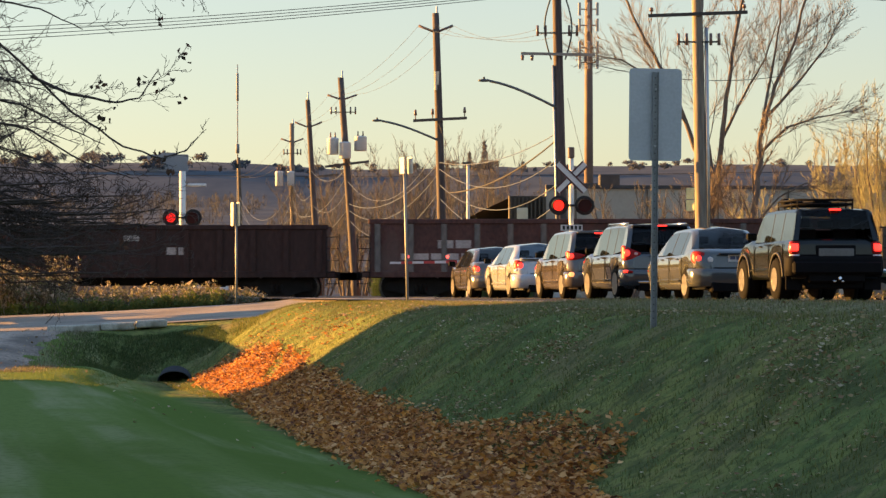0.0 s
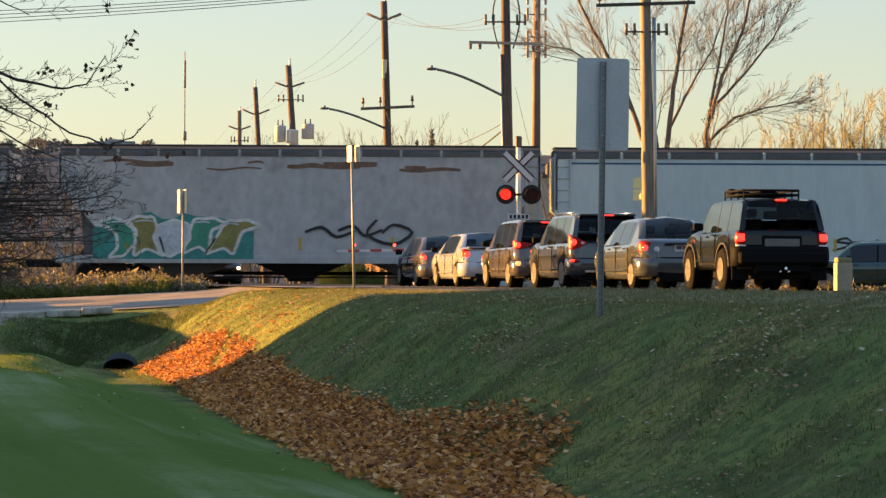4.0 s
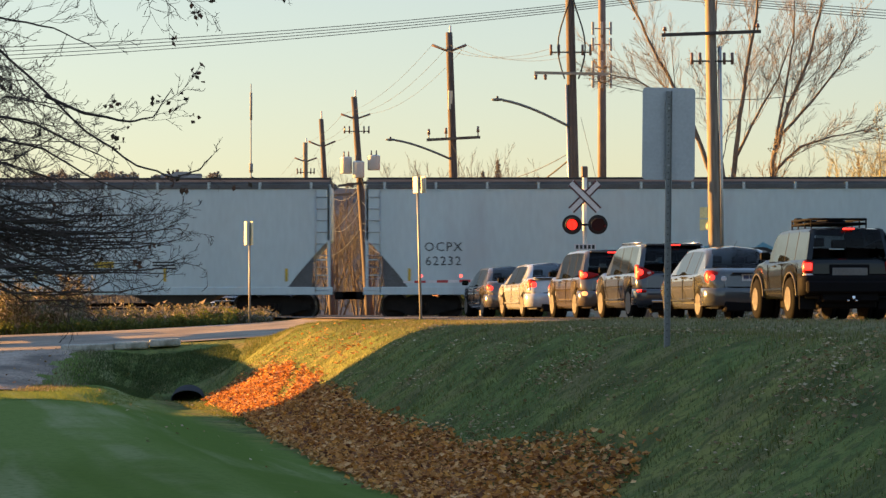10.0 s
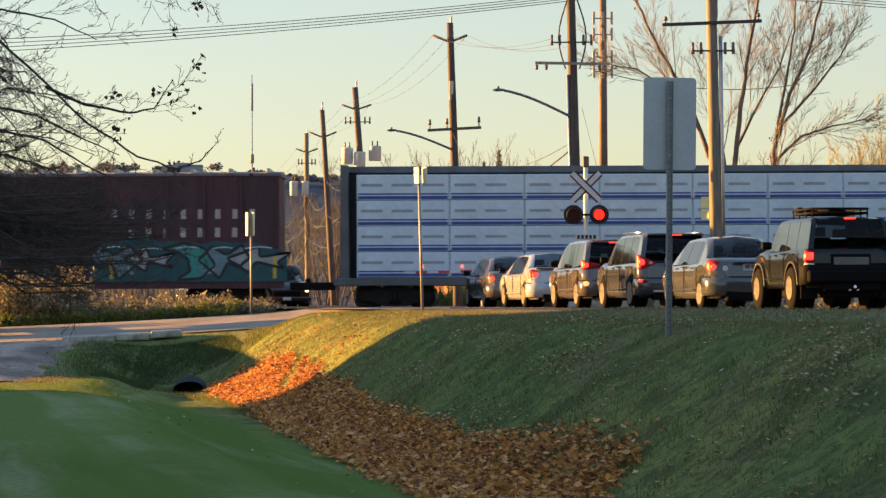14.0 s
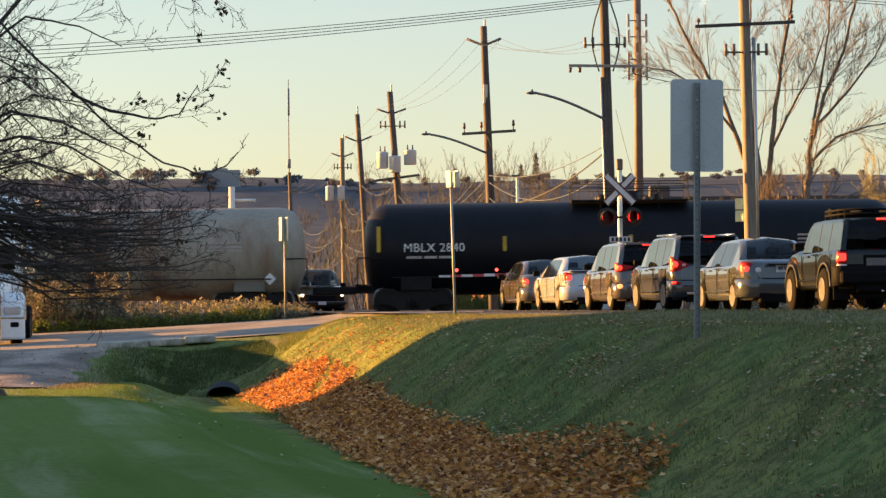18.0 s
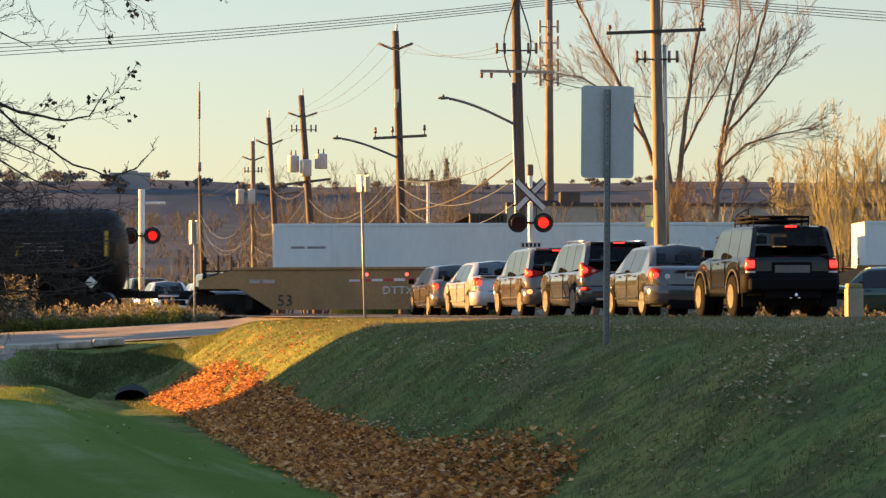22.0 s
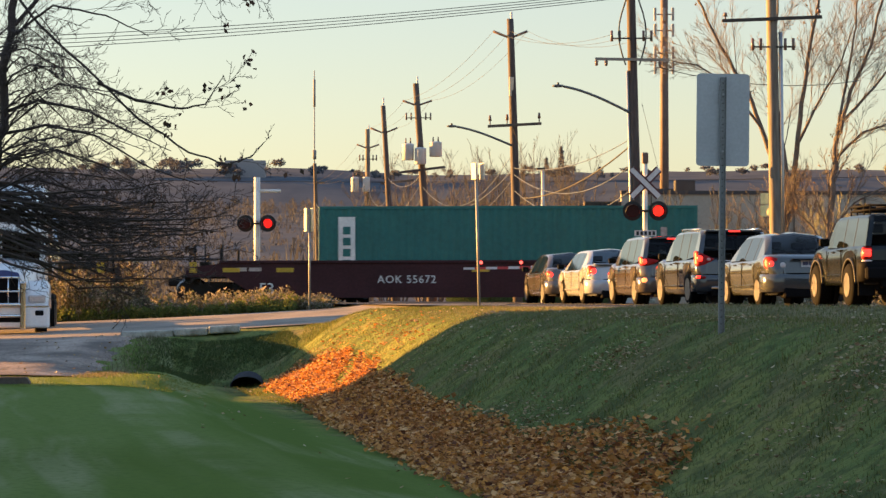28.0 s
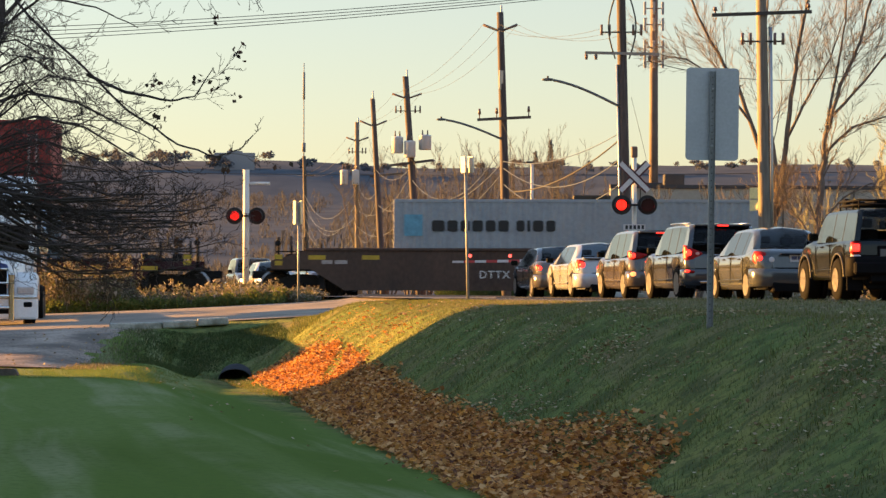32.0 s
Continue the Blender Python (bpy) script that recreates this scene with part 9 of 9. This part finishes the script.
guided_tree("bare_tree", "tall bare multi-stemmed tree in low sun", pose(11.4, 115, GZ), (
    (0.192, 0.111, ((0, 0, 0), (-0.05, 0, 3.0), (-0.1, 0, 5.6))),
    (0.120, 0.034, ((-0.05, 0, 4.8), (-1.0, 0.2, 7.4), (-1.7, 0.3, 9.3), (-2.8, 0.4, 11.2), (-3.9, 0.4, 13.4), (-4.6, 0.5, 15))),
    (0.120, 0.034, ((0.05, 0, 5.2), (0.45, -0.3, 8.2), (0.75, -0.3, 10.6), (1.15, -0.4, 13.0), (1.5, -0.5, 15.5))),
    (0.096, 0.025, ((-0.1, 0, 5.6), (-0.35, 0.6, 8.0), (-0.75, 0.8, 10.4), (-0.4, 1.0, 12.8), (-0.2, 1.2, 15))),
    (0.072, 0.017, ((0.3, 0, 7.0), (1.3, 0.3, 9.0), (2.2, 0.5, 10.5), (2.9, 0.6, 12.5))),
    (0.064, 0.017, ((-1.2, 0, 7.8), (-2.6, -0.5, 9.6), (-3.9, -0.6, 10.4), (-5.2, -0.5, 10.6))),
), 5, BARK, TWIG, 3, 3.3, 0.05, 15, 0.009, (WITHERED, 0.012, 0.10), 0.085, 1.0, (0.85, 1.3), (0.4, 0.75))
guided_tree("bare_tree", "tall bare tree with spreading branches in low sun", pose(12.65, 114, GZ), (
    (0.152, 0.102, ((0, 0, 0), (0.2, 0, 2.6), (0.45, 0, 5.2), (0.6, 0, 7.3))),
    (0.096, 0.025, ((0.6, 0, 7.2), (1.2, 0, 9.3), (2.1, 0.1, 11.2), (2.6, 0.1, 13.5), (2.9, 0.2, 15))),
    (0.072, 0.017, ((0.5, 0, 6.4), (1.6, -0.4, 7.5), (2.9, -0.5, 7.9), (4.4, -0.6, 8.2))),
    (0.072, 0.017, ((0.7, 0, 7.8), (2.2, 0.5, 9.4), (3.4, 0.6, 10.9), (4.2, 0.8, 12.4))),
    (0.072, 0.017, ((0.6, 0, 7.4), (1.1, 0.5, 9.8), (1.5, 0.7, 12.0), (1.6, 0.8, 14.5))),
    (0.056, 0.017, ((0.2, 0, 2.5), (-0.4, 0.2, 3.6), (-1.2, 0.4, 4.4))),
    (0.048, 0.017, ((0.3, 0, 3.4), (1.3, -0.3, 4.6), (2.4, -0.4, 5.2), (3.6, -0.3, 4.6))),
), 9, BARK, TWIG, 3, 3.1, 0.045, 15, 0.009, (WITHERED, 0.012, 0.10), 0.085, 1.0, (0.85, 1.3), (0.4, 0.75))


def thicket(name, label, x, y, height, width, seed, twig, stems=5, count=8):
    r = np.random.default_rng(seed)
    s = []
    for k in range(stems):
        a = r.uniform(-1, 1)
        top = height * r.uniform(0.7, 1.0)
        s.append((0.07, 0.015, ((a * 0.3, 0, 0), (a * width * 0.25, r.normal(0, 0.3), top * 0.4), (a * width * 0.42, r.normal(0, 0.5), top * 0.72), (a * width * 0.5, r.normal(0, 0.6), top))))
    return guided_tree(name, label, pose(x, y, float(ground_z(x, y))), s, seed, BARK, twig, 3, height * 0.34, 0.08, count, 0.012, None, 0.11, 1.0, (0.9, 1.4), (0.3, 0.7), True)


for k, (x, y, hh, w) in enumerate(((15.6, 134, 5.2, 3.5), (18.4, 131, 7.6, 4.5), (20.6, 128, 8.8, 5.0), (23.2, 126, 8.6, 5.0), (26, 128, 8.0, 5))):
    thicket("golden_willow", "golden-twigged bare willow shrub in low sun", x, y, hh, w, 60 + k, GOLD_TWIG, 10, 13)
for k, (x, y, hh, w) in enumerate(((-3.0, 182, 8.8, 5), (-5.6, 186, 9.6, 6), (-8.2, 188, 7.6, 5), (-1.0, 196, 7.4, 5), (-6.2, 176, 6.0, 4), (9.4, 138, 5.6, 3.6), (11.4, 136, 5.0, 3.6), (-12.5, 210, 6, 5), (1.2, 200, 10.4, 5), (3.4, 205, 10.8, 6), (-0.4, 194, 9.8, 5), (5.2, 214, 10.6, 6), (-9.5, 196, 9.8, 6))):
    thicket("bare_tree", "bare reddish-brown tree beyond the railway", x, y, hh * 1.06, w * 1.1, 80 + k, RED_TWIG, 7, 11)

# slender tree near the camera, reaching in from the left
near_stems = [
    (0.062, 0.034, ((-0.95, 0, 0.0), (-0.62, 0, 1.0), (-0.42, 0, 1.9), (-0.14, 0, 2.55), (-0.02, 0, 3.1), (0.05, 0, 3.7), (0.12, 0, 4.6))),
    (0.040, 0.020, ((-0.46, 0, 1.85), (-0.46, 0.2, 2.7), (-0.26, 0.3, 3.3), (-0.30, 0.3, 4.5))),
    (0.014, 0.005, ((0.1, 0, 4.3), (0.35, -0.1, 3.98), (0.76, -0.2, 3.62), (1.28, -0.3, 3.12), (1.74, -0.3, 2.82), (2.1, -0.3, 2.70), (2.30, -0.3, 2.77), (2.42, -0.3, 2.9))),
    (0.016, 0.004, ((0.9, -0.2, 3.45), (1.28, -0.4, 3.28), (1.69, -0.4, 3.20), (1.90, -0.4, 3.24), (2.07, -0.4, 3.5))),
    (0.018, 0.004, ((0.0, 0, 3.2), (0.3, 0.1, 3.32), (0.75, 0.2, 3.22), (1.15, 0.3, 3.02), (1.5, 0.3, 2.86))),
    (0.016, 0.004, ((-0.02, 0, 3.0), (0.35, 0.2, 3.1), (0.8, 0.3, 3.0), (1.3, 0.4, 2.7), (1.75, 0.4, 2.55))),
    (0.020, 0.004, ((0.1, 0, 4.0), (0.7, 0.2, 4.75), (1.5, 0.3, 4.85), (2.2, 0.3, 4.66), (2.7, 0.3, 4.50), (3.0, 0.3, 4.42), (3.18, 0.3, 4.50))),
    (0.012, 0.004, ((1.3, 0.3, 4.8), (1.75, 0.1, 4.52), (2.05, 0.1, 4.38), (2.35, 0.0, 4.44))),
    (0.014, 0.004, ((0.08, 0, 3.9), (0.5, -0.3, 4.15), (1.0, -0.4, 4.05), (1.4, -0.5, 3.85))),
    (0.020, 0.006, ((-0.2, 0, 3.0), (-0.5, 0.3, 3.5), (-0.9, 0.4, 4.0), (-1.2, 0.5, 4.4))),
    (0.024, 0.006, ((-0.4, 0, 1.9), (-0.8, 0.2, 2.3), (-1.3, 0.3, 2.5), (-1.8, 0.3, 2.6))),
]
stem_rng = np.random.default_rng(77)
# low boughs that dip and lift again at their ends
for k in range(44):
    z0 = stem_rng.uniform(2.0, 2.62)
    reach = stem_rng.uniform(1.1, 2.55)
    y = stem_rng.uniform(-1.0, 1.0)
    low = z0 - stem_rng.uniform(0.05, 0.5)
    near_stems.append((0.015, 0.0036, ((-0.42, 0, z0), (-0.42 + reach * 0.3, y * 0.4, (z0 + low) / 2 + stem_rng.uniform(-0.08, 0.2)), (-0.42 + reach * 0.62, y * 0.8, low), (-0.42 + reach * 0.85, y, low + 0.01), (-0.42 + reach, y, low + stem_rng.uniform(-0.04, 0.14)))))
# middle and high boughs that rise from either stem, arch over and cross each other
for k in range(36):
    z0 = stem_rng.uniform(2.2, 3.7)
    reach = stem_rng.uniform(0.5, 1.75) * (1.0 if z0 < 3.3 else 0.75)
    y = stem_rng.uniform(-0.9, 0.9)
    up = stem_rng.uniform(0.1, 0.65)
    sag = stem_rng.uniform(-0.5, 0.35)
    x0 = float(np.interp(z0, [1.9, 2.55, 3.9, 4.8], [-0.42, -0.14, 0.07, 0.12])) - (0.3 if k % 3 == 0 else 0)
    turn = -1 if k % 5 == 0 else 1
    near_stems.append((stem_rng.uniform(0.007, 0.014), 0.003, ((x0, 0, z0), (x0 + turn * reach * 0.16, y * 0.3, z0 + up * 0.55), (x0 + turn * reach * 0.42, y * 0.7, z0 + up), (x0 + turn * reach * 0.75, y, z0 + up * 0.7 + sag * 0.4), (x0 + turn * reach, y * 1.1, z0 + sag + 0.1))))
tx, ty = -4.62, 25.0
guided_tree("young_tree", "young bare tree with a few withered leaves, leaning over the lawn", pose(tx, ty, float(ground_z(tx, ty))), near_stems, 14, NEAR_BARK, NEAR_BARK, 3, 0.72, 0.035, 8, 0.0033, (OLD_LEAF, 0.075, 0.06), 0.2, 0.8, (0.7, 1.2), (0.45, 0.9))

# ---- trees along the far ridge ----
r = np.random.default_rng(3)
lv, lf = [], []


def far_crown(x, y, h, w, conifer=False):
    z = float(ground_z(x, y)) - 1
    for _ in range(130):
        f = r.uniform(0, 1)
        if conifer:
            k = w * (1 - f) * 0.5
        else:
            k = w * 0.5 * math.sin(math.pi * min(1, 0.15 + f * 0.85)) ** 0.7
        a = r.uniform(0, 6.28)
        c = Vector((x + k * math.cos(a) * r.uniform(0.2, 1), y + k * math.sin(a), z + h * f))
        i = len(lv)
        s = w * (0.085 if y > 1600 else 0.022)
        for _ in range(3):
            q = c + Vector((r.normal(0, s), r.normal(0, s), r.normal(0, s if y > 1600 else s * 5)))
            lv.append((q.x, q.y, q.z))
        lf.append((i, i + 1, i + 2))


for k in range(760):
    x = r.uniform(-520, 520)
    thick = 0.85 if -340 < x < -180 else 0.5 if 0 < x < 75 else 0.16
    if r.random() < thick and noise.noise((x / 22, 0, 5)) > -0.1:
        far_crown(x, r.uniform(2170, 2230), r.uniform(2, 8.5) * (0.4 + 0.6 * thick), r.uniform(5, 12))
ridge_house = thing("ridge_building", "distant flat-roofed building on the ridge", "building")
bm = bmesh.new()
box(bm, -236, -204, 2190, 2200, 95, 110)
part("wall", bm, mat("far_building_grey", (0.30, 0.29, 0.30), 0.9), ridge_house)
bm = bmesh.new()
box(bm, -226, -214, 2191, 2199, 110, 111.5)
part("roof_block", bm, mat("far_building_grey", (0.2, 0.18, 0.17)), ridge_house)
for _ in range(3):
    far_crown(33.5, 2200, 20, 10, True)
for _ in range(3):
    far_crown(21.5, 2200, 12, 7, True)
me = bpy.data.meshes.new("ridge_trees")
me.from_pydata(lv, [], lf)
# crown colours paled and blued to stand in for haze
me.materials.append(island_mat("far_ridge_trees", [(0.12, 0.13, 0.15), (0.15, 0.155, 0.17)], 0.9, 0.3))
tagged(new("ridge_trees", me), "distant bare and evergreen trees along the ridge, paled with haze", "woods", kind="stuff")
lv, lf = [], []
for k in range(1500):
    y = 330 + 1150 * r.random() ** 1.1
    x = r.uniform(-0.35, 0.3) * y
    if y < 560 and -20 - 0.1 * (y - 330) < x < -4:
        continue
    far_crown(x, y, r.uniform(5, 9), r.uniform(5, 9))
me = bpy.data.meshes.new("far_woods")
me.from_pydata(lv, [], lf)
# haze of the middle distance is put into these greys
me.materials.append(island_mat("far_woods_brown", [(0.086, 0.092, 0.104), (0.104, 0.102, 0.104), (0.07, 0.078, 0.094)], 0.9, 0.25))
tagged(new("far_woods", me), "leafless woods in the middle distance, coloured blue-grey for haze", "woods", kind="stuff")


# ---- what moves ----
FLASH_PERIOD, FLASH_START, FLASH_FIRST = 1.182, 1.07, 0.68


def motions():
    for ob, w, z in ROLLING:
        walk(ob, [(t, pose(w - SPEED * t, TRACK_Y, RAIL_Z + z)) for t in (0, 16, 32)])
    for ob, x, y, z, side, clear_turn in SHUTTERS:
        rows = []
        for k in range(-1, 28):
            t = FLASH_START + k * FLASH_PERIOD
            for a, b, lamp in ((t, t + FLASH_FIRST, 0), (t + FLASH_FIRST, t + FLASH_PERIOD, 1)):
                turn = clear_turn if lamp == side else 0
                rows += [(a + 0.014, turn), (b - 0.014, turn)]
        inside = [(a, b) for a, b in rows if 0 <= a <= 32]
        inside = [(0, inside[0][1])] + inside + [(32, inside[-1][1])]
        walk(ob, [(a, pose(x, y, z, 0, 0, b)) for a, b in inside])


motions()
